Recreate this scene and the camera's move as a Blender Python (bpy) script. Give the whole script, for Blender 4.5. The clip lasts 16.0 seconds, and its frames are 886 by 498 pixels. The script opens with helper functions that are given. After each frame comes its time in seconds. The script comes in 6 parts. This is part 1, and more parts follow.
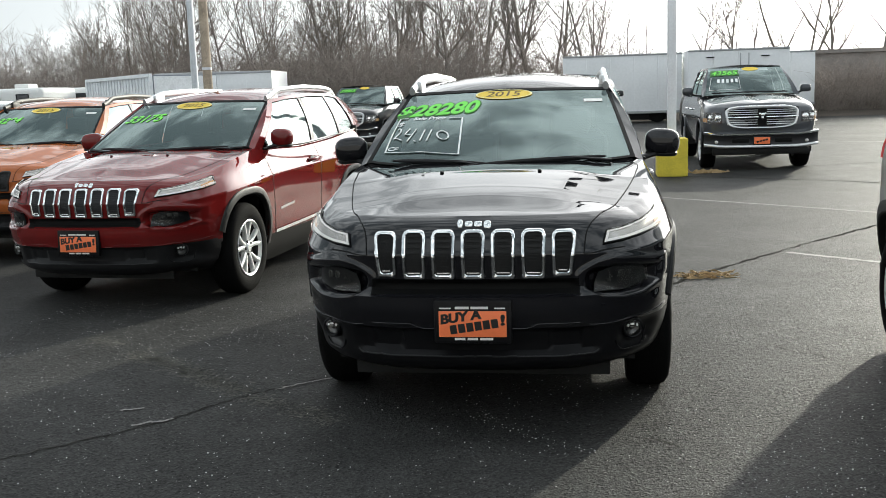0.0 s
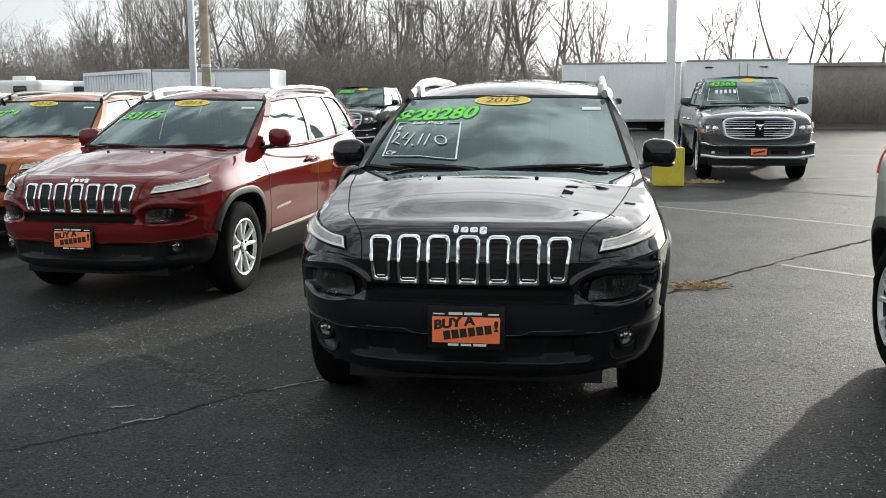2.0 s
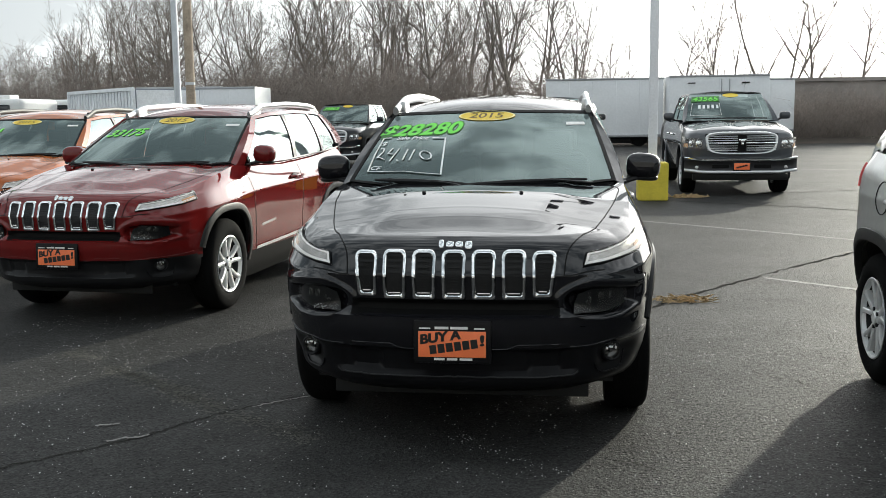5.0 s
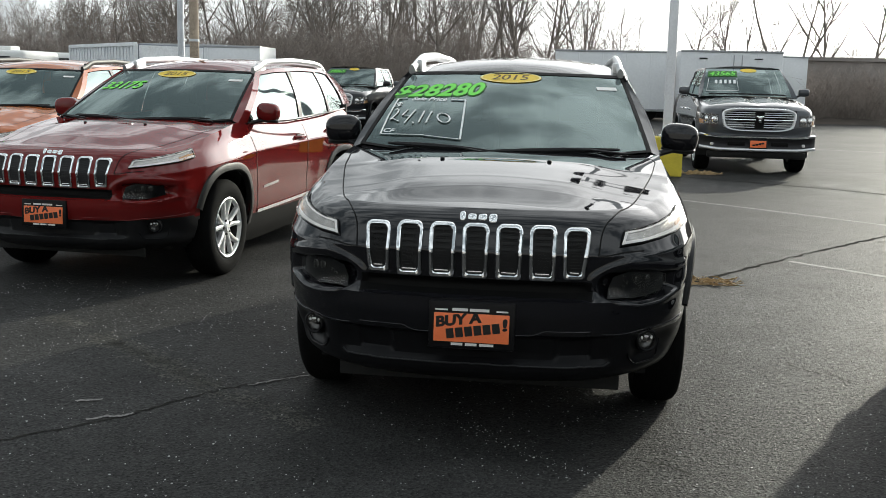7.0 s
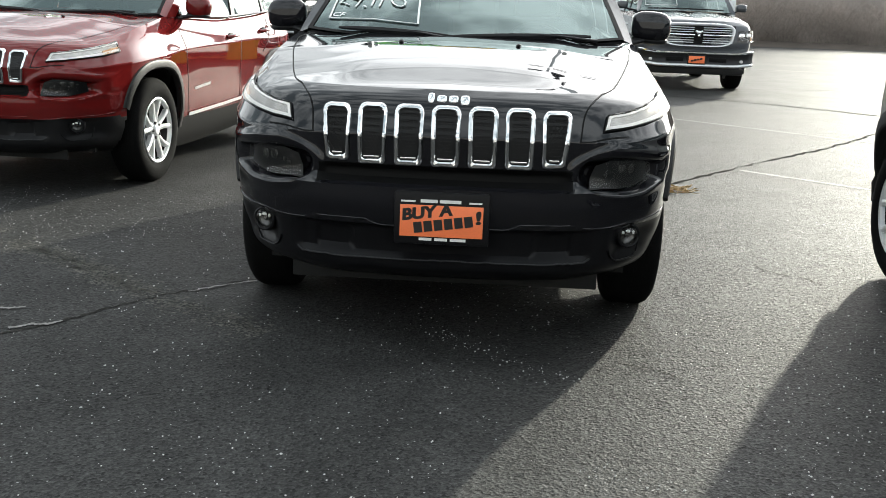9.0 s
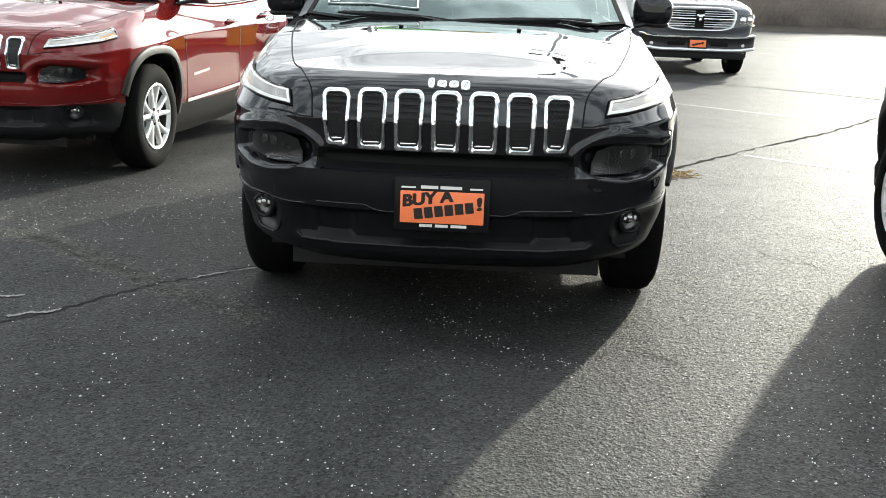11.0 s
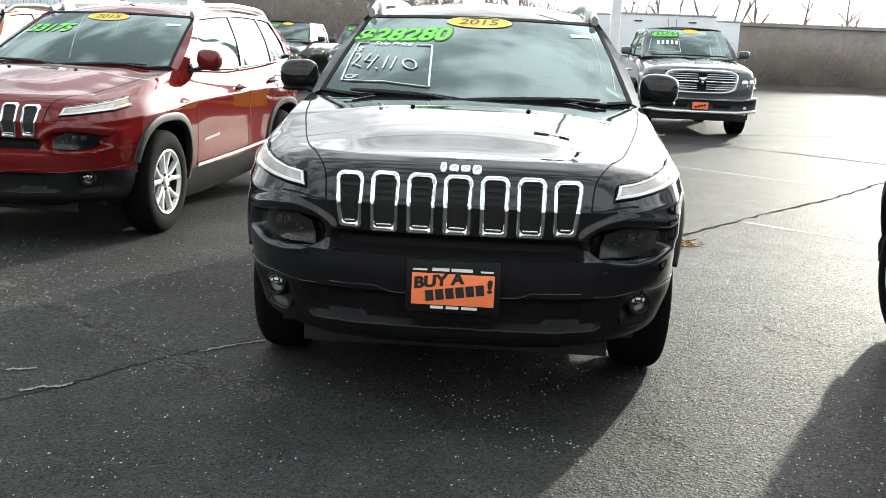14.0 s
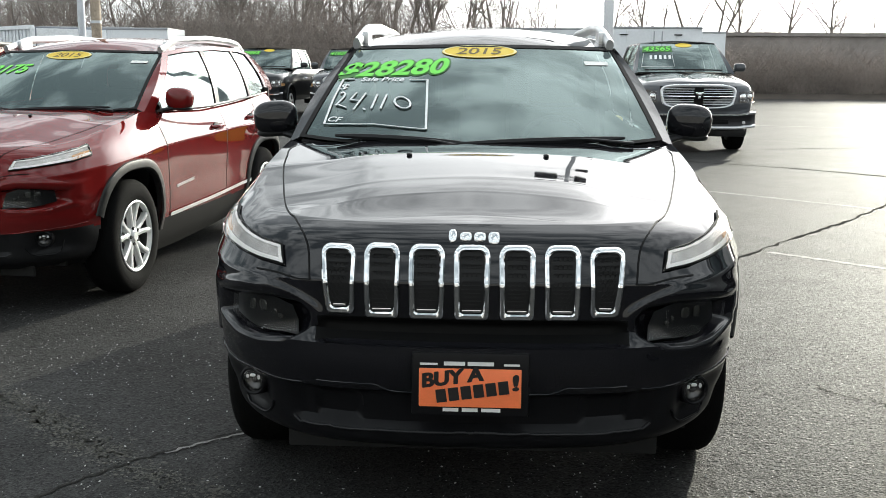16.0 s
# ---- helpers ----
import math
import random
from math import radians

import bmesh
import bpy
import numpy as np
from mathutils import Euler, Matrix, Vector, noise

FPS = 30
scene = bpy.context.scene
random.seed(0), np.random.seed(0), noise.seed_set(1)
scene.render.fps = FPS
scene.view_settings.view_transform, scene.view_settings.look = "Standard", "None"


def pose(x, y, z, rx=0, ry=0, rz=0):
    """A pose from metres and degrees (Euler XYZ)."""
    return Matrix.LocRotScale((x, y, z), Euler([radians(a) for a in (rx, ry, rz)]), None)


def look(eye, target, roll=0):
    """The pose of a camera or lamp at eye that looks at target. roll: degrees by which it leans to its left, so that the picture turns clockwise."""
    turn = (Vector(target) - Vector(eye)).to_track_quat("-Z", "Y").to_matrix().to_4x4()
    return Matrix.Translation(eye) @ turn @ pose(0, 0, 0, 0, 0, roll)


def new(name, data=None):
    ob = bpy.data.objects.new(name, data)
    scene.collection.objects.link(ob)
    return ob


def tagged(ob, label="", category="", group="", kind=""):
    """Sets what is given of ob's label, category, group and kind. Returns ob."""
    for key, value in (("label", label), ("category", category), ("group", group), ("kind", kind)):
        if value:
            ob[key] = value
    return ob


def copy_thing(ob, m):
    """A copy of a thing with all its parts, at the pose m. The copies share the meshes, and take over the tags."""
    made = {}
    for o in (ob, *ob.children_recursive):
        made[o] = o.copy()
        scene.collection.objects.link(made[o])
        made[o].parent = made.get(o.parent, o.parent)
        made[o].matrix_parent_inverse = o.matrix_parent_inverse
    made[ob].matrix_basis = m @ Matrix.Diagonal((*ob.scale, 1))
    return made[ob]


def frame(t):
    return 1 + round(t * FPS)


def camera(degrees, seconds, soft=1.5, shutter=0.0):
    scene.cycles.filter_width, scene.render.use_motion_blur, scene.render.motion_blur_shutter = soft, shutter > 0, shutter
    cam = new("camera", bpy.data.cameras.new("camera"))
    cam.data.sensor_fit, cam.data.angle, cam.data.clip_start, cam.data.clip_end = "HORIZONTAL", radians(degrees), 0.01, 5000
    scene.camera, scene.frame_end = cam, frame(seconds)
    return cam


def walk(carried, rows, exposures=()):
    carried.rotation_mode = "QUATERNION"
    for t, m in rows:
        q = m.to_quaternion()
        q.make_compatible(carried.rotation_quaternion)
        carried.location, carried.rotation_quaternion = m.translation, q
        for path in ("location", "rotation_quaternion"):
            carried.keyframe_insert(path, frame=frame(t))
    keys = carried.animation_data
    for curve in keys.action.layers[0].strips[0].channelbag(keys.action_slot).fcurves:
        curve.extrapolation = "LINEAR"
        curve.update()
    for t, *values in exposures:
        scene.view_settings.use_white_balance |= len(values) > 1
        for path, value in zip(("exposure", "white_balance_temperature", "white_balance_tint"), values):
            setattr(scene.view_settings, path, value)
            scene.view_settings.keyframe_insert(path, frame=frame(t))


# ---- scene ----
from mathutils.bvhtree import BVHTree

cam = camera(48.2, 16.0, soft=0.8)
PATH = [
    (0, (0.512, -4.133, 1.494), (0.213, -2.179, 1.192), -1.9),
    (0.5, (0.527, -4.136, 1.489), (0.27, -2.179, 1.164), -2.1),
    (1, (0.525, -4.152, 1.494), (0.275, -2.194, 1.172), -2.0),
    (1.5, (0.499, -4.128, 1.503), (0.189, -2.174, 1.206), -0.6),
    (2, (0.508, -4.133, 1.505), (0.22, -2.176, 1.208), -0.4),
    (2.5, (0.515, -4.124, 1.515), (0.232, -2.163, 1.243), -0.8),
    (3, (0.51, -4.116, 1.508), (0.212, -2.157, 1.234), -1.0),
    (3.5, (0.512, -4.13, 1.514), (0.222, -2.169, 1.248), -1.4),
    (4, (0.524, -4.149, 1.514), (0.245, -2.187, 1.247), -1.4),
    (4.2, (0.523, -4.149, 1.502), (0.245, -2.186, 1.239), -0.7),
    (6.3, (0.447, -4.019, 1.493), (0.209, -2.053, 1.212), -1.2),
    (6.5, (0.43, -3.946, 1.47), (0.166, -1.992, 1.133), -1.4),
    (7, (0.371, -3.719, 1.454), (0.113, -1.763, 1.127), 1.3),
    (7.5, (0.284, -3.552, 1.404), (0.097, -1.593, 1.046), 1.7),
    (8, (0.204, -3.48, 1.309), (0.132, -1.523, 0.904), 3.4),
    (8.5, (0.194, -3.443, 1.281), (0.118, -1.497, 0.825), 1.1),
    (9, (0.191, -3.41, 1.258), (0.087, -1.47, 0.786), 2.1),
    (9.2, (0.197, -3.413, 1.248), (0.102, -1.479, 0.748), 1.7),
    (11.3, (0.19, -3.385, 1.255), (0.085, -1.452, 0.755), 1.9),
    (11.5, (0.19, -3.39, 1.249), (0.092, -1.457, 0.749), 1.9),
    (12, (0.19, -3.39, 1.251), (0.081, -1.456, 0.754), 1.3),
    (12.5, (0.182, -3.382, 1.25), (0.061, -1.449, 0.749), 1.6),
    (13, (0.164, -3.383, 1.257), (0.044, -1.447, 0.77), 1.9),
    (13.5, (0.149, -3.379, 1.286), (0.015, -1.441, 0.81), 3.4),
    (14, (0.155, -3.409, 1.368), (0.042, -1.453, 0.969), 2.4),
    (14.5, (0.145, -3.453, 1.401), (0.006, -1.5, 0.996), 0.2),
    (15, (0.129, -3.363, 1.444), (-0.017, -1.403, 1.074), -1.9),
    (15.5, (0.098, -3.037, 1.436), (-0.065, -1.075, 1.094), -2.6),
    (16, (0.051, -2.728, 1.432), (-0.044, -0.763, 1.07), 0.4),
]
EXPOSURE = [(0.0, 0.21), (2.0, 0.13), (4.0, 0.04), (6.3, -0.04), (7.0, -0.12), (7.6, 0.04), (8.5, 0.44), (9.2, 0.64), (11.3, 0.97), (12.6, 0.93), (13.0, 0.89), (13.8, 0.85), (14.5, 0.64), (15.0, 0.52), (16.0, 0.34)]
walk(cam, [(t, look(eye, target, roll)) for t, eye, target, roll in PATH], EXPOSURE)

# ---- world, sun ----
SUN_AZ, SUN_EL = 26.0, 16.0
world = bpy.data.worlds.new("sky_world")
scene.world = world
world.use_nodes = True
wn, wl = world.node_tree.nodes, world.node_tree.links
wn.clear()
w_out = wn.new("ShaderNodeOutputWorld")
w_bg = wn.new("ShaderNodeBackground")
w_sky = wn.new("ShaderNodeTexSky")
w_sky.sky_type, w_sky.sun_disc = "NISHITA", False
w_sky.sun_elevation, w_sky.sun_rotation = radians(SUN_EL), radians(SUN_AZ)
w_sky.air_density, w_sky.dust_density = 1.0, 4.0
w_co = wn.new("ShaderNodeTexCoord")
w_map = wn.new("ShaderNodeMapping")
w_map.inputs["Scale"].default_value = (1.3, 1.3, 3.2)
w_noise = wn.new("ShaderNodeTexNoise")
w_noise.inputs["Scale"].default_value, w_noise.inputs["Detail"].default_value = 3.6, 7.0
w_noise.inputs["Roughness"].default_value = 0.55
w_ramp = wn.new("ShaderNodeValToRGB")
w_ramp.color_ramp.elements[0].position, w_ramp.color_ramp.elements[0].color = 0.43, (3.2, 3.9, 4.2, 1)
w_ramp.color_ramp.elements[1].position, w_ramp.color_ramp.elements[1].color = 0.58, (13.8, 14.8, 15.1, 1)
w_mix = wn.new("ShaderNodeMix")
w_mix.data_type = "RGBA"
w_mix.inputs[0].default_value = 0.85
w_bg.inputs["Strength"].default_value = 0.1
sun_dir = Vector((math.sin(radians(SUN_AZ)) * math.cos(radians(SUN_EL)), math.cos(radians(SUN_AZ)) * math.cos(radians(SUN_EL)), math.sin(radians(SUN_EL))))
# haze lit round the veiled sun
w_dot = wn.new("ShaderNodeVectorMath")
w_dot.operation = "DOT_PRODUCT"
w_dot.inputs[1].default_value = sun_dir
w_max = wn.new("ShaderNodeMath")
w_max.operation = "MAXIMUM"
w_max.inputs[1].default_value = 0.0
wl.new(w_co.outputs["Generated"], w_dot.inputs[0])
wl.new(w_dot.outputs["Value"], w_max.inputs[0])
glow = []
for power, gain in ((3.0, 12.0), (22.0, 48.0)):
    w_pow, w_mul = wn.new("ShaderNodeMath"), wn.new("ShaderNodeMath")
    w_pow.operation, w_mul.operation = "POWER", "MULTIPLY"
    w_pow.inputs[1].default_value, w_mul.inputs[1].default_value = power, gain
    wl.new(w_max.outputs[0], w_pow.inputs[0])
    wl.new(w_pow.outputs[0], w_mul.inputs[0])
    glow.append(w_mul)
w_sum = wn.new("ShaderNodeMath")
wl.new(glow[0].outputs[0], w_sum.inputs[0])
wl.new(glow[1].outputs[0], w_sum.inputs[1])
w_add = wn.new("ShaderNodeVectorMath")
wl.new(w_co.outputs["Generated"], w_map.inputs["Vector"])
wl.new(w_map.outputs["Vector"], w_noise.inputs["Vector"])
wl.new(w_noise.outputs["Fac"], w_ramp.inputs["Fac"])
wl.new(w_sky.outputs["Color"], w_mix.inputs[6])
wl.new(w_ramp.outputs["Color"], w_mix.inputs[7])
wl.new(w_mix.outputs[2], w_add.inputs[0])
wl.new(w_sum.outputs[0], w_add.inputs[1])
# brighter haze low over the horizon
w_sep = wn.new("ShaderNodeSeparateXYZ")
w_low = wn.new("ShaderNodeMapRange")
w_low.inputs["From Min"].default_value, w_low.inputs["From Max"].default_value = 0.0, 0.34
w_low.inputs["To Min"].default_value, w_low.inputs["To Max"].default_value = 3.0, 0.0
w_haze = wn.new("ShaderNodeVectorMath")
wl.new(w_co.outputs["Generated"], w_sep.inputs[0])
wl.new(w_sep.outputs["Z"], w_low.inputs["Value"])
wl.new(w_add.outputs["Vector"], w_haze.inputs[0])
wl.new(w_low.outputs["Result"], w_haze.inputs[1])
wl.new(w_haze.outputs["Vector"], w_bg.inputs["Color"])
wl.new(w_bg.outputs["Background"], w_out.inputs["Surface"])

sun = new("sun", bpy.data.lights.new("sun", "SUN"))
sun.data.energy, sun.data.angle, sun.data.color = 4.0, radians(1.0), (1.0, 0.985, 0.83)
sun.matrix_world = look(sun_dir * 60, (0, 0, 0))


# ---- materials ----
def mat(name, color, rough=0.5, metal=0.0, coat=0.0, var=0.0, scale=8.0, bump=0.0, bscale=60.0, emit=0.0, spec=0.5):
    """A principled surface whose colour wanders by var at two scales, with a fine relief."""
    m = bpy.data.materials.new(name)
    m.use_nodes = True
    n, l = m.node_tree.nodes, m.node_tree.links
    p = n["Principled BSDF"]
    p.inputs["Base Color"].default_value = (*color, 1)
    p.inputs["Roughness"].default_value, p.inputs["Metallic"].default_value = rough, metal
    p.inputs["Coat Weight"].default_value, p.inputs["Coat Roughness"].default_value = coat, 0.03
    p.inputs["Specular IOR Level"].default_value = spec
    if emit:
        p.inputs["Emission Color"].default_value, p.inputs["Emission Strength"].default_value = (*color, 1), emit
    co = n.new("ShaderNodeTexCoord")
    if var:
        big, fine = n.new("ShaderNodeTexNoise"), n.new("ShaderNodeTexNoise")
        big.inputs["Scale"].default_value, big.inputs["Detail"].default_value = scale, 4
        fine.inputs["Scale"].default_value, fine.inputs["Detail"].default_value = scale * 9, 3
        add = n.new("ShaderNodeMath")
        add.operation = "ADD"
        ramp = n.new("ShaderNodeMapRange")
        ramp.inputs["From Min"].default_value, ramp.inputs["From Max"].default_value = 0.7, 1.3
        ramp.inputs["To Min"].default_value, ramp.inputs["To Max"].default_value = 1 - var, 1 + var
        mul = n.new("ShaderNodeVectorMath")
        mul.operation = "SCALE"
        mul.inputs[0].default_value = color
        l.new(co.outputs["Object"], big.inputs["Vector"])
        l.new(co.outputs["Object"], fine.inputs["Vector"])
        l.new(big.outputs["Fac"], add.inputs[0])
        l.new(fine.outputs["Fac"], add.inputs[1])
        l.new(add.outputs[0], ramp.inputs["Value"])
        l.new(ramp.outputs["Result"], mul.inputs["Scale"])
        l.new(mul.outputs["Vector"], p.inputs["Base Color"])
    if bump:
        bn, b = n.new("ShaderNodeTexNoise"), n.new("ShaderNodeBump")
        bn.inputs["Scale"].default_value, bn.inputs["Detail"].default_value = bscale, 5
        b.inputs["Strength"].default_value, b.inputs["Distance"].default_value = bump, 0.01
        l.new(co.outputs["Object"], bn.inputs["Vector"])
        l.new(bn.outputs["Fac"], b.inputs["Height"])
        l.new(b.outputs["Normal"], p.inputs["Normal"])
    return m


def paint(name, color, flake=0.0):
    """Car paint: a coloured coat under clear lacquer, dusted a little."""
    return mat(name, color, rough=0.4, metal=flake, coat=0.85 if flake else 1.0, var=0.06, scale=3.0, spec=0.0 if not flake else 0.1)


def glass(name, tint, gloss=1.45, sheen=(0.80, 0.97, 0.95)):
    """A pane: tinted and see-through, with a mirror gloss that grows to the edge."""
    m = bpy.data.materials.new(name)
    m.use_nodes = True
    n, l = m.node_tree.nodes, m.node_tree.links
    n.clear()
    out, mix = n.new("ShaderNodeOutputMaterial"), n.new("ShaderNodeMixShader")
    see, shine, fres = n.new("ShaderNodeBsdfTransparent"), n.new("ShaderNodeBsdfGlossy"), n.new("ShaderNodeFresnel")
    see.inputs["Color"].default_value = (*tint, 1)
    shine.inputs["Roughness"].default_value = 0.02
    shine.inputs["Color"].default_value = (*sheen, 1)
    fres.inputs["IOR"].default_value = gloss
    l.new(fres.outputs["Fac"], mix.inputs["Fac"])
    l.new(see.outputs["BSDF"], mix.inputs[1])
    l.new(shine.outputs["BSDF"], mix.inputs[2])
    l.new(mix.outputs["Shader"], out.inputs["Surface"])
    return m


def asphalt():
    m = bpy.data.materials.new("asphalt")
    m.use_nodes = True
    n, l = m.node_tree.nodes, m.node_tree.links
    p = n["Principled BSDF"]
    co = n.new("ShaderNodeTexCoord")

    def noise_at(scale, detail=4.0, rough=0.6):
        t = n.new("ShaderNodeTexNoise")
        t.inputs["Scale"].default_value, t.inputs["Detail"].default_value, t.inputs["Roughness"].default_value = scale, detail, rough
        l.new(co.outputs["Object"], t.inputs["Vector"])
        return t

    def ramp(src, lo, hi, a, b):
        r = n.new("ShaderNodeMapRange")
        r.inputs["From Min"].default_value, r.inputs["From Max"].default_value = lo, hi
        r.inputs["To Min"].default_value, r.inputs["To Max"].default_value = a, b
        l.new(src, r.inputs["Value"])
        return r.outputs["Result"]

    def math2(op, a, b):
        q = n.new("ShaderNodeMath")
        q.operation = op
        for k, v in enumerate((a, b)):
            if isinstance(v, float):
                q.inputs[k].default_value = v
            else:
                l.new(v, q.inputs[k])
        return q.outputs[0]

    patch = ramp(noise_at(0.35, 5).outputs["Fac"], 0.3, 0.7, 0.62, 1.42)
    mid = ramp(noise_at(2.3, 4).outputs["Fac"], 0.3, 0.7, 0.82, 1.2)
    grit = noise_at(130.0, 2, 0.5)
    grain = ramp(grit.outputs["Fac"], 0.32, 0.68, 0.7, 1.32)
    vor = n.new("ShaderNodeTexVoronoi")
    vor.inputs["Scale"].default_value = 55.0
    l.new(co.outputs["Object"], vor.inputs["Vector"])
    chip = n.new("ShaderNodeSeparateColor")
    l.new(vor.outputs["Color"], chip.inputs["Color"])
    rare = math2("GREATER_THAN", chip.outputs[0], 0.94)
    near = math2("LESS_THAN", vor.outputs["Distance"], 0.17)
    speck = math2("MULTIPLY", math2("MULTIPLY", rare, near), 0.26)
    tone = math2("MULTIPLY", math2("MULTIPLY", patch, mid), grain)
    vb = n.new("ShaderNodeTexVoronoi")
    vb.inputs["Scale"].default_value = 105.0
    l.new(co.outputs["Object"], vb.inputs["Vector"])
    stone = n.new("ShaderNodeSeparateColor")
    l.new(vb.outputs["Color"], stone.inputs["Color"])
    tone = math2("MULTIPLY", tone, ramp(stone.outputs[1], 0.0, 1.0, 0.6, 1.42))
    tone = math2("ADD", math2("MULTIPLY", tone, 0.036), speck)
    col = n.new("ShaderNodeVectorMath")
    col.operation = "SCALE"
    col.inputs[0].default_value = (0.995, 0.99, 0.965)
    l.new(tone, col.inputs["Scale"])
    l.new(col.outputs["Vector"], p.inputs["Base Color"])
    p.inputs["Roughness"].default_value = 0.62
    l.new(ramp(stone.outputs[2], 0.0, 1.0, 0.01, 0.098), p.inputs["Specular IOR Level"])
    # coarse open texture: pits between the stones, worn unevenly
    open_tex = noise_at(38.0, 6, 0.65)
    pit_map = n.new("ShaderNodeMapping")
    pit_map.inputs["Scale"].default_value = (26.0, 44.0, 30.0)
    pit_map.inputs["Rotation"].default_value = (0.0, 0.0, 0.5)
    pit = n.new("ShaderNodeTexVoronoi")
    pit.inputs["Scale"].default_value = 1.0
    l.new(co.outputs["Object"], pit_map.inputs["Vector"])
    l.new(pit_map.outputs["Vector"], pit.inputs["Vector"])
    pit_col = n.new("ShaderNodeSeparateColor")
    l.new(pit.outputs["Color"], pit_col.inputs["Color"])
    hollow = math2("MULTIPLY", math2("GREATER_THAN", pit_col.outputs[0], 0.72), ramp(pit.outputs["Distance"], 0.12, 0.34, 1.0, 0.0))
    b = n.new("ShaderNodeBump")
    b.inputs["Strength"].default_value, b.inputs["Distance"].default_value = 0.8, 0.006
    height = math2("ADD", math2("MULTIPLY", vb.outputs["Distance"], 0.45), math2("MULTIPLY", open_tex.outputs["Fac"], 1.3))
    l.new(math2("SUBTRACT", height, math2("MULTIPLY", hollow, 0.55)), b.inputs["Height"])
    l.new(b.outputs["Normal"], p.inputs["Normal"])
    return m


M_ASPHALT = asphalt()
M_BLACK = paint("black_paint", (0.009, 0.009, 0.011))
M_RED = paint("deep_red_paint", (0.140, 0.0095, 0.009))
M_ORANGE = paint("orange_paint", (0.38, 0.105, 0.028))
M_GREY = paint("graphite_paint", (0.068, 0.072, 0.080), 0.45)
M_SILVER = paint("silver_grey_paint", (0.42, 0.42, 0.405), 0.4)
M_DARK = paint("dark_blue_black_paint", (0.012, 0.013, 0.016), 0.1)
M_PLASTIC = mat("black_plastic", (0.011, 0.011, 0.012), rough=0.42, var=0.2, scale=20, bump=0.08, bscale=400, spec=0.28)
M_FASCIA = mat("black_bumper_plastic", (0.0075, 0.0075, 0.0085), rough=0.33, var=0.2, scale=20, spec=0.15)
M_CLAD = mat("grey_cladding", (0.022, 0.022, 0.021), rough=0.5, var=0.15, scale=15, bump=0.08, bscale=400, spec=0.3)
M_MATTE = mat("matte_black", (0.006, 0.006, 0.006), rough=0.8)
M_SEAM = mat("seam_black", (0.003, 0.003, 0.003), rough=0.6, spec=0.15)
M_TYRE = mat("tyre_rubber", (0.006, 0.006, 0.006), rough=0.85, spec=0.06, var=0.25, scale=12, bump=0.2, bscale=120)
M_RIM = mat("alloy_silver", (0.86, 0.87, 0.87), rough=0.28, metal=0.45)
M_RIMDARK = mat("alloy_shadow_grey", (0.030, 0.030, 0.032), rough=0.45, metal=0.7)
M_BRIGHT = mat("polished_bright_trim", (0.78, 0.79, 0.80), rough=0.22, metal=0.55)
M_CHROME = mat("chrome", (0.82, 0.83, 0.84), rough=0.08, metal=1.0)
M_SATIN = mat("satin_silver", (0.60, 0.61, 0.62), rough=0.3, metal=0.9)
M_GLASS = glass("windscreen_glass", (0.30, 0.34, 0.33), 2.3)
M_SIDEGLASS = glass("privacy_glass", (0.16, 0.175, 0.17), 2.3)
M_LENS = glass("lamp_lens", (1.0, 0.99, 0.98), 1.4, (0.97, 0.96, 0.95))
M_LAMP = mat("lamp_glint_white", (0.84, 0.85, 0.86), rough=0.35, metal=0.15, var=0.08, scale=30)
M_BOWL = mat("lamp_bowl_grey", (0.56, 0.55, 0.54), rough=0.25, metal=0.5, var=0.25, scale=25)
M_DRL = mat("light_guide_white", (0.89, 0.88, 0.87), rough=0.25)
M_AMBER = mat("amber_lens", (0.60, 0.34, 0.16), rough=0.2)
M_REDLENS = mat("red_lens", (0.5, 0.02, 0.02), rough=0.12, coat=0.6)
M_CLOTH = mat("dark_upholstery", (0.03, 0.03, 0.03), rough=0.85, var=0.2, scale=20)
M_PLATE = mat("orange_plate", (0.95, 0.215, 0.075), rough=0.4, var=0.05, scale=30)
M_INK = mat("black_ink", (0.006, 0.005, 0.005), rough=0.5)
M_PRINT = mat("white_print", (0.75, 0.75, 0.73), rough=0.5)
M_GREEN = mat("green_vinyl", (0.16, 0.75, 0.07), rough=0.5)
M_GREENDK = mat("dark_green_vinyl", (0.03, 0.16, 0.02), rough=0.5)
M_YELLOW = mat("yellow_vinyl", (0.80, 0.58, 0.05), rough=0.5)
M_OCHRE = mat("dark_ochre_ink", (0.13, 0.085, 0.012), rough=0.5)
M_RIMPALE = mat("pale_yellow_vinyl", (0.88, 0.80, 0.42), rough=0.5)
M_CHALK = mat("white_marker", (0.8, 0.82, 0.82), rough=0.7)
M_TREAD = mat("worn_white_line", (0.135, 0.135, 0.132), rough=0.7, spec=0.15, var=0.6, scale=5)


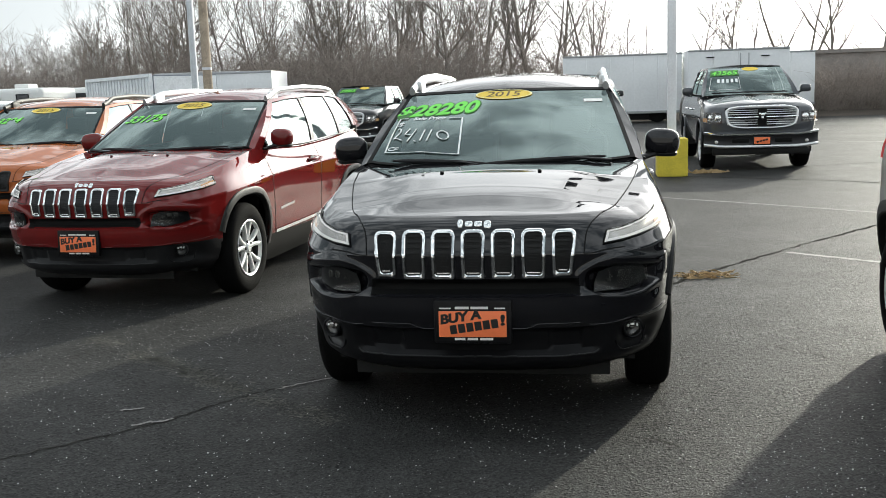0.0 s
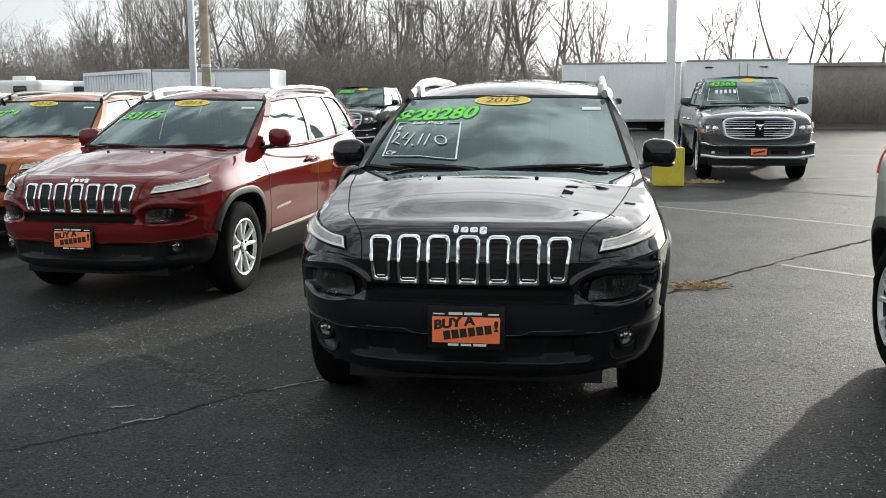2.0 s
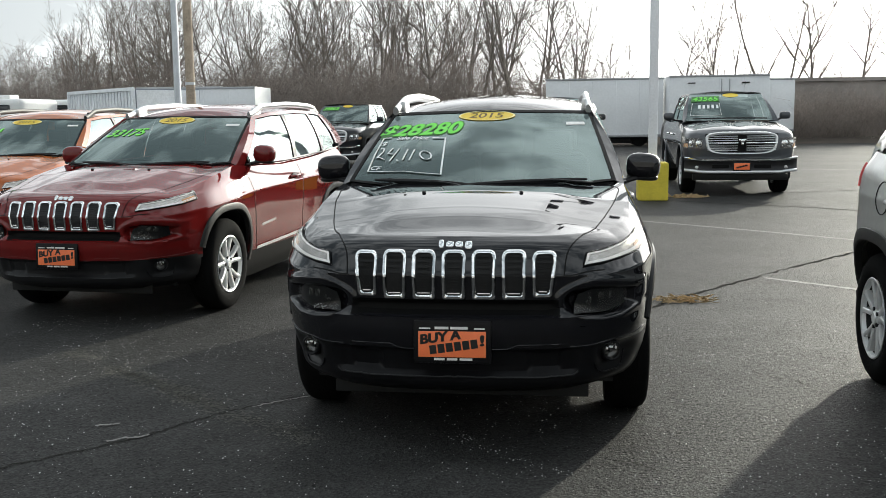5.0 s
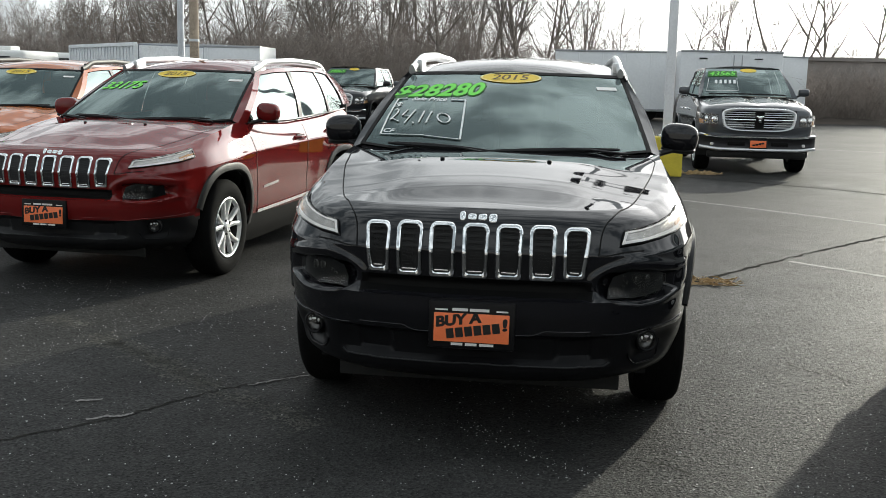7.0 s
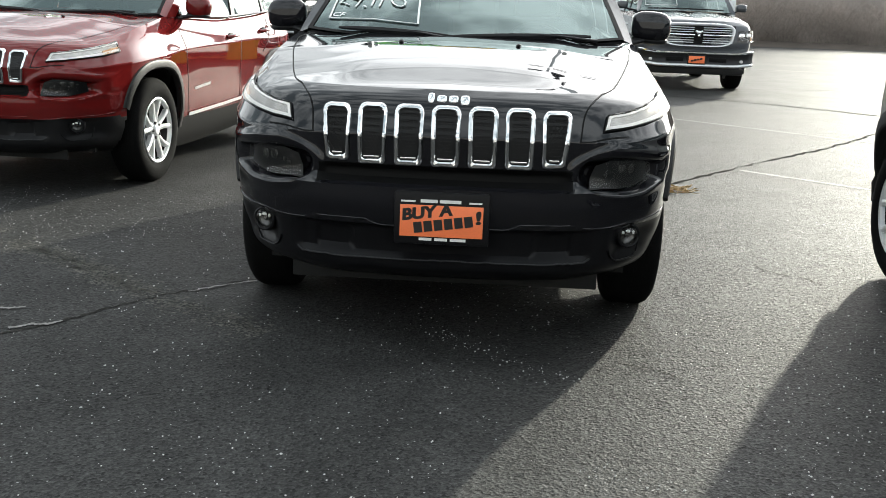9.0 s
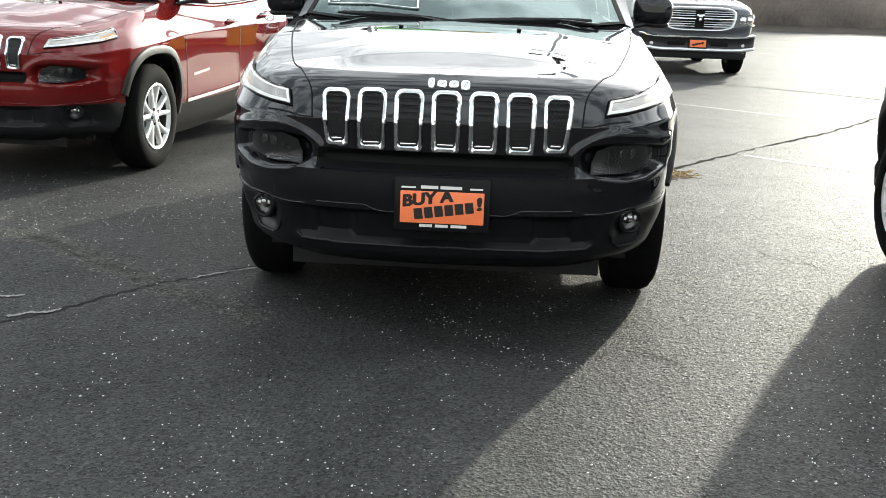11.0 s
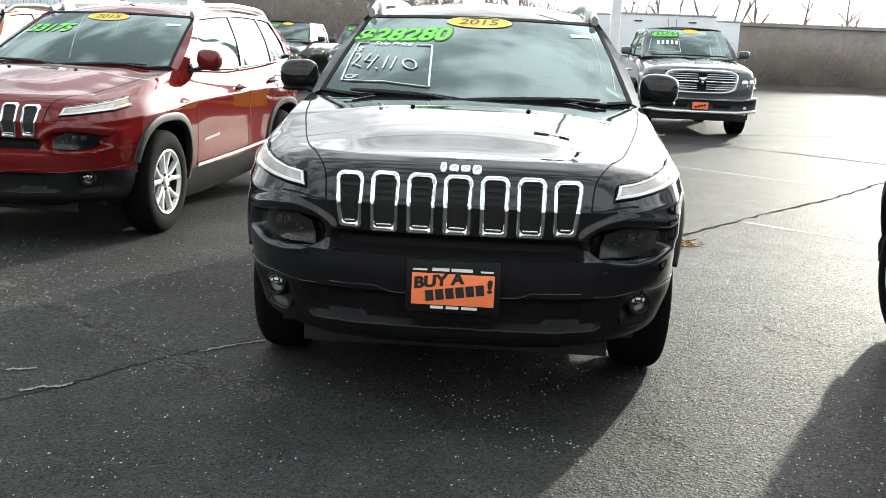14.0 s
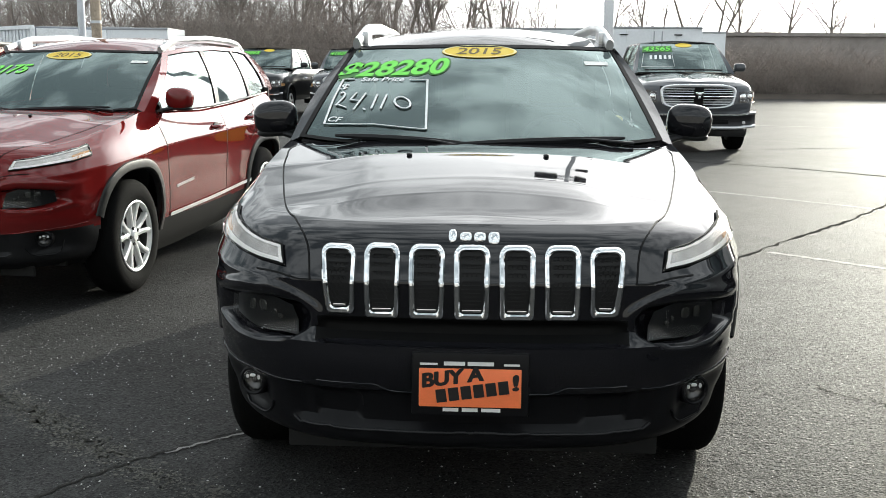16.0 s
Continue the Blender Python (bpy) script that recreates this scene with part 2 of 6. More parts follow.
def honeycomb():
    m = mat("honeycomb_mesh", (0.009, 0.009, 0.010), rough=0.6)
    n, l = m.node_tree.nodes, m.node_tree.links
    p = n["Principled BSDF"]
    co, v, r = n.new("ShaderNodeTexCoord"), n.new("ShaderNodeTexVoronoi"), n.new("ShaderNodeMapRange")
    v.feature = "DISTANCE_TO_EDGE"
    v.inputs["Scale"].default_value, v.inputs["Randomness"].default_value = 75.0, 0.0
    r.inputs["From Min"].default_value, r.inputs["From Max"].default_value = 0.05, 0.15
    r.inputs["To Min"].default_value, r.inputs["To Max"].default_value = 1.0, 0.0
    b = n.new("ShaderNodeBump")
    b.inputs["Strength"].default_value, b.inputs["Distance"].default_value = 0.8, 0.004
    l.new(co.outputs["Object"], v.inputs["Vector"])
    l.new(v.outputs["Distance"], r.inputs["Value"])
    l.new(r.outputs["Result"], b.inputs["Height"])
    l.new(b.outputs["Normal"], p.inputs["Normal"])
    return m


M_MESH = honeycomb()
M_MESHBAR = mat("black_mesh_plastic", (0.010, 0.010, 0.011), rough=0.5, spec=0.3)
M_LAMPBOWL = mat("dim_lamp_bowl", (0.10, 0.10, 0.10), rough=0.22, metal=0.6, var=0.2, scale=40)


# ---- mesh helpers ----
def part(name, bm, material, parent, label="", smooth=True, sharp=35):
    """Links a bmesh as one mesh object under a thing or a part."""
    me = bpy.data.meshes.new(name)
    bmesh.ops.recalc_face_normals(bm, faces=bm.faces)
    bm.to_mesh(me)
    bm.free()
    me.materials.append(material)
    if smooth:
        me.shade_smooth()
        me.set_sharp_from_angle(angle=radians(sharp))
    ob = new(name, me)
    if parent:
        ob.parent = parent
    if label:
        ob["label"] = label
    return ob


def thing(name, label, category, m=None, group="", kind=""):
    ob = new(name)
    ob.empty_display_size = 0.2
    if m is not None:
        ob.matrix_world = m
    return tagged(ob, label, category, group, kind)


def add_grid(bm, rows, mask=None):
    """Faces over a grid of points (rows x columns)."""
    vs = [[None if p is None else bm.verts.new(p) for p in row] for row in rows]
    for i in range(len(rows) - 1):
        for j in range(len(rows[0]) - 1):
            if mask is None or mask(i, j):
                bm.faces.new((vs[i][j], vs[i][j + 1], vs[i + 1][j + 1], vs[i + 1][j]))
    return vs


def grid_bm(grids, masks=None):
    bm = bmesh.new()
    for k, g in enumerate(grids):
        add_grid(bm, [[tuple(p) for p in row] for row in g], None if masks is None else masks[k])
    loose = [v for v in bm.verts if not v.link_faces]
    bmesh.ops.delete(bm, geom=loose, context="VERTS")
    bmesh.ops.remove_doubles(bm, verts=bm.verts, dist=2e-5)
    return bm


def flip(g):
    return np.array(g) * np.array((-1.0, 1.0, 1.0))


def box(bm, size, at=(0, 0, 0), rot=None, bevel=0.0, seg=2):
    m = Matrix.Translation(at) @ (rot.to_4x4() if rot else Matrix()) @ Matrix.Diagonal((*size, 1))
    made = bmesh.ops.create_cube(bm, size=1, matrix=m)
    if bevel:
        vs = set(made["verts"])
        es = [e for e in bm.edges if e.verts[0] in vs and e.verts[1] in vs]
        bmesh.ops.bevel(bm, geom=es, offset=bevel, segments=seg, affect="EDGES", profile=0.6)
    return bm


def cyl(bm, r1, r2, a, b, seg=16, caps=True):
    a, b = Vector(a), Vector(b)
    d = b - a
    m = Matrix.Translation((a + b) / 2) @ d.to_track_quat("Z", "Y").to_matrix().to_4x4()
    bmesh.ops.create_cone(bm, cap_ends=caps, segments=seg, radius1=r1, radius2=r2, depth=d.length, matrix=m)
    return bm


def ellipsoid(bm, size, at, power=2.0, seg=20, rot=None):
    """A superellipsoid: power 2 is round, more is boxier."""
    rows = []
    for i in range(seg // 2 + 1):
        a = -math.pi / 2 + math.pi * i / (seg // 2)
        row = []
        for j in range(seg + 1):
            b = 2 * math.pi * j / seg
            c = lambda v: math.copysign(abs(v) ** (2 / power), v)
            q = Vector((size[0] / 2 * c(math.cos(a)) * c(math.cos(b)), size[1] / 2 * c(math.cos(a)) * c(math.sin(b)), size[2] / 2 * c(math.sin(a))))
            if rot:
                q = rot @ q
            row.append(q + Vector(at))
        rows.append(row)
    add_grid(bm, rows)
    bmesh.ops.remove_doubles(bm, verts=bm.verts, dist=1e-5)
    bmesh.ops.dissolve_degenerate(bm, edges=bm.edges, dist=1e-6)
    return bm


def tube(bm, pts, r, seg=8, flat=1.0, closed=False, up=(0, 0, 1)):
    """A swept round or flattened bar along points; r a number or one for each point."""
    pts = [Vector(p) for p in pts]
    n = len(pts)
    rows = []
    for i, p in enumerate(pts):
        d = (pts[(i + 1) % n] - pts[i - 1]) if closed else (pts[min(i + 1, n - 1)] - pts[max(i - 1, 0)])
        d.normalize()
        s = d.cross(Vector(up))
        s = s.normalized() if s.length > 1e-4 else Vector((1, 0, 0))
        u = s.cross(d)
        rr = float(r[i] if isinstance(r, (list, tuple)) else r)
        rows.append([p + rr * (math.cos(2 * math.pi * k / seg) * s + flat * math.sin(2 * math.pi * k / seg) * u) for k in range(seg + 1)])
    if closed:
        rows.append(rows[0])
    vs = add_grid(bm, rows)
    if not closed:
        for row in (vs[0], vs[-1]):
            bm.faces.new(row[:-1])
    bmesh.ops.remove_doubles(bm, verts=bm.verts, dist=1e-5)
    return bm


def lathe(bm, profile, seg=36, axis_at=(0, 0, 0)):
    """Turns (radius, x) pairs about the x axis."""
    ax = Vector(axis_at)
    rows = [[ax + Vector((x, r * math.cos(2 * math.pi * k / seg), r * math.sin(2 * math.pi * k / seg))) for k in range(seg + 1)] for r, x in profile]
    add_grid(bm, rows)
    bmesh.ops.remove_doubles(bm, verts=bm.verts, dist=1e-5)
    return bm


def hermite(ts, pts, tq):
    """A smooth curve through pts at the parameters ts, read at tq."""
    ts, pts = np.array(ts, float), np.array(pts, float)
    d = np.diff(ts)
    sl = np.diff(pts, axis=0) / d[:, None]
    tan = np.empty_like(pts)
    tan[0], tan[-1] = sl[0], sl[-1]
    tan[1:-1] = (sl[:-1] * d[1:, None] + sl[1:] * d[:-1, None]) / (d[1:] + d[:-1])[:, None]
    k = np.clip(np.searchsorted(ts, tq, side="right") - 1, 0, len(ts) - 2)
    h = d[k]
    u = ((tq - ts[k]) / h)[:, None]
    h = h[:, None]
    return (2 * u**3 - 3 * u**2 + 1) * pts[k] + (u**3 - 2 * u**2 + u) * h * tan[k] + (-2 * u**3 + 3 * u**2) * pts[k + 1] + (u**3 - u**2) * h * tan[k + 1]


def smooth(a, b, x):
    u = np.clip((np.asarray(x, float) - a) / (b - a), 0, 1)
    return u * u * (3 - 2 * u)


class Shell:
    """The lower body of a car: level curves round nose, flank and tail, from sill to shoulder, as a grid of one half.
    plan: (x, y) of the widest level from the nose's middle to the tail's. levels: (centre setback, nose setback, flank inset, heights at knots, crease)."""

    def __init__(self, plan, levels, knots, centre, nose, per_col, per_row):
        plan = np.array(plan, float)
        ghost = np.vstack([plan[1] * (-1, 1), plan, plan[-2] * (-1, 1)])
        ts = np.r_[0, np.cumsum(np.linalg.norm(np.diff(ghost, axis=0), axis=1))]
        tq = np.concatenate([np.linspace(ts[i + 1], ts[i + 2], per_col[i], endpoint=False) for i in range(len(plan) - 1)] + [[ts[-2]]])
        cx = np.interp(tq, ts[1:-1], np.r_[centre, np.zeros(len(plan) - len(centre))])
        nx = np.interp(tq, ts[1:-1], np.r_[nose, np.zeros(len(plan) - len(nose))])
        flat = hermite(ts, ghost, tq)
        flat[0, 0] = flat[-1, 0] = 0
        wide = np.max(flat[:, 0])
        curves = []
        for cs, ns, inset, zs, _ in levels:
            x = flat[:, 0] * (1 - inset / wide)
            y = flat[:, 1] + cs * cx + ns * nx
            y = y - inset * smooth(knots[-1] - 0.2, knots[-1] + 0.3, flat[:, 1]) * 0.6
            curves.append(np.stack([x, y, hermite(knots, np.array(zs)[:, None], np.clip(flat[:, 1], knots[0], knots[-1]))[:, 0]], 1))
        curves = np.array(curves)
        steps = np.r_[0, np.cumsum(np.linalg.norm(np.diff(curves, axis=0), axis=2).mean(1))]
        cuts = [0] + [i for i in range(1, len(levels) - 1) if levels[i][4]] + [len(levels) - 1]
        rows = []
        for a, b in zip(cuts, cuts[1:]):
            q = np.concatenate([np.linspace(steps[i], steps[i + 1], per_row[i], endpoint=False) for i in range(a, b)] + ([[steps[b]]] if b == cuts[-1] else []))
            rows.append(np.stack([hermite(steps[a : b + 1], curves[a : b + 1, c], q) for c in range(curves.shape[1])], 1))
        self.grid = np.concatenate(rows)
        self.col = np.r_[0, np.cumsum(per_col)]

    def centres(self):
        g = self.grid
        return (g[:-1, :-1] + g[1:, :-1] + g[:-1, 1:] + g[1:, 1:]) / 4

    def shifted(self, move):
        g = self.grid
        du, dv = np.gradient(g, axis=1), np.gradient(g, axis=0)
        nn = np.cross(du, dv)
        nn /= np.linalg.norm(nn, axis=2, keepdims=True) + 1e-9
        if nn[len(g) // 2, 0, 1] > 0:
            nn = -nn
        self.grid = g + nn * move(g)[..., None]


def bvh_of(grids):
    from_v, from_f = [], []
    for g in grids:
        g = np.asarray(g)
        n0, (r, c) = len(from_v), g.shape[:2]
        from_v += [tuple(p) for p in g.reshape(-1, 3)]
        from_f += [(n0 + i * c + j, n0 + i * c + j + 1, n0 + (i + 1) * c + j + 1, n0 + (i + 1) * c + j) for i in range(r - 1) for j in range(c - 1)]
    return BVHTree.FromPolygons(from_v, from_f)


class Skin:
    """Finds places on a body's surface."""

    def __init__(self, grids, middle):
        self.tree, self.middle = bvh_of(grids), Vector(middle)

    def snap(self, p, out=0.002):
        q, nn, _, _ = self.tree.find_nearest(Vector(p))
        if nn.dot(q - self.middle) < 0:
            nn = -nn
        return q + nn * out, nn

    def line(self, pts, per=8, out=0.002):
        """A polyline laid on the skin."""
        ts = np.r_[0, np.cumsum(np.linalg.norm(np.diff(np.array(pts, float), axis=0), axis=1))]
        q = hermite(ts, pts, np.linspace(0, ts[-1], per * (len(pts) - 1) + 1))
        return [self.snap(p, out) for p in q]

    def strip(self, bm, pts, width, out=0.0015, per=8):
        """A flat ribbon on the skin, for seams and trim."""
        ln = self.line(pts, per, out)
        rows = [[], []]
        for i, (p, nn) in enumerate(ln):
            d = ln[min(i + 1, len(ln) - 1)][0] - ln[max(i - 1, 0)][0]
            s = d.cross(nn).normalized() * width / 2
            rows[0].append(p + s)
            rows[1].append(p - s)
        add_grid(bm, rows)

    def patch(self, bm, low, high, nu=16, nv=6, out=0.004, edge=True):
        """A panel on the skin between two lines of guide points, with its rim turned down to the skin."""
        def read(pts, n):
            ts = np.r_[0, np.cumsum(np.linalg.norm(np.diff(np.array(pts, float), axis=0), axis=1))]
            return hermite(ts, pts, np.linspace(0, ts[-1], n))
        lo, hi = read(low, nu), read(high, nu)
        rows = []
        for v in np.linspace(0, 1, nv):
            rows.append([self.snap(p, out)[0] for p in lo * (1 - v) + hi * v])
        if edge:
            down = lambda row: [self.snap(p, -0.006)[0] for p in row]
            rows = [down(rows[0])] + rows + [down(rows[-1])]
            left, right = down([r[0] for r in rows]), down([r[-1] for r in rows])
            rows = [[a] + list(r) + [b] for a, r, b in zip(left, rows, right)]
        add_grid(bm, rows)


def text_bm(body, width, height, slant=0.0, cut=0.03, bold=0.012):
    """Letters of the built-in font, flat in x and y, scaled to a width and height about their middle."""
    cu = bpy.data.curves.new("lettering", "FONT")
    cu.body, cu.align_x, cu.align_y, cu.offset = body, "CENTER", "CENTER", bold
    ob = bpy.data.objects.new("lettering", cu)
    scene.collection.objects.link(ob)
    bpy.context.view_layer.update()
    me = ob.evaluated_get(bpy.context.evaluated_depsgraph_get()).to_mesh()
    bm = bmesh.new()
    bm.from_mesh(me)
    ob.evaluated_get(bpy.context.evaluated_depsgraph_get()).to_mesh_clear()
    bpy.data.objects.remove(ob)
    bpy.data.curves.remove(cu)
    xs, ys = [v.co.x for v in bm.verts], [v.co.y for v in bm.verts]
    x0, x1, y0, y1 = min(xs), max(xs), min(ys), max(ys)
    for v in bm.verts:
        y = ((v.co.y - y0) / (y1 - y0) - 0.5) * height
        v.co = (((v.co.x - x0) / (x1 - x0) - 0.5) * width + slant * y, y, 0)
    if cut:
        k = -width / 2 + cut
        while k < width / 2:
            bmesh.ops.bisect_plane(bm, geom=bm.verts[:] + bm.edges[:] + bm.faces[:], plane_co=(k, 0, 0), plane_no=(1, 0, 0))
            k += cut
    return bm


# ---- compact sport utility vehicle ----
SUV_PLAN = [(0, 0), (0.25, 0.008), (0.43, 0.034), (0.58, 0.09), (0.71, 0.19), (0.815, 0.345), (0.868, 0.54), (0.893, 0.90), (0.885, 1.37), (0.88, 2.4), (0.885, 3.3), (0.90, 3.70), (0.872, 4.00), (0.69, 4.29), (0, 4.47)]
SUV_KNOTS = (0.25, 0.90, 1.37, 2.4, 4.2)
SUV_LEVELS = [
    (0, 0.17, 0.130, (0.276, 0.225, 0.175, 0.175, 0.28), 0),
    (0, 0.050, 0.072, (0.334, 0.31, 0.28, 0.275, 0.38), 0),
    (0, 0.035, 0.030, (0.42, 0.43, 0.42, 0.42, 0.50), 0),
    (0, 0.012, 0.014, (0.53, 0.54, 0.54, 0.55, 0.60), 0),
    (0, 0, 0.006, (0.640, 0.66, 0.67, 0.68, 0.72), 1),
    (0.055, 0.004, 0.004, (0.675, 0.70, 0.72, 0.74, 0.78), 1),
    (0.035, 0.010, 0.0, (0.818, 0.86, 0.895, 0.925, 0.96), 1),
    (0, 0.105, 0.050, (0.940, 0.99, 1.030, 1.045, 1.10), 0),
    (0, 0.17, 0.105, (0.974, 1.06, 1.130, 1.130, 1.20), 0),
]
TALL_LEVELS = SUV_LEVELS[:6] + [
    (0.035, 0.010, 0.0, (0.818, 0.86, 0.895, 0.985, 1.04), 1),
    (0, 0.105, 0.030, (0.940, 0.99, 1.030, 1.115, 1.18), 0),
    (0, 0.17, 0.095, (0.974, 1.06, 1.130, 1.20, 1.28), 0),
]
WHEEL_Y, WHEEL_Z = (0.97, 3.60), 0.36


def suv_glass(u, v):
    """The windscreen: u from -1 to 1 across, v from the cowl up to the header."""
    base = np.array((0.745 * u, 1.165 + 0.185 * abs(u) ** 2.2, 1.108 + 0.034 * u * u))
    head = np.array((0.614 * u, 2.01 + 0.10 * u * u, 1.533 - 0.013 * u * u))
    q = base * (1 - v) + head * v
    return q + np.array((0, -0.35, 0.94)) * (0.012 * 4 * v * (1 - v))


def suv_mark(u, v):
    """A place for a sticker on the windscreen, inside its black border."""
    return suv_glass(u * (0.742 - 0.124 * v) / (0.745 - 0.131 * v), v)


def suv_belt(y):
    return np.array((np.interp(y, (1.36, 1.60, 2.4, 3.4, 4.0, 4.4), (0.788, 0.803, 0.815, 0.81, 0.78, 0.70)), y, np.interp(y, (1.36, 2.4, 3.4, 4.4), (1.122, 1.125, 1.165, 1.215))))


def suv_eave(y):
    return np.array((np.interp(y, (2.06, 2.7, 3.4, 3.9, 4.3), (0.622, 0.65, 0.645, 0.615, 0.56)), y, np.interp(y, (2.06, 2.45, 3.0, 3.6, 4.0, 4.3), (1.522, 1.562, 1.585, 1.575, 1.54, 1.49))))


def suv_side(b0, b1, t0, t1, nu, nv, out=0.0, v0=0.0, v1=1.0):
    """A panel of the upper flank between belt and eave."""
    rows = []
    for v in np.linspace(v0, v1, nv):
        rows.append([suv_belt(b0 + (b1 - b0) * u) * (1 - v) + suv_eave(t0 + (t1 - t0) * u) * v + np.array((0.028 * math.sin(math.pi * v) + out, 0, 0)) for u in np.linspace(0, 1, nu)])
    return np.array(rows)


def rounded(x0, x1, z0, z1, r, tapers=(0.0, 0.0), n=5):
    """A rounded rectangle as (x, z) pairs, its two low corners drawn in by tapers."""
    pts = []
    for cx, cz, a0, rr in ((x1, z1, 0, r), (x0, z1, 90, r), (x0, z0, 180, r * 0.55), (x1, z0, 270, r * 0.55)):
        sx, sz = (-1 if cx == x1 else 1), (-1 if cz == z1 else 1)
        for k in range(n):
            a = radians(a0 + 90 * k / (n - 1))
            pts.append([cx + sx * rr + rr * math.cos(a), cz + sz * rr + rr * math.sin(a)])
    for q in pts:
        drawn = max(0.0, (z1 - 0.03 - q[1]) / (z1 - 0.03 - z0))
        q[0] += tapers[0] * drawn if q[0] < (x0 + x1) / 2 else -tapers[1] * drawn
    fine = []
    for i, q in enumerate(pts):
        e = pts[(i + 1) % len(pts)]
        steps = 1 if (i + 1) % n else (6 if ((i + 1) // n) % 2 else 16)
        fine += [[q[0] + (e[0] - q[0]) * k / steps, q[1] + (e[1] - q[1]) * k / steps] for k in range(steps)]
    return fine


def build_wheel(parent, side, y, z=WHEEL_Z, radius=0.362, rim=0.225, face=0.885, width=0.215, spokes=5, style=0):
    """A wheel on the flank: tyre, alloy rim with paired spokes, hub and nuts."""
    w = new("wheel")
    w.parent = parent
    w.empty_display_size = 0.1
    w.matrix_local = Matrix.Translation((side * face, y, z)) @ (Matrix() if side > 0 else Matrix.Rotation(math.pi, 4, "Z"))
    bm = bmesh.new()
    shoulder = 0.035
    lathe(bm, [(rim, -0.012), (rim + 0.02, -0.002), (rim + 0.06, 0.004), (radius - shoulder, -0.004), (radius - 0.012, -0.02), (radius, -0.045), (radius, -width + 0.045), (radius - 0.012, -width + 0.02), (radius - shoulder, -width + 0.004), (rim, -width + 0.01)], 56)
    for k in range(3):
        lathe(bm, [(radius + 0.001, -0.06 - 0.04 * k), (radius - 0.007, -0.063 - 0.04 * k), (radius - 0.007, -0.069 - 0.04 * k), (radius + 0.001, -0.072 - 0.04 * k)], 56)
    part("tyre", bm, M_TYRE, w)
    bm = bmesh.new()
    lathe(bm, [(rim + 0.003, -0.004), (rim - 0.004, -0.001), (rim - 0.014, -0.006), (rim - 0.018, -0.03)], 56)
    lathe(bm, [(0.001, -0.008), (0.03, -0.008), (0.034, -0.014), (0.05, -0.02), (0.062, -0.034), (0.062, -0.07)], 30)
    for k in range(spokes):
        for off in ((-0.29, 0.29) if style == 0 else (0.0,)):
            a = 2 * math.pi * k / spokes + math.pi / 2 + off * 1.0
            a0 = 2 * math.pi * k / spokes + math.pi / 2 + off * 0.55
            r0, r1 = 0.045, rim - 0.008
            w0, w1 = (0.015, 0.0135) if style == 0 else (0.04, 0.03)
            rows = []
            for u in np.linspace(0, 1, 7):
                rr = r0 + (r1 - r0) * u
                aa = a0 + (a - a0) * u
                ww = w0 + (w1 - w0) * u + (0.006 * (u - 0.5) ** 2 * 4 if style == 0 else 0)
                c = Vector((0, math.cos(aa), math.sin(aa)))
                t = Vector((0, -math.sin(aa), math.cos(aa)))
                x = -0.022 + 0.016 * u
                rows.append([rr * c + t * (-ww) + Vector((x - 0.035, 0, 0)), rr * c + t * (-ww) + Vector((x - 0.005, 0, 0)), rr * c + t * (-ww * 0.55) + Vector((x, 0, 0)), rr * c + t * (ww * 0.55) + Vector((x, 0, 0)), rr * c + t * ww + Vector((x - 0.005, 0, 0)), rr * c + t * ww + Vector((x - 0.035, 0, 0))])
            add_grid(bm, rows)
    part("rim", bm, M_RIM, w, "silver alloy rim with paired spokes" if style == 0 else "silver alloy rim with wide spokes")
    # barrel in dark grey: the shade behind the spokes is put into its colour
    bm = bmesh.new()
    lathe(bm, [(rim - 0.018, -0.03), (rim - 0.03, -0.09), (rim - 0.03, -width + 0.01), (0.1, -width + 0.02)], 56)
    part("barrel", bm, M_RIMDARK, w)
    bm = bmesh.new()
    for k in range(5):
        a = 2 * math.pi * (k + 0.5) / 5
        cyl(bm, 0.011, 0.011, (-0.04, 0.052 * math.cos(a), 0.052 * math.sin(a)), (-0.012, 0.052 * math.cos(a), 0.052 * math.sin(a)), 8)
    lathe(bm, [(0.001, -0.11), (0.16, -0.11), (0.165, -0.12), (0.165, -0.14)], 36)
    part("brake_disc", bm, M_RIMDARK, w)
    return w


def arch_shape(a, ry, rz, power=2.7):
    c, s = math.cos(a), math.sin(a)
    return ry * math.copysign(abs(c) ** (2 / power), c), rz * math.copysign(abs(s) ** (2 / power), s)


def honeycomb_bm(rows, pitch=0.0135, bar=0.0028, depth=0.005):
    """Six-sided open cells over a grid of rows, each a rim with short walls."""
    bm = bmesh.new()
    rad, tall = pitch / math.sqrt(3), pitch * math.sqrt(3) / 2
    z0, z1 = rows[0][0].z, rows[-1][0].z
    for k in range(int((z1 - z0) / tall) + 1):
        z = z0 + rad + k * tall
        row = min(rows, key=lambda r: abs(r[0].z - z))
        mid, half = (row[0].x + row[-1].x) / 2, (row[-1].x - row[0].x) / 2
        for c in range(-4, 5):
            x = c * pitch + (k % 2) * pitch / 2
            if z > z1 - rad * 0.6 or abs(x) > half - 0.5 * pitch:
                continue
            y = row[2].y + (row[0].y - row[-1].y) * (-x / (2 * half)) - 0.002
            rings = []
            for r, dy in ((rad, 0.0), (rad - bar / 1.7, 0.0), (rad - bar / 1.7, depth)):
                rings.append([bm.verts.new((mid + x + r * math.sin(a), y + dy, z + r * math.cos(a))) for a in np.linspace(0, 2 * math.pi, 6, endpoint=False)])
            for a, b in zip(rings, rings[1:]):
                for i in range(6):
                    bm.faces.new((a[i], a[(i + 1) % 6], b[(i + 1) % 6], b[i]))
    return bm


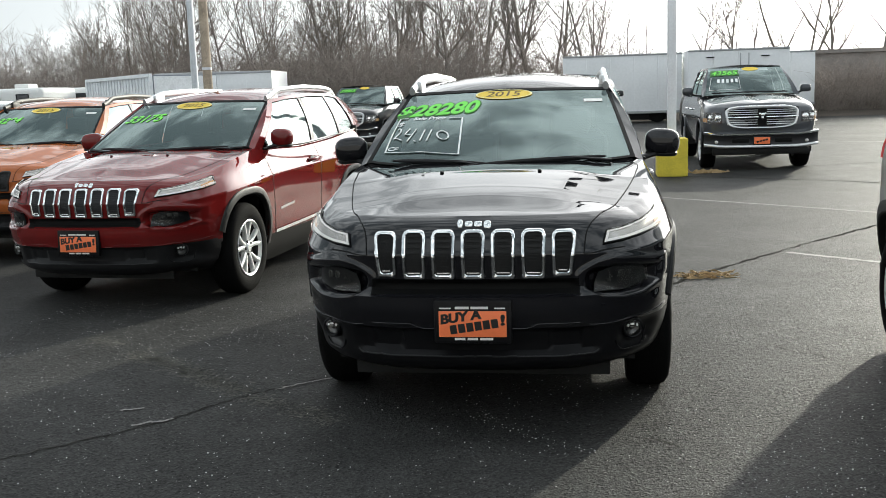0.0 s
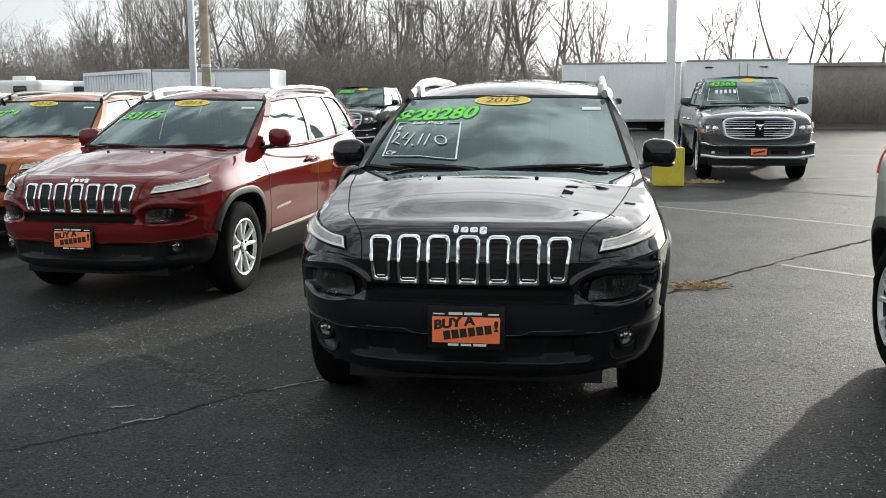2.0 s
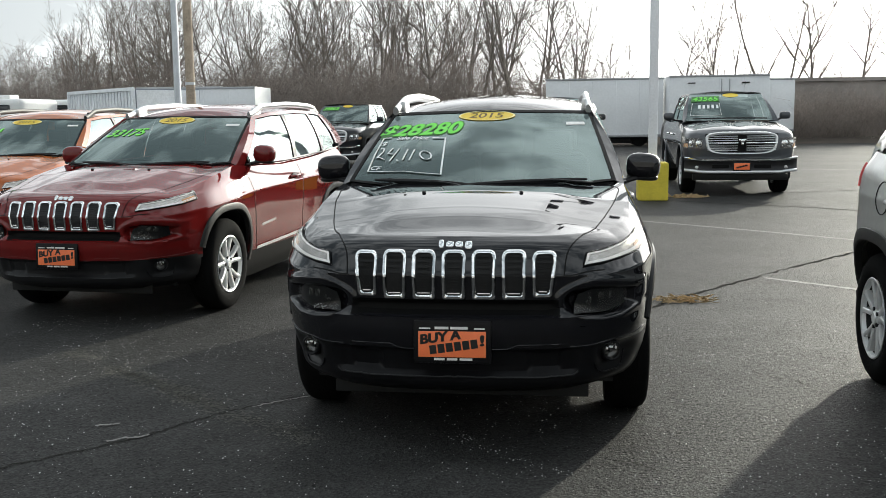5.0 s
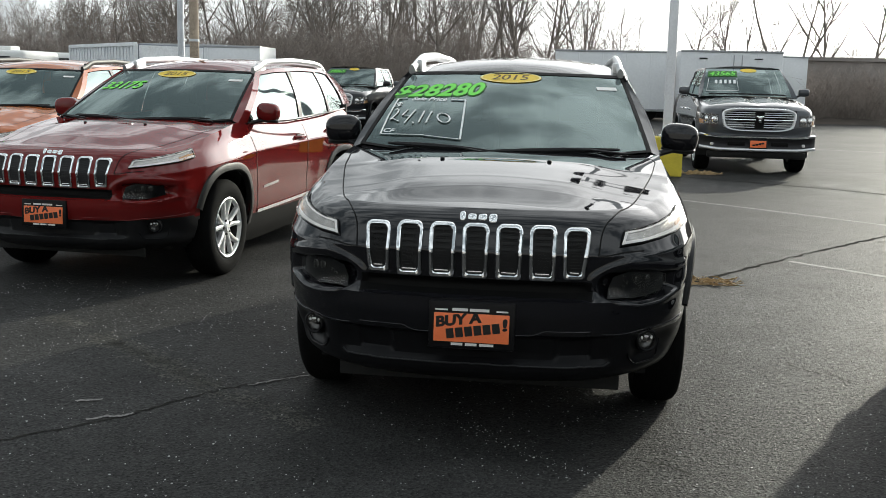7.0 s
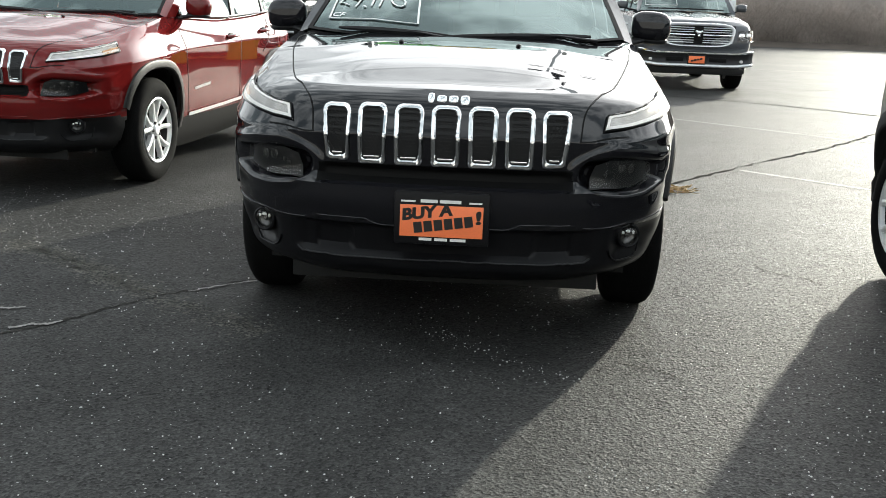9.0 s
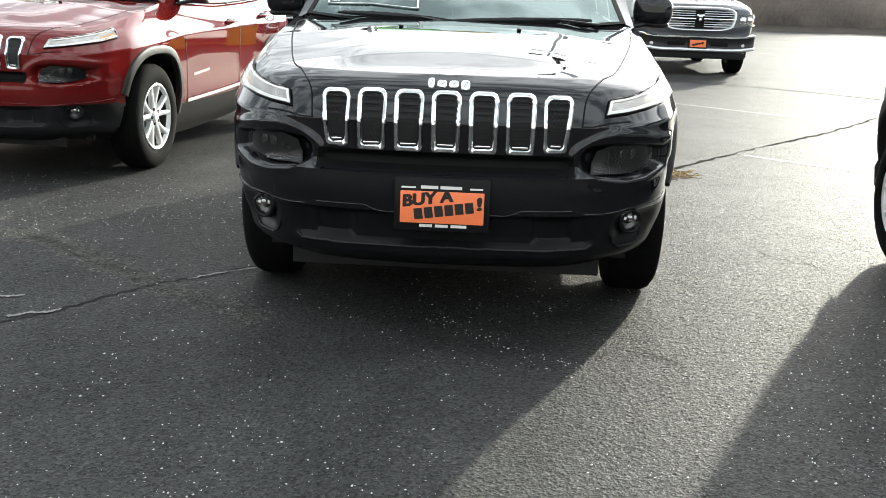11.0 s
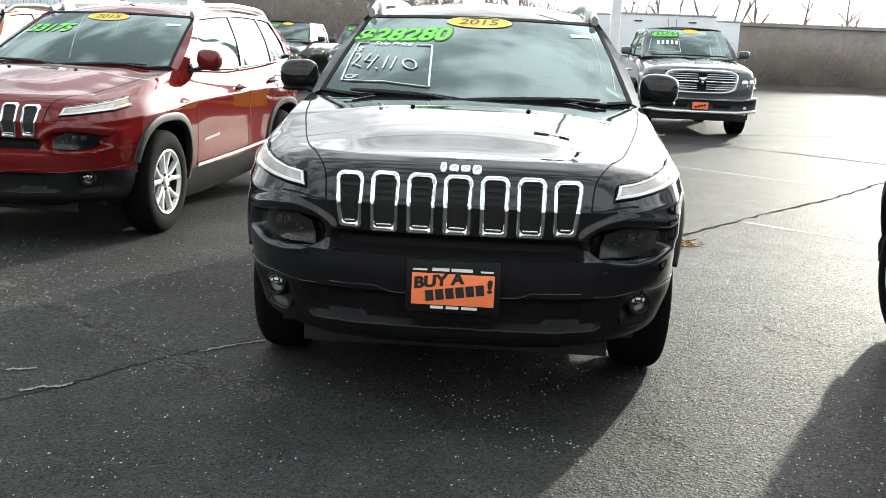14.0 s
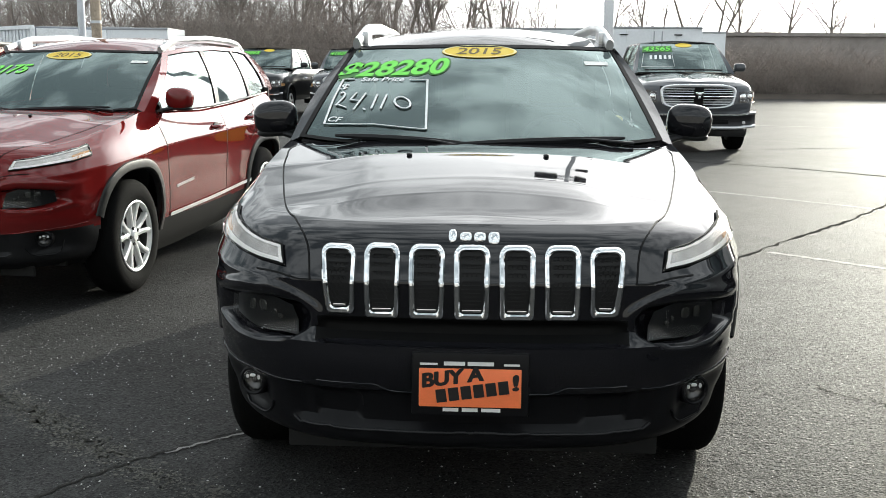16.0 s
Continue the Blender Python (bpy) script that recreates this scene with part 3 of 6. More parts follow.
def build_suv(name, label, m, body_mat, group, price="", trail=False, place=(-0.60, 0.705, 0.74, 0.197), oval=(-0.02, 0.915), marks=(), tail=False, deep=True, slot_mat=None):
    car = thing(name, label, "car", m, group)
    sh = Shell(SUV_PLAN, TALL_LEVELS if tail else SUV_LEVELS, SUV_KNOTS, (1, 1, 0.85, 0.2), (1, 1, 1, 1, 1, 1, 0.8), (14, 14, 26, 26, 18, 10, 14, 14, 16, 16, 14, 14, 8, 8) if deep else (14, 12, 16, 16, 14, 10, 14, 14, 16, 16, 14, 14, 8, 8), (5, 8, 12, 16, 8, 26, 12, 5) if deep else (5, 8, 9, 10, 5, 16, 10, 5))

    def sculpt(g):
        x, y, z = g[..., 0], g[..., 1], g[..., 2]
        front = 1 - smooth(0.62, 0.80, y)
        # lamp pocket: a slanted lens shape, deep inside, with a swollen brow above and inboard
        low = np.interp(x, (0.46, 0.53, 0.64, 0.72, 0.80), (0.690, 0.650, 0.636, 0.640, 0.668))
        high = np.interp(x, (0.46, 0.52, 0.60, 0.70, 0.80), (0.722, 0.748, 0.760, 0.752, 0.728))
        edge = np.minimum(np.minimum(z - low, high - z), np.minimum(x - 0.478 - 14.0 * (z - 0.70) ** 2, 0.795 - x))
        pocket = smooth(-0.010, 0.028, edge)
        brow = np.exp(-(((edge + 0.030) / 0.022) ** 2)) * smooth(0.655, 0.70, z) * smooth(0.40, 0.46, x)
        lip = np.exp(-(((edge + 0.016) / 0.015) ** 2)) * (1 - smooth(0.655, 0.69, z)) * smooth(0.50, 0.56, x)
        # tray under the grille, between the brows
        tray = (1 - smooth(0.40, 0.47, x)) * smooth(0.640, 0.652, z) * (1 - smooth(0.690, 0.712, z))
        bulge = 0.008 * np.exp(-(((z - 0.585) / 0.045) ** 2)) * (1 - smooth(0.70, 0.85, x))
        # lower intake with a square duct at each end, and the shelf of the fog lamps
        lower = smooth(0.378, 0.392, z) * (1 - smooth(0.486, 0.506, z))
        intake = lower * (1 - smooth(0.50, 0.56, x))
        duct = smooth(0.322, 0.336, x) * (1 - smooth(0.460, 0.474, x)) * smooth(0.394, 0.402, z) * (1 - smooth(0.470, 0.482, z))
        fog = np.exp(-(((x - 0.715) / 0.085) ** 4 + ((z - 0.435) / 0.062) ** 4))
        door = 0.012 * np.exp(-(((z - 0.62) / 0.10) ** 2)) * smooth(1.5, 1.8, y) * (1 - smooth(3.0, 3.3, y))
        flare = 0.012 * (np.exp(-(((y - WHEEL_Y[0]) / 0.42) ** 4)) + np.exp(-(((y - WHEEL_Y[1]) / 0.42) ** 4))) * (1 - smooth(0.85, 0.98, z))
        return front * (0.011 * brow + 0.008 * lip + bulge - 0.055 * pocket - 0.018 * tray - 0.022 * intake - 0.014 * duct - 0.035 * fog) - 0.5 * door + flare

    plain = Skin([sh.grid.copy(), flip(sh.grid)], (0, 2.2, 0.75))
    sh.shifted(sculpt)
    g, c = sh.grid, sh.centres()
    ca, cb = c[..., 1], c[..., 2]

    def in_arch(i, j, grow=0.0):
        return any(abs((ca[i, j] - wy) / (0.425 + grow)) ** 2.7 + abs((cb[i, j] - WHEEL_Z) / (0.435 + grow)) ** 2.7 < 1 for wy in WHEEL_Y) and c[i, j, 0] > 0.6 and not (j < sh.col[5] + 5 and cb[i, j] < 0.56)

    tray = lambda i, j: ca[i, j] < 0.3 and 0.646 < cb[i, j] < 0.712 and c[i, j, 0] < 0.455
    fascia = lambda i, j: ca[i, j] < WHEEL_Y[0] and cb[i, j] < 0.503 and not in_arch(i, j)
    sill = lambda i, j: ca[i, j] >= WHEEL_Y[0] and ca[i, j] < 4.0 and cb[i, j] < 0.405 and not in_arch(i, j)
    body = lambda i, j: not in_arch(i, j) and not fascia(i, j) and not sill(i, j) and not tray(i, j)

    # hood: from the shoulder line in to the middle
    k8 = sh.col[8]
    edge = g[-1, : k8 + 1]
    arc = np.r_[0, np.cumsum(np.linalg.norm(np.diff(edge, axis=0), axis=1))]
    arc /= arc[-1]
    mid_y = edge[0, 1] + (1.155 - edge[0, 1]) * smooth(0.0, 1.0, arc) ** 1.15
    mid_z = hermite((0.12, 0.18, 0.28, 0.58, 0.94, 1.06, 1.16), np.array((0.966, 0.976, 0.991, 1.046, 1.103, 1.116, 1.120))[:, None], mid_y)[:, 0]
    hood = []
    for v in np.linspace(0, 1, 26):
        e = math.sin(math.pi / 2 * v) ** 0.9
        row = np.stack([edge[:, 0] * (1 - v), edge[:, 1] * (1 - v) + mid_y * v, edge[:, 2] * (1 - e) + mid_z * e], 1)
        lift = 0.017 * (1 - smooth(-0.028, 0.028, row[:, 0] - (0.36 + 0.13 * row[:, 1]))) * smooth(0.22, 0.5, row[:, 1]) * smooth(0.0, 0.12, v)
        row[:, 2] += lift
        hood.append(row)
    hood = np.array(hood)
    for _ in range(12):
        pad = np.concatenate([hood, (hood * (-1, 1, 1))[-2:-3:-1]])
        mid = (pad[:-2, 1:-1] + pad[2:, 1:-1] + pad[1:-1, :-2] + pad[1:-1, 2:]) / 4
        hood[1:, 1:-1, 2] = hood[1:, 1:-1, 2] * 0.4 + mid[..., 2] * 0.6
    tail_rows = []
    for v in np.linspace(0, 1, 8):
        tail_rows.append([np.array(((0.62 - 0.10 * v) * math.cos(a), 4.30 - 0.12 * v + (0.10 - 0.04 * v) * math.sin(a), 1.21 + 0.285 * v + 0.05 * v * math.sin(a))) for a in np.linspace(0, math.pi / 2, 10)])
    roof = []
    for u in np.linspace(0, 1, 26):
        row = []
        for v in np.linspace(0, 1, 12):
            y_e, y_c = 2.11 + 2.17 * u, 2.01 + 2.34 * u
            ev = suv_eave(y_e)
            zc = np.interp(y_c, (2.01, 2.06, 2.14, 2.30, 2.50, 3.0, 3.6, 4.1, 4.36), (1.537, 1.558, 1.584, 1.610, 1.628, 1.650, 1.646, 1.600, 1.550))
            s = math.sin(math.pi / 2 * v)
            row.append(np.array((ev[0] * (1 - v), y_e * (1 - v) + y_c * v, ev[2] * (1 - s) + zc * s)))
        roof.append(row)
    roof = np.array(roof)
    pillar_a = suv_side(1.36, 1.50, 2.07, 2.17, 4, 14)
    frame_a = np.array([[suv_glass(1.0, v) * (1 - w) + pillar_a[int(round(v * 13)), 0] * w for w in np.linspace(0, 1, 4)] for v in np.linspace(0, 1, 14)])
    pillar_d = suv_side(3.98, 4.38, 3.80, 4.26, 8, 12)
    cant = [suv_side(1.50, 3.98, 2.17, 3.80, 40, 3, 0.0, 0.93, 1.0)]
    half = [g, hood, roof, pillar_a, frame_a, pillar_d, np.array(tail_rows)] + cant
    masks = [body] + [None] * 7
    bm = grid_bm(half + [flip(h) for h in half], masks * 2)
    part("body", bm, body_mat, car)
    part("lower_grille", grid_bm([g, flip(g)], [tray, tray]), M_SEAM, car, "dull black strip under the grille")
    for nm, mk, mt, lb in (("lower_fascia", fascia, M_FASCIA if body_mat is M_BLACK else M_PLASTIC, "black plastic lower bumper"), ("sill_cladding", sill, M_SEAM, "dull black plastic sill")):
        if nm == "sill_cladding":
            for gg in (g, flip(g)):
                part(nm, grid_bm([gg], [mk]), mt, car, lb)
        else:
            part(nm, grid_bm([g, flip(g)], [mk, mk]), mt, car, lb)
    skin = Skin([g, hood, roof, flip(g), flip(hood), flip(roof)], (0, 2.2, 0.75))

    # roof and glass
    rows = np.array([[suv_glass(u, v) for u in np.linspace(-1, 1, 33)] for v in np.linspace(0, 1, 17)])
    screen = part("windscreen", grid_bm([rows]), M_GLASS, car, "tinted windscreen with sky reflections")
    screen.visible_shadow = False
    bm = bmesh.new()
    band = np.array([[suv_glass(u, v) + np.array((0, -0.001, 0.004)) for u in np.linspace(-1, 1, 33)] for v in (0.0, 0.012, 0.024)])
    add_grid(bm, band)
    add_grid(bm, np.array([[suv_glass(u, v) + np.array((0, -0.001, 0.003)) for u in np.linspace(-1, 1, 33)] for v in (0.965, 1.0)]))
    for s in (-1, 1):
        add_grid(bm, np.array([[suv_glass(s * w, v) + np.array((0, -0.001, 0.003)) for w in (0.972, 1.0)] for v in np.linspace(0, 1, 14)]))
    part("screen_border", bm, M_SEAM, car)
    for s in (1, -1):
        for b0, b1, t0, t1 in ((1.50, 2.62, 2.17, 2.68), (2.70, 3.42, 2.76, 3.37), (3.47, 3.98, 3.42, 3.80)):
            p = suv_side(b0, b1, t0, t1, 12, 8, -0.012, 0.0, 0.935)
            w = part("side_window", grid_bm([p if s > 0 else flip(p)]), M_SIDEGLASS, car)
            w.visible_shadow = False
        for b0, b1, t0, t1 in ((2.62, 2.70, 2.68, 2.76), (3.42, 3.47, 3.37, 3.42)):
            p = suv_side(b0, b1, t0, t1, 3, 8, -0.004, 0.0, 0.935)
            part("pillar", grid_bm([p if s > 0 else flip(p)]), M_PLASTIC, car)
        bm = bmesh.new()
        tube(bm, [suv_belt(y) * (s, 1, 1) + np.array((s * 0.004, 0, 0.0)) for y in np.linspace(1.52, 4.0, 24)], 0.008, 6)
        part("belt_moulding", bm, M_PLASTIC, car)

    rows = []
    for w in np.linspace(0, 1, 4):
        rows.append([hood[k, -1] * (1 - w) + (suv_glass(hood[k, -1, 0] / 0.80, 0.0) + np.array((0, 0.0, -0.004))) * w + np.array((0, 0, -0.02 * math.sin(math.pi * w))) for k in range(26)])
    part("cowl", grid_bm([rows, flip(rows)]), M_PLASTIC, car, "black plastic cowl")

    # seams
    def seam(pts, width, out, per=8):
        bm = bmesh.new()
        skin.strip(bm, pts, width, out, per)
        part("panel_gap", bm, M_SEAM, car)

    for s in (1, -1):
        seam([(s * 0.477, 0.05, 0.822), (s * 0.498, 0.12, 0.93), (s * 0.53, 0.20, 0.975), (s * 0.60, 0.37, 1.01), (s * 0.675, 0.68, 1.045), (s * 0.735, 1.05, 1.08), (s * 0.745, 1.22, 1.10), (s * 0.70, 1.32, 1.12)], 0.005, 0.002, 12)
        seam([(s * 0.477, 0.05, 0.822), (s * 0.56, 0.09, 0.838), (s * 0.66, 0.15, 0.845)], 0.005, 0.002)
        seam([(s * 0.86, 1.47, 1.06), (s * 0.91, 1.50, 0.85), (s * 0.91, 1.53, 0.60), (s * 0.90, 1.55, 0.42)], 0.008, 0.002, 10)
        seam([(s * 0.84, 2.66, 1.09), (s * 0.91, 2.66, 0.85), (s * 0.90, 2.66, 0.60), (s * 0.90, 2.66, 0.30)], 0.008, 0.002, 10)
        seam([(s * 0.84, 3.44, 1.12), (s * 0.91, 3.36, 0.95), (s * 0.90, 3.20, 0.82)], 0.008, 0.002, 10)

    # grille: seven slots with bright surrounds
    for k in range(-3, 4):
        xc = 0.1305 * k
        tp = (0.019 if k == -3 else 0.0035, 0.019 if k == 3 else 0.0035)
        z0, z1 = 0.712 + 0.003 * abs(k) * (abs(k) == 3), 0.928 - (0.006 if abs(k) == 3 else 0)
        loops = []
        for inset, out in ((0.0, -0.004), (0.0015, 0.011), (0.005, 0.0145), (0.0125, 0.0135), (0.0165, 0.009), (0.018, -0.004)):
            lp = rounded(xc - 0.0535 + inset, xc + 0.0535 - inset, z0 + inset * 1.2, z1 - inset, 0.028 - inset * 0.6, tp)
            ring = []
            for x, z in lp:
                h = skin.tree.ray_cast(Vector((x + 2e-4 * (abs(x) < 1e-4), -1, z)), Vector((0, 1, 0)))[0]
                ring.append(Vector((x, h.y - out, z)))
            loops.append(ring + [ring[0]])
        slot = part("grille_slot", grid_bm([loops]), slot_mat or M_CHROME, car, "bright chrome slot surround" if slot_mat is None else "dark slot surround")
        bm = bmesh.new()
        lp = [Vector((p.x, p.y - 0.004, p.z)) for p in loops[-1][:-1]]
        rows = []
        for z in np.linspace(z0 + 0.02, z1 - 0.016, 9):
            xs = [p.x for p in lp if abs(p.z - z) < 0.03] or [xc - 0.036, xc + 0.036]
            a, b = min(xs), max(xs)
            rows.append([Vector((x, skin.tree.ray_cast(Vector((x + 2e-4 * (abs(x) < 1e-4), -1, z)), Vector((0, 1, 0)))[0].y - 0.003, z)) for x in np.linspace(a, b, 5)])
        add_grid(bm, rows)
        if deep:
            part("slot_backing", bm, M_MATTE, slot)
            part("mesh_insert", honeycomb_bm(rows), M_MESHBAR, slot, "black honeycomb mesh")
        else:
            part("mesh_insert", bm, M_MESH, slot, "black honeycomb mesh")
        if slot_mat is None:
            bm = bmesh.new()
            box(bm, (0.056 if abs(k) < 3 else 0.036, 0.006, 0.008), (xc + (tp[0] - tp[1]) * 0.45, min(p.y for p in lp if p.z < z0 + 0.03) - 0.006, z0 + 0.028), None, 0.002)
            part("lower_bar", bm, M_CHROME, slot)

    # badge: bright plain strokes
    bm = bmesh.new()
    for x, w, h, dz in ((-0.058, 0.024, 0.042, 0.004), (-0.020, 0.036, 0.030, -0.002), (0.021, 0.036, 0.030, -0.002), (0.062, 0.034, 0.040, -0.007)):
        q, nn = skin.snap((x, 0.10, 0.956 + dz), 0.004)
        rot = Vector((0, -1, 0)).rotation_difference((nn + Vector((0, -0.5, 0))).normalized()).to_matrix()
        ellipsoid(bm, (w, 0.014, h), q, 3.0, 16, rot)
    part("badge", bm, M_CHROME, car, "small chrome badge of plain strokes")
    bm = bmesh.new()
    for s in (1, -1):
        bm = bmesh.new()
        q, nn = skin.snap((s * 0.25, 0.90, 1.11), 0.004)
        ellipsoid(bm, (0.022, 0.03, 0.014), q, 2.2, 10)
        part("washer_jet", bm, M_PLASTIC, car)

    # lamps
    for s in (1, -1):
        hl = new("headlight")
        hl.parent = car
        lo = [(s * 0.565, 0.10, 0.866), (s * 0.655, 0.155, 0.878), (s * 0.745, 0.245, 0.893), (s * 0.818, 0.37, 0.905), (s * 0.852, 0.52, 0.920)]
        hi = [(s * 0.587, 0.14, 0.926), (s * 0.665, 0.195, 0.942), (s * 0.74, 0.285, 0.966), (s * 0.802, 0.41, 0.996), (s * 0.826, 0.545, 1.010)]
        bm = bmesh.new()
        skin.patch(bm, lo, hi, 22, 7, 0.003)
        part("lamp_bowl", bm, M_BOWL, hl, "pale reflector bowl")
        mix = lambda a, b, w: [tuple(np.array(p) * (1 - w) + np.array(q) * w) for p, q in zip(a, b)]
        bm = bmesh.new()
        skin.patch(bm, mix(lo, hi, 0.07), mix(lo, hi, 0.25), 22, 4, 0.009)
        inner = [np.array(lo[0]) * (1 - w) + np.array(hi[0]) * w for w in (0.06, 0.94)]
        out_b = [np.array(lo[0]) * (1 - w) + np.array(hi[0]) * w + (np.array(lo[1]) - np.array(lo[0])) * 0.15 for w in (0.06, 0.94)]
        skin.patch(bm, inner, out_b, 6, 4, 0.010)
        skin.patch(bm, mix(lo, hi, 0.80), mix(lo, hi, 0.94), 22, 3, 0.009)
        part("light_guide", bm, M_DRL, hl, "white light guide")
        bm = bmesh.new()
        skin.patch(bm, [lo[3], tuple(np.array(lo[3]) * 0.3 + np.array(lo[4]) * 0.7)], [tuple(np.array(lo[3]) * 0.6 + np.array(hi[3]) * 0.4), tuple(np.array(lo[4]) * 0.6 + np.array(hi[4]) * 0.4)], 6, 4, 0.009)
        part("indicator", bm, M_AMBER, hl, "amber reflector")
        bm = bmesh.new()
        loop = lo + hi[::-1] + [lo[0]]
        pts = [skin.snap(p, 0.006)[0] for p in [np.array(loop[i]) * (1 - w) + np.array(loop[i + 1]) * w for i in range(len(loop) - 1) for w in (0, 0.25, 0.5, 0.75)]]
        tube(bm, pts, 0.0045, 6, closed=True)
        part("bezel", bm, M_SEAM, hl)
        bm = bmesh.new()
        skin.patch(bm, lo, hi, 22, 7, 0.016)
        lens = part("lens", bm, M_LENS, hl)
        lens.visible_shadow = False
        # lower lamp pocket
        pk = new("lamp_pocket")
        pk.parent = car
        bm = bmesh.new()
        plain.patch(bm, [(s * 0.520, 0.07, 0.672), (s * 0.60, 0.11, 0.656), (s * 0.69, 0.17, 0.653), (s * 0.775, 0.26, 0.672)], [(s * 0.545, 0.08, 0.730), (s * 0.60, 0.11, 0.747), (s * 0.69, 0.17, 0.748), (s * 0.768, 0.25, 0.732)], 20, 9, -0.030, False)
        part("lamp_cover", bm, M_LAMPDK, pk, "smoked lamp housing")
        bm = bmesh.new()
        plain.patch(bm, [(s * 0.520, 0.07, 0.672), (s * 0.60, 0.11, 0.656), (s * 0.69, 0.17, 0.653), (s * 0.775, 0.26, 0.672)], [(s * 0.545, 0.08, 0.730), (s * 0.60, 0.11, 0.747), (s * 0.69, 0.17, 0.748), (s * 0.768, 0.25, 0.732)], 20, 9, -0.012, False)
        part("lens", bm, M_LENS, pk).visible_shadow = False
        for nm, xo, yo, zo, sz, mt in (("bulb", 0.590, 0.10, 0.694, (0.022, 0.008, 0.016), M_BOWLDK), ("bulb", 0.604, 0.12, 0.706, (0.012, 0.006, 0.018), M_BOWLDK), ("reflector", 0.656, 0.14, 0.718, (0.040, 0.006, 0.034), M_BOWLDK), ("reflector", 0.700, 0.17, 0.716, (0.036, 0.006, 0.036), M_BOWLDK)):
            bm = bmesh.new()
            q, nn = plain.snap((s * xo, yo, zo), -0.027)
            ellipsoid(bm, sz, q, 2.6, 14, Euler((0, 0, s * 0.72)).to_matrix())
            part(nm, bm, mt, pk)
        bm = bmesh.new()
        ln = [plain.snap(p, 0.0)[0] for p in hermite((0, 1, 2, 3), [(s * 0.53, 0.07, 0.648), (s * 0.62, 0.11, 0.632), (s * 0.70, 0.17, 0.632), (s * 0.785, 0.27, 0.655)], np.linspace(0, 3, 24))]
        tube(bm, ln, [0.008 - 0.010 * abs(u - 0.5) for u in np.linspace(0, 1, 24)], 8)
        part("pocket_lip", bm, body_mat, pk)
        # fog lamp
        fg = new("fog_lamp")
        fg.parent = car
        q = plain.snap((s * 0.722, 0.20, 0.446), -0.030)[0]
        rot = Vector((1, 0, 0)).rotation_difference(Vector((s * 0.35, -0.94, 0))).to_matrix().to_4x4()
        at = Matrix.Translation(q) @ rot
        for nm, prof, mt, lb in (("bowl", [(0.001, 0.004), (0.02, 0.008), (0.036, 0.022)], M_LAMPBOWL, "clear round lamp"), ("ring", [(0.036, 0.03), (0.041, 0.033), (0.046, 0.03), (0.052, 0.0)], M_FASCIA, "")):
            bm = bmesh.new()
            lathe(bm, prof, 24)
            bmesh.ops.transform(bm, matrix=at, verts=bm.verts)
            part(nm, bm, mt, fg, lb)
        bm = bmesh.new()
        lathe(bm, [(0.038, 0.028), (0.03, 0.036), (0.015, 0.042), (0.001, 0.043)], 24)
        bmesh.ops.transform(bm, matrix=at, verts=bm.verts)
        part("lens", bm, M_LENS, fg).visible_shadow = False
        bm = bmesh.new()
        lathe(bm, [(0.001, 0.024), (0.006, 0.023), (0.010, 0.018), (0.011, 0.010)], 16)
        bmesh.ops.transform(bm, matrix=at, verts=bm.verts)
        part("bulb", bm, M_LAMPBOWL, fg)
        # glints in the upper half of the lamp, modelled as small white lumps
        for du, dv, w, h in ((-0.021, 0.011, 0.010, 0.012), (-0.002, 0.016, 0.018, 0.010), (0.020, 0.012, 0.009, 0.015)):
            bm = bmesh.new()
            ellipsoid(bm, (w, 0.006, h), q + Vector((s * 0.35, -0.94, 0)) * 0.024 + Vector((0.94 * du, 0.35 * s * du, dv)), 3.0, 10)
            part("pale_glint", bm, M_LAMP, fg)
        bm = bmesh.new()
        tube(bm, [skin.snap((s * (0.722 + 0.085 * math.cos(a)), 0.20 + 0.09 * math.cos(a), 0.435 + 0.066 * math.sin(a)), 0.003)[0] for a in np.linspace(-2.7, -0.3, 14)], 0.0035, 6)
        part("fog_surround", bm, M_FASCIA, fg)
        # crease under the bumper's painted band, lower lip trim
        bm = bmesh.new()
        ln = skin.line([(s * 0.0, 0.0, 0.504), (s * 0.25, 0.01, 0.504), (s * 0.275, 0.01, 0.518), (s * 0.31, 0.02, 0.521), (s * 0.455, 0.05, 0.522)], 8, 0.002)
        tube(bm, [p for p, _ in ln], 0.0020, 6)
        ln = skin.line([(s * 0.505, 0.06, 0.504), (s * 0.65, 0.13, 0.506), (s * 0.75, 0.23, 0.513), (s * 0.85, 0.44, 0.533)], 8, 0.002)
        tube(bm, [p for p, _ in ln], 0.0020, 6)
        part("bumper_trim", bm, body_mat if not trail else M_PLASTIC, car)
        bm = bmesh.new()
        ln = skin.line([(s * 0.0, 0.0, 0.372), (s * 0.25, 0.01, 0.371), (s * 0.42, 0.05, 0.370), (s * 0.50, 0.07, 0.376), (s * 0.54, 0.09, 0.394)], 8, 0.003)
        tube(bm, [p for p, _ in ln], 0.004, 6)
        part("air_dam_trim", bm, M_PLASTIC, car)

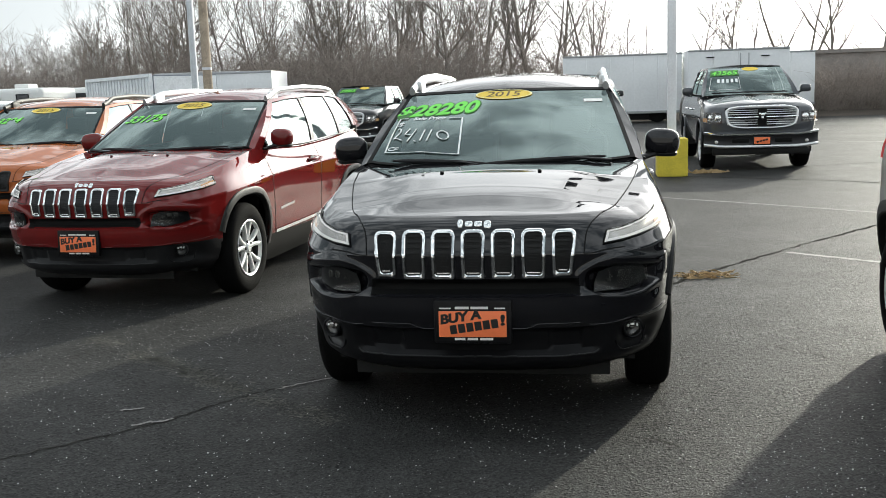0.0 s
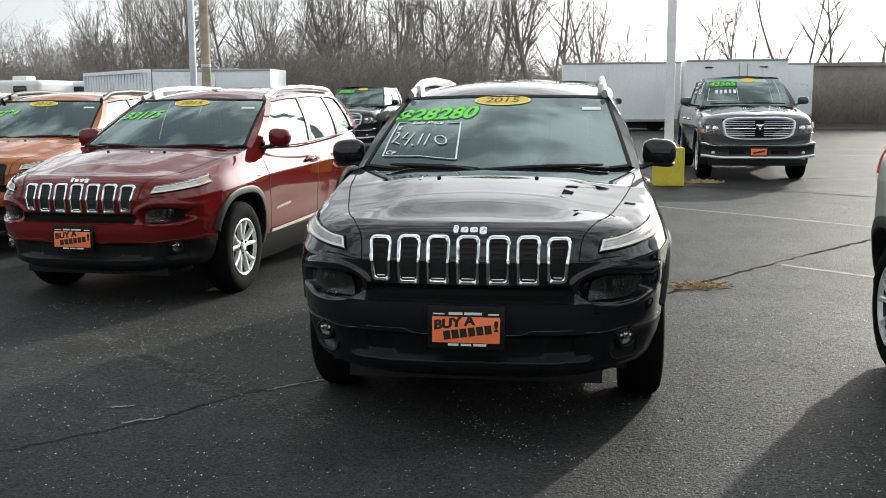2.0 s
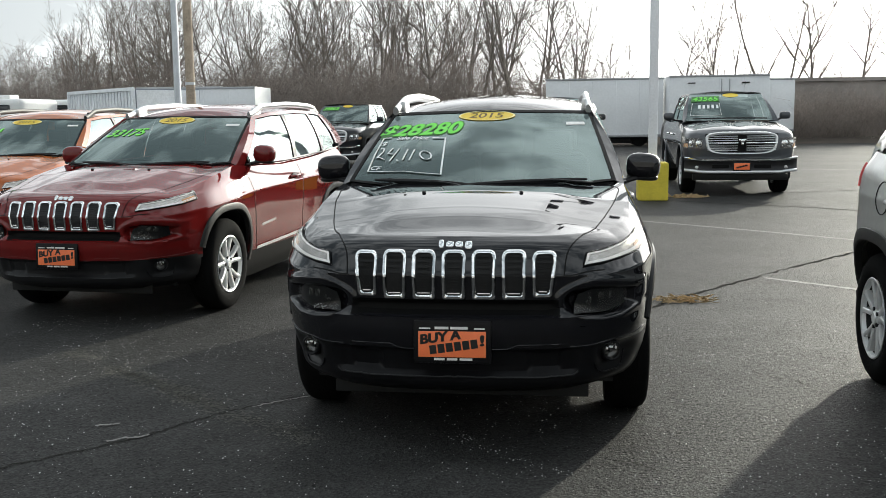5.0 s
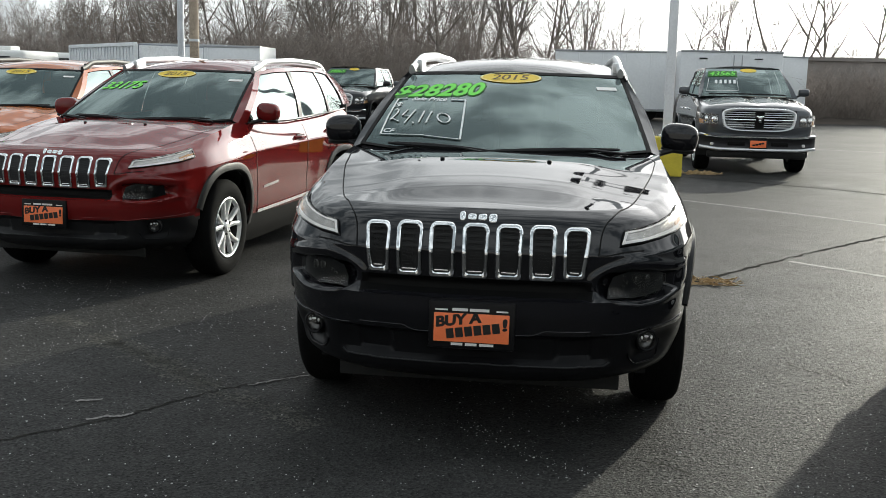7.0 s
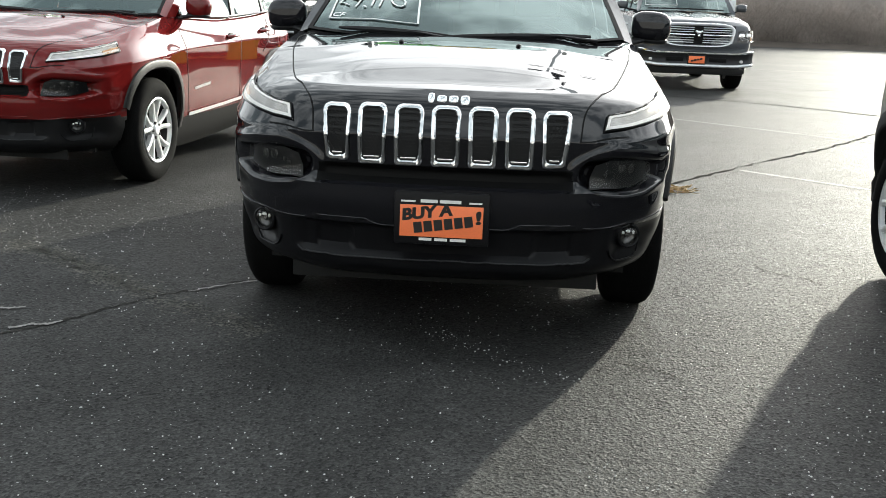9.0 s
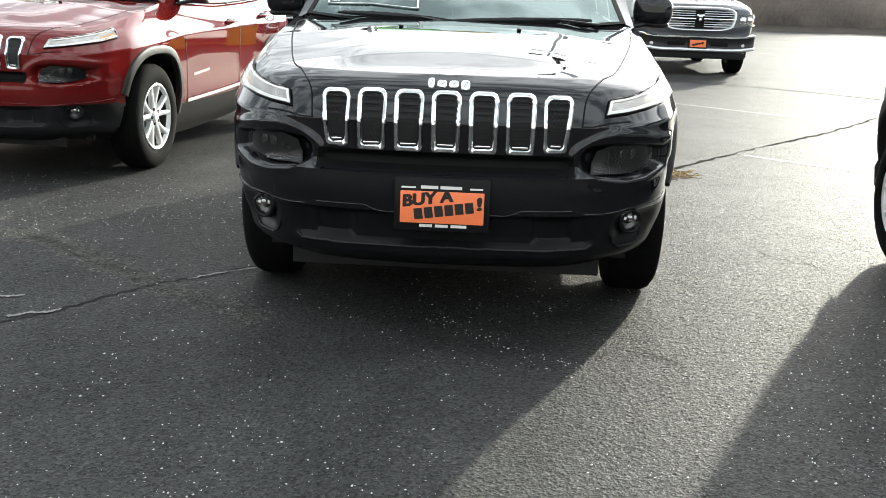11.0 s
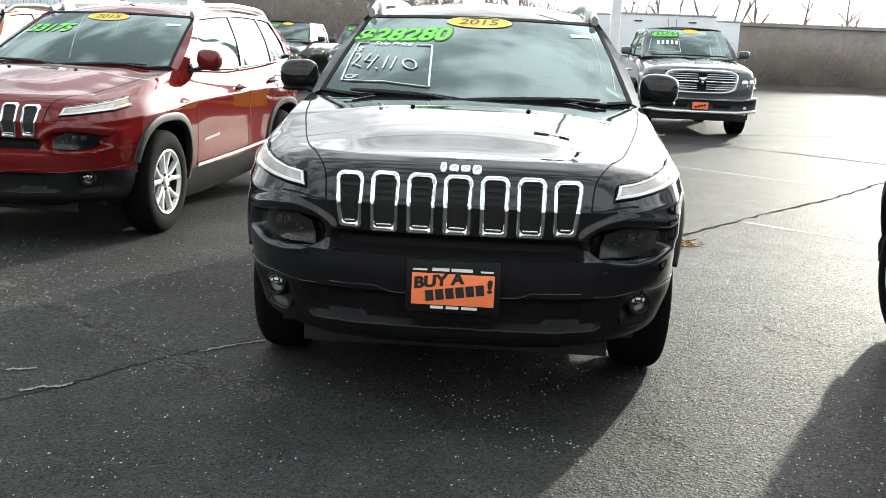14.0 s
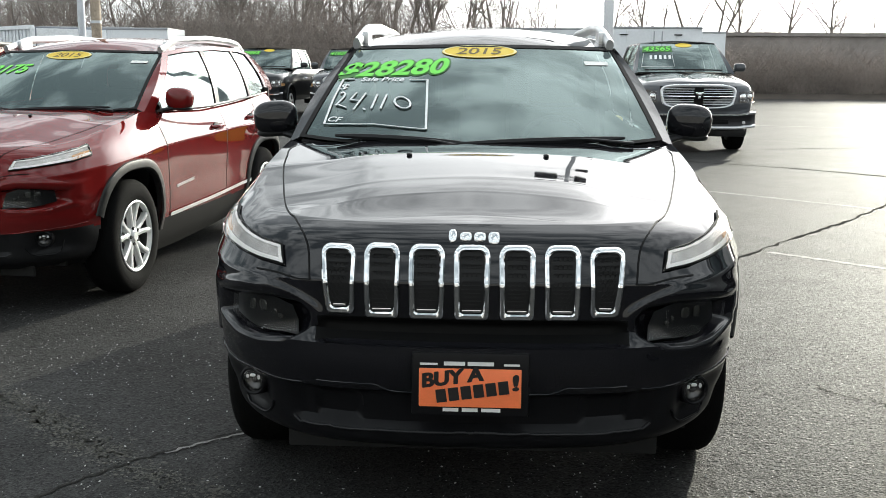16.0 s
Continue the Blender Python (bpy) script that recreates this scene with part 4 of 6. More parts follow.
        # flank: arches, wheels, strip, handles, mirror, rail
        for wy in WHEEL_Y:
            loops = []
            wide = 0.06 if tail else 0.047
            for grow, out in ((wide, 0.0), (wide - 0.003, 0.010), (0.03, 0.016), (-0.004, 0.014), (-0.012, 0.006), (-0.012, -0.03)):
                row = []
                for a in np.linspace(-0.10, math.pi + (0.10 if wy > 2 else -0.30), 40):
                    over = min(grow, 0.047) + max(0.0, grow - 0.047) * float(smooth(0.1, 0.8, a) * smooth(0.1, 0.8, math.pi - a))
                    dy, dz = arch_shape(a, 0.43 + over, 0.44 + over)
                    z = max(WHEEL_Z + dz, 0.33)
                    q = skin.tree.ray_cast(Vector((s * 2.0, wy + dy, z)), Vector((-s, 0, 0)))[0]
                    if q is None or abs(q.x) < 0.8:
                        lx = np.interp(wy + dy, (0.5, 0.62, 0.75, 1.4, 3.2, 4.1, 4.3), (0.79, 0.855, 0.89, 0.90, 0.90, 0.84, 0.76)) - 0.12 * max(0.0, 0.5 - z)
                        q = Vector((s * lx, wy + dy, z))
                    row.append(Vector((q.x + s * out, wy + dy, z)))
                loops.append(row)
            part("wheel_arch", grid_bm([loops]), M_CLAD if not trail and body_mat is not M_BLACK else M_PLASTIC, car, "dark plastic wheel arch")
            bm = bmesh.new()
            rows = [[Vector((s * (x - (0.14 if x > 0.6 else 0.0) * abs(math.cos(a)) ** 5), wy + arch_shape(a, 0.42, 0.43)[0], WHEEL_Z + arch_shape(a, 0.42, 0.43)[1])) for a in np.linspace(-0.42 if wy < 2 else -0.08, math.pi + 0.02, 30)] for x in (0.86, 0.55)]
            add_grid(bm, rows)
            add_grid(bm, [[Vector((s * 0.56, wy + f * arch_shape(a, 0.43, 0.44)[0], WHEEL_Z + f * arch_shape(a, 0.43, 0.44)[1])) for a in np.linspace(-0.05, math.pi + 0.05, 26)] for f in (1.0, 0.02)])
            part("wheel_well", bm, M_MATTE, car)
            build_wheel(car, s, wy)
        bm = bmesh.new()
        skin.strip(bm, [(s * 0.91, 1.56, 0.405), (s * 0.9, 2.2, 0.425), (s * 0.9, 2.8, 0.45), (s * 0.91, 3.22, 0.47)], 0.028, 0.008, 10)
        part("sill_strip", bm, M_RIM, car, "bright strip along the doors")
        bm = bmesh.new()
        skin.strip(bm, [(s * 0.91, 1.66, 0.60), (s * 0.91, 1.98, 0.62)], 0.022, 0.003, 8)
        part("door_badge", bm, M_SATIN, car)
        for hy, hz in ((2.47, 0.985), (3.28, 1.02)):
            bm = bmesh.new()
            q, nn = skin.snap((s * 0.9, hy, hz), 0.0)
            tube(bm, [q + Vector((0, -0.10, -0.004)), q + Vector((s * 0.028, -0.07, 0)), q + Vector((s * 0.034, 0, 0.004)), q + Vector((s * 0.028, 0.07, 0.006)), q + Vector((0, 0.10, 0.006))], 0.014, 8, 1.0)
            h = part("door_handle", bm, body_mat, car)
            bm = bmesh.new()
            ellipsoid(bm, (0.02, 0.13, 0.06), q, 2.2, 14)
            part("handle_cup", bm, M_SEAM, h)
        mr = new("wing_mirror")
        mr.parent = car
        bm = bmesh.new()
        ellipsoid(bm, (0.195, 0.13, 0.150), (s * 0.910, 1.672, 1.205), 2.9, 26, Euler((0, radians(s * 4), radians(s * -12))).to_matrix())
        part("cap", bm, body_mat, mr)
        bm = bmesh.new()
        ellipsoid(bm, (0.180, 0.110, 0.04), (s * 0.906, 1.68, 1.142), 3.0, 22, Euler((0, radians(s * 4), radians(s * -12))).to_matrix())
        tube(bm, [(s * 0.79, 1.62, 1.12), (s * 0.85, 1.645, 1.135), (s * 0.90, 1.67, 1.145)], [0.03, 0.026, 0.024], 10, 0.6)
        part("mirror_foot", bm, M_PLASTIC, mr)
        bm = bmesh.new()
        ellipsoid(bm, (0.165, 0.012, 0.115), (s * 0.912, 1.737, 1.208), 3.4, 20, Euler((0, 0, radians(s * -12))).to_matrix())
        part("mirror_glass", bm, M_CHROME, mr)
        bm = bmesh.new()
        pts = []
        for y in np.linspace(2.08, 4.02, 34):
            e = suv_eave(y)
            up = 0.042 * float(smooth(2.08, 2.40, y) * (1 - smooth(3.82, 4.02, y)))
            pts.append((s * (e[0] - 0.022 - 0.034 * float(smooth(2.08, 2.5, y))), y, e[2] + 0.012 + up))
        tube(bm, pts, 0.019, 10, 1.55)
        for y in (2.30, 3.80):
            e = suv_eave(y)
            box(bm, (0.030, 0.16, 0.07), (s * (e[0] - 0.056), y, e[2] + 0.020), None, 0.008)
        part("roof_rail", bm, M_SATIN if not trail else M_CLAD, car, "bright roof rail")

    # wipers
    for x0, x1, hub in ((-0.60, -0.05, 0.02), (-0.06, 0.60, 0.62)):
        wp = new("wiper")
        wp.parent = car
        bm = bmesh.new()
        pts = [Vector(suv_glass(x / 0.76, 0.036 + 0.018 * math.sin(math.pi * u))) + Vector((0, -0.008, 0.010)) for u, x in zip(np.linspace(0.0, 1.0, 14), np.linspace(x0, x1, 14))]
        tube(bm, pts, [0.005 + 0.007 * math.sin(math.pi * u) ** 0.5 for u in np.linspace(0.0, 1.0, 14)], 6, 1.2)
        part("blade", bm, M_PLASTIC, wp)
        bm = bmesh.new()
        tube(bm, [Vector(suv_glass(hub / 0.75, 0.0)) + Vector((0, -0.02, 0.004)), pts[10] + Vector((0, -0.012, 0.002)), pts[7] + Vector((0, -0.004, 0.006))], [0.012, 0.007, 0.005], 8, 0.7)
        part("arm", bm, M_PLASTIC, wp)

    # front plate
    pl = new("front_plate")
    pl.parent = car
    pl.matrix_local = pose(0, -0.018, 0.536, -3)
    bm = bmesh.new()
    box(bm, (0.335, 0.03, 0.185), (0, 0.012, 0.004), None, 0.008)
    part("plate_frame", bm, M_FASCIA, pl, "black plate holder")
    bm = bmesh.new()
    box(bm, (0.292, 0.006, 0.112), (0, -0.006, -0.004), None, 0.002)
    part("plate_panel", bm, M_PLATE, pl, "orange dealer plate")
    for body_t, w, h, x, z, lb in (("BUY A", 0.176, 0.042, -0.048, 0.028, "slanted black lettering"), ("!", 0.016, 0.046, 0.130, 0.014, "")):
        bm = bmesh.new()
        for k, (dx, dz) in enumerate(((-0.0016, 0.0), (0.0016, 0.0), (0.0, 0.0012))):
            one = text_bm(body_t, w, h, 0.15, 0, 0.03)
            bmesh.ops.transform(one, matrix=pose(x + dx, -0.0102 - 0.0003 * k, z + dz, 90, 0, 0) @ pose(0, 0, 0, 0, 0, 8), verts=one.verts)
            heap = bpy.data.meshes.new("lettering")
            one.to_mesh(heap)
            one.free()
            bm.from_mesh(heap)
            bpy.data.meshes.remove(heap)
        part("lettering", bm, M_INK, pl, lb, smooth=False)
    for k in range(6):
        xx = -0.094 + 0.0355 * k
        bm = bmesh.new()
        box(bm, (0.029, 0.002, 0.038), (xx + 0.012, -0.0102, -0.027 + 0.0052 * k), Euler((0, radians(-8), 0)).to_matrix())
        part("name_bar", bm, M_INK, pl, smooth=False)
    for xx, w, h, z in ((-0.118, 0.05, 0.006, 0.064), (-0.045, 0.06, 0.011, 0.066), (0.03, 0.075, 0.011, 0.066), (0.118, 0.045, 0.006, 0.064), (-0.055, 0.045, 0.010, -0.069), (0.0, 0.045, 0.010, -0.069), (0.06, 0.055, 0.010, -0.069)):
        bm = bmesh.new()
        box(bm, (w, 0.002, h), (xx, -0.0045, z))
        part("print_bar", bm, M_PRINT, pl, smooth=False)

    # stickers on the screen
    def on_screen(bm, out=0.004):
        for v in bm.verts:
            v.co = Vector(suv_mark(v.co.x, v.co.y)) + Vector((0, -0.4, 0.9)) * (out + v.co.z)
        return bm

    U0, V0, UW, VH = place
    if price:
        for off, mt, grow, lb in ((0.002, M_GREENDK, 1.10, "dark green outline"), (0.0045, M_GREEN, 1.0, "bright green price numerals")):
            if grow > 1 and not deep:
                continue
            bm = text_bm(price, UW * (1.03 if grow > 1 else 1.0), VH * grow, 0.3, 0.0, 0.075 if grow > 1 else 0.03)
            bmesh.ops.transform(bm, matrix=pose(U0, V0, 0, 0, 0, 5), verts=bm.verts)
            part("price_numeral", on_screen(bm, off), mt, screen, lb, smooth=False)
        bm = bmesh.new()
        rows = [[Vector((oval[0] + r * 0.275 * math.cos(a), oval[1] + r * 0.074 * math.sin(a), 0)) for a in np.linspace(0, 2 * math.pi, 37)] for r in (1.0, 0.7, 0.4, 0.02)]
        add_grid(bm, rows)
        part("year_sticker", on_screen(bm, 0.003), M_YELLOW, screen, "oval yellow year sticker")
        bm = bmesh.new()
        add_grid(bm, [[Vector((oval[0] + r * 0.275 * math.cos(a), oval[1] + r * 0.074 * math.sin(a), 0)) for a in np.linspace(0, 2 * math.pi, 37)] for r in (0.99, 0.93)])
        part("sticker_rim", on_screen(bm, 0.005), M_RIMPALE, screen, "pale yellow rim")
        bm = text_bm("2015", 0.32, 0.075, 0.25, 0.0)
        bmesh.ops.transform(bm, matrix=pose(*oval, 0), verts=bm.verts)
        part("year_numeral", on_screen(bm, 0.0055), M_OCHRE, screen, smooth=False)
        bm = bmesh.new()
        box(bm, (0.17, 0.045, 0.0005), (0.81, 0.79, 0))
        bmesh.ops.transform(bm, matrix=pose(0.0, 0.0, 0), verts=bm.verts)
        part("window_label", on_screen(bm, 0.003), M_PRINT, screen, "small white label")
    for kind, *spec in marks:
        if kind == "text":
            body_t, w, h, u, v, sl = spec
            bm = text_bm(body_t, w, h, sl, 0.0)
            bmesh.ops.transform(bm, matrix=pose(u, v, 0, 0, 0, 2), verts=bm.verts)
            part("marker_writing", on_screen(bm, 0.004), M_CHALK, screen, "white marker writing", smooth=False)
        else:
            bm = bmesh.new()
            (pts,) = spec
            pts = [suv_mark(pts[i][0] * (1 - w) + pts[i + 1][0] * w, pts[i][1] * (1 - w) + pts[i + 1][1] * w) + np.array((0, -0.002, 0.005)) for i in range(len(pts) - 1) for w in np.linspace(0, 1, 8)]
            tube(bm, pts, 0.0052, 5, 0.4)
            part("marker_line", bm, M_CHALK, screen, "white marker line")

    # cabin
    bm = bmesh.new()
    box(bm, (1.5, 0.55, 0.28), (0, 1.72, 0.93), None, 0.08, 3)
    box(bm, (0.42, 0.3, 0.09), (-0.36, 1.80, 1.09), None, 0.03, 3)
    part("dashboard", bm, M_CLOTH, car)
    bm = bmesh.new()
    tube(bm, [(0.36 + 0.185 * math.cos(a), 2.10 + 0.06 * math.sin(a), 1.02 + 0.17 * math.sin(a)) for a in np.linspace(0, 2 * math.pi, 28, endpoint=False)], 0.016, 8, closed=True)
    box(bm, (0.30, 0.05, 0.07), (0.36, 2.09, 1.01), None, 0.015)
    part("steering_wheel", bm, M_CLOTH, car)
    for x, y in ((0.37, 2.55), (-0.37, 2.55), (0.4, 3.45), (0.0, 3.45), (-0.4, 3.45)):
        bm = bmesh.new()
        box(bm, (0.5 if y < 3 else 0.4, 0.14, 0.62), (x, y, 0.92), Euler((radians(-14), 0, 0)).to_matrix(), 0.06, 3)
        box(bm, (0.27, 0.10, 0.17), (x, y + 0.11, 1.31), None, 0.045, 3)
        box(bm, (0.5 if y < 3 else 0.4, 0.5, 0.16), (x, y - 0.28, 0.58), None, 0.05, 3)
        part("seat", bm, M_CLOTH, car)
    bm = bmesh.new()
    box(bm, (1.56, 3.0, 0.04), (0, 2.7, 0.45))
    # low pan, tray and front strip, added to block and hide sun beneath
    box(bm, (1.36, 2.9, 0.05), (0, 2.75, 0.215))
    box(bm, (1.00, 0.8, 0.03), (0, 0.80, 0.315))
    box(bm, (1.17, 0.02, 0.12), (0, 0.27, 0.293), None, 0.006)
    box(bm, (1.5, 0.03, 0.5), (0, 1.42, 0.70))
    box(bm, (1.40, 0.03, 0.62), (0, 0.42, 0.58))
    part("floor_pan", bm, M_MATTE, car)
    bm = bmesh.new()
    box(bm, (1.60, 0.03, 0.75), (0, 3.98, 0.86))
    box(bm, (1.46, 0.03, 0.15), (0, 3.98, 1.30))
    box(bm, (1.28, 0.03, 0.14), (0, 3.98, 1.44))
    part("cargo_panel", bm, M_CLOTH, car)
    bm = bmesh.new()
    add_grid(bm, np.concatenate([flip(roof)[:, ::-1], roof[:, ::-1][:, 1:]], 1)[:, ::1] * np.array((0.96, 1, 1)) - np.array((0, 0, 0.035)))
    part("headliner", bm, M_CLOTH, car)
    if tail:
        for s in (1, -1):
            bm = bmesh.new()
            skin.patch(bm, [(s * 0.88, 3.98, 1.07), (s * 0.83, 4.15, 1.07), (s * 0.72, 4.30, 1.07)], [(s * 0.82, 4.02, 1.20), (s * 0.78, 4.18, 1.20), (s * 0.66, 4.30, 1.20)], 14, 6, 0.012)
            part("tail_light", bm, M_REDLENS, car, "red tail light")
            bm = bmesh.new()
            q, nn = skin.snap((s * 0.9, 3.48, 1.04), 0.003)
            tube(bm, [skin.snap(q + Vector((0, 0.09 * math.cos(a), 0.09 * math.sin(a))), 0.002)[0] for a in np.linspace(0, 2 * math.pi, 30, endpoint=False)], 0.003, 5, closed=True)
            part("fuel_door_gap", bm, M_SEAM, car)
    return car


M_BOWLDK = mat("dim_reflector", (0.06, 0.062, 0.06), rough=0.25, metal=0.4, var=0.3, scale=30)
M_LAMPDK = mat("smoked_lamp", (0.010, 0.011, 0.012), rough=0.3, var=0.3, scale=25, spec=0.25)
BLACK_MARKS = [("text", "Sale Price", 0.29, 0.045, -0.65, 0.592, 0.3), ("text", "$", 0.05, 0.08, -0.885, 0.49, 0.1), ("text", "CF", 0.08, 0.045, -0.845, 0.18, 0.3),
    ("line", [(-0.85, 0.59), (-0.922, 0.572), (-0.915, 0.35), (-0.895, 0.13), (-0.60, 0.165), (-0.30, 0.148), (-0.325, 0.37), (-0.352, 0.592), (-0.47, 0.592)]),
    # the hand-drawn price: 24.110
    ("line", [(-0.891, 0.423), (-0.879, 0.439), (-0.859, 0.425), (-0.855, 0.390), (-0.883, 0.302), (-0.863, 0.311), (-0.809, 0.290)]),
    ("line", [(-0.786, 0.442), (-0.807, 0.368), (-0.737, 0.362)]),
    ("line", [(-0.725, 0.440), (-0.759, 0.277)]),
    ("line", [(-0.701, 0.294), (-0.687, 0.282)]),
    ("line", [(-0.647, 0.433), (-0.652, 0.298)]),
    ("line", [(-0.587, 0.434), (-0.596, 0.299)]),
    ("line", [(-0.476, 0.416), (-0.507, 0.418), (-0.525, 0.400), (-0.524, 0.369), (-0.503, 0.337), (-0.472, 0.317), (-0.442, 0.316), (-0.423, 0.333), (-0.424, 0.363), (-0.444, 0.395), (-0.476, 0.416)]),
]
build_suv("sport_utility_vehicle", "glossy black sport utility vehicle with a seven-slot chrome grille", pose(0, 0, 0), M_BLACK, "parked cars", "$28280", marks=BLACK_MARKS)
build_suv("sport_utility_vehicle", "deep red sport utility vehicle with silver alloy wheels", pose(-3.16, 2.495, 0, 0, 0, -5.2), M_RED, "parked cars", "33175", place=(-0.62, 0.635, 0.56, 0.155), oval=(-0.04, 0.90), deep=False)
build_suv("sport_utility_vehicle", "orange sport utility vehicle with black lower bumper and dark grille", pose(-5.58, 4.74, 0, 0, 0, 4.0), M_ORANGE, "parked cars", "33294", trail=True, place=(-0.62, 0.635, 0.56, 0.155), oval=(-0.04, 0.90), deep=False, slot_mat=M_CLAD)
build_suv("sport_utility_vehicle", "dark sport utility vehicle at the far end of the row", pose(-8.25, 7.2, 0, 0, 0, -5.0), M_DARK, "parked cars", "34190", deep=False)
build_suv("sport_utility_vehicle", "silver-grey sport utility vehicle parked tail to the lot", pose(3.045, -2.07, 0, 0, 0, 0.0), M_SILVER, "parked cars", tail=True, deep=False)


# ---- full-size pickup truck ----
TRUCK_PLAN = [(0, 0), (0.40, 0.015), (0.72, 0.06), (0.90, 0.15), (0.975, 0.32), (1.0, 0.60), (1.005, 1.05), (1.0, 1.6), (0.99, 2.5), (0.985, 3.6), (0.985, 4.4), (0.985, 5.2), (0.97, 5.70), (0.88, 5.80), (0, 5.82)]
TRUCK_KNOTS = (0.3, 1.05, 1.6, 4.2, 5.6)
TRUCK_LEVELS = [
    (0, 0.10, 0.07, (0.56, 0.50, 0.48, 0.48, 0.54), 0),
    (0, 0.02, 0.03, (0.66, 0.64, 0.64, 0.64, 0.66), 0),
    (0, 0.0, 0.0, (0.82, 0.84, 0.84, 0.84, 0.84), 0),
    (0, 0.02, 0.005, (1.02, 1.05, 1.06, 1.06, 1.06), 0),
    (0, 0.06, 0.03, (1.13, 1.17, 1.20, 1.22, 1.24), 0),
    (0, 0.15, 0.08, (1.19, 1.25, 1.30, 1.33, 1.36), 0),
]
TRUCK_WHEEL = (1.05, 4.62)


def truck_glass(u, v):
    base = np.array((0.83 * u, 1.44 + 0.16 * abs(u) ** 2.2, 1.372 - 0.012 * u * u))
    head = np.array((0.70 * u, 2.25 + 0.06 * u * u, 1.905 - 0.012 * u * u))
    return base * (1 - v) + head * v + np.array((0, -0.04, 0.04)) * 4 * v * (1 - v) * 0.5


def build_truck(label, m, body_mat, price="", note=False, front=True):
    car = thing("pickup_truck", label, "pickup truck", m, "parked pickup trucks")
    sh = Shell(TRUCK_PLAN, TRUCK_LEVELS, TRUCK_KNOTS, (0, 0), (1, 1, 1, 1, 1, 0.6), (5, 5, 5, 5, 6, 8, 10, 10, 10, 8, 10, 8, 4, 5), (4, 4, 5, 4, 4))
    g, c = sh.grid, sh.centres()
    hole = lambda i, j: any(abs((c[i, j, 1] - wy) / 0.47) ** 2.4 + abs((c[i, j, 2] - 0.42) / 0.50) ** 2.4 < 1 for wy in TRUCK_WHEEL) and c[i, j, 0] > 0.7
    k7 = sh.col[7]
    edge = g[-1, : k7 + 1]
    arc = np.linspace(0, 1, len(edge))
    mid_y = edge[0, 1] + (1.40 - edge[0, 1]) * smooth(0, 1, arc)
    mid_z = np.interp(mid_y, (0.15, 0.4, 1.0, 1.6), (1.205, 1.270, 1.345, 1.375))
    hood = []
    for v in np.linspace(0, 1, 14):
        e = math.sin(math.pi / 2 * v) ** 0.8
        row = np.stack([edge[:, 0] * (1 - v), edge[:, 1] * (1 - v) + mid_y * v, edge[:, 2] * (1 - e) + mid_z * e], 1)
        row[:, 2] -= 0.03 * (1 - smooth(0.0, 0.22, row[:, 0])) * smooth(0.2, 0.6, row[:, 1]) * smooth(0, 0.3, v)
        hood.append(row)
    hood = np.array(hood)

    def side(b0, b1, t0, t1, nu, nv, v0=0.0, v1=1.0, out=0.0):
        rows = []
        for v in np.linspace(v0, v1, nv):
            rows.append([np.array((0.91 - 0.005 * u, b0 + (b1 - b0) * u, 1.335)) * (1 - v) + np.array((0.70, t0 + (t1 - t0) * u, 1.905)) * v + np.array((0.03 * math.sin(math.pi * v) + out, 0, 0)) for u in np.linspace(0, 1, nu)])
        return np.array(rows)

    roof = np.array([[np.array((0.70 * (1 - v), 2.25 + 0.06 * (1 - v) ** 2 + u * (1.67 - 0.06 * (1 - v)), 1.905 + (0.05 * math.sin(math.pi / 2 * v)) * (math.sin(math.pi * min(1, 0.25 + u)) * 0.5 + 0.5))) for v in np.linspace(0, 1, 10)] for u in np.linspace(0, 1, 12)])
    pa = side(1.44, 1.66, 2.34, 2.46, 3, 8)
    link = np.array([[truck_glass(1.0, v) * (1 - w) + pa[int(round(v * 7)), 0] * w for w in (0, 0.5, 1)] for v in np.linspace(0, 1, 8)])
    pd = side(3.78, 4.00, 3.80, 3.96, 3, 8)
    cant = side(1.66, 3.78, 2.46, 3.80, 12, 3, 0.93, 1.0)
    back = np.array([[np.array(((0.905 - 0.16 * v) * w, 4.0 - 0.04 * v, 1.335 + 0.52 * v)) for w in np.linspace(0, 1, 6)] for v in np.linspace(0, 1, 6)])
    shelf = np.array([[np.array((x, y, 1.332)) for x in (0.0, 0.5, 0.912)] for y in np.linspace(1.38, 4.0, 8)])
    half = [g, hood, roof, pa, link, pd, cant, back, shelf]
    part("body", grid_bm(half + [flip(h) for h in half], ([lambda i, j: not hole(i, j)] + [None] * 8) * 2), body_mat, car)
    rows = np.array([[truck_glass(u, v) for u in np.linspace(-1, 1, 17)] for v in np.linspace(0, 1, 8)])
    screen = part("windscreen", grid_bm([rows]), M_GLASS, car)
    screen.visible_shadow = False
    bm = bmesh.new()
    box(bm, (1.6, 0.5, 0.3), (0, 2.05, 1.22), None, 0.06)
    part("dashboard", bm, M_CLOTH, car)
    for x in (-0.42, 0.42):
        bm = bmesh.new()
        box(bm, (0.55, 0.16, 0.62), (x, 2.95, 1.10), None, 0.06)
        box(bm, (0.28, 0.1, 0.18), (x, 3.0, 1.52), None, 0.04)
        part("seat", bm, M_CLOTH, car)
    bm = bmesh.new()
    box(bm, (1.8, 4.9, 0.05), (0, 3.0, 0.62))
    box(bm, (1.7, 0.04, 0.55), (0, 0.35, 0.85))
    part("floor_pan", bm, M_MATTE, car)
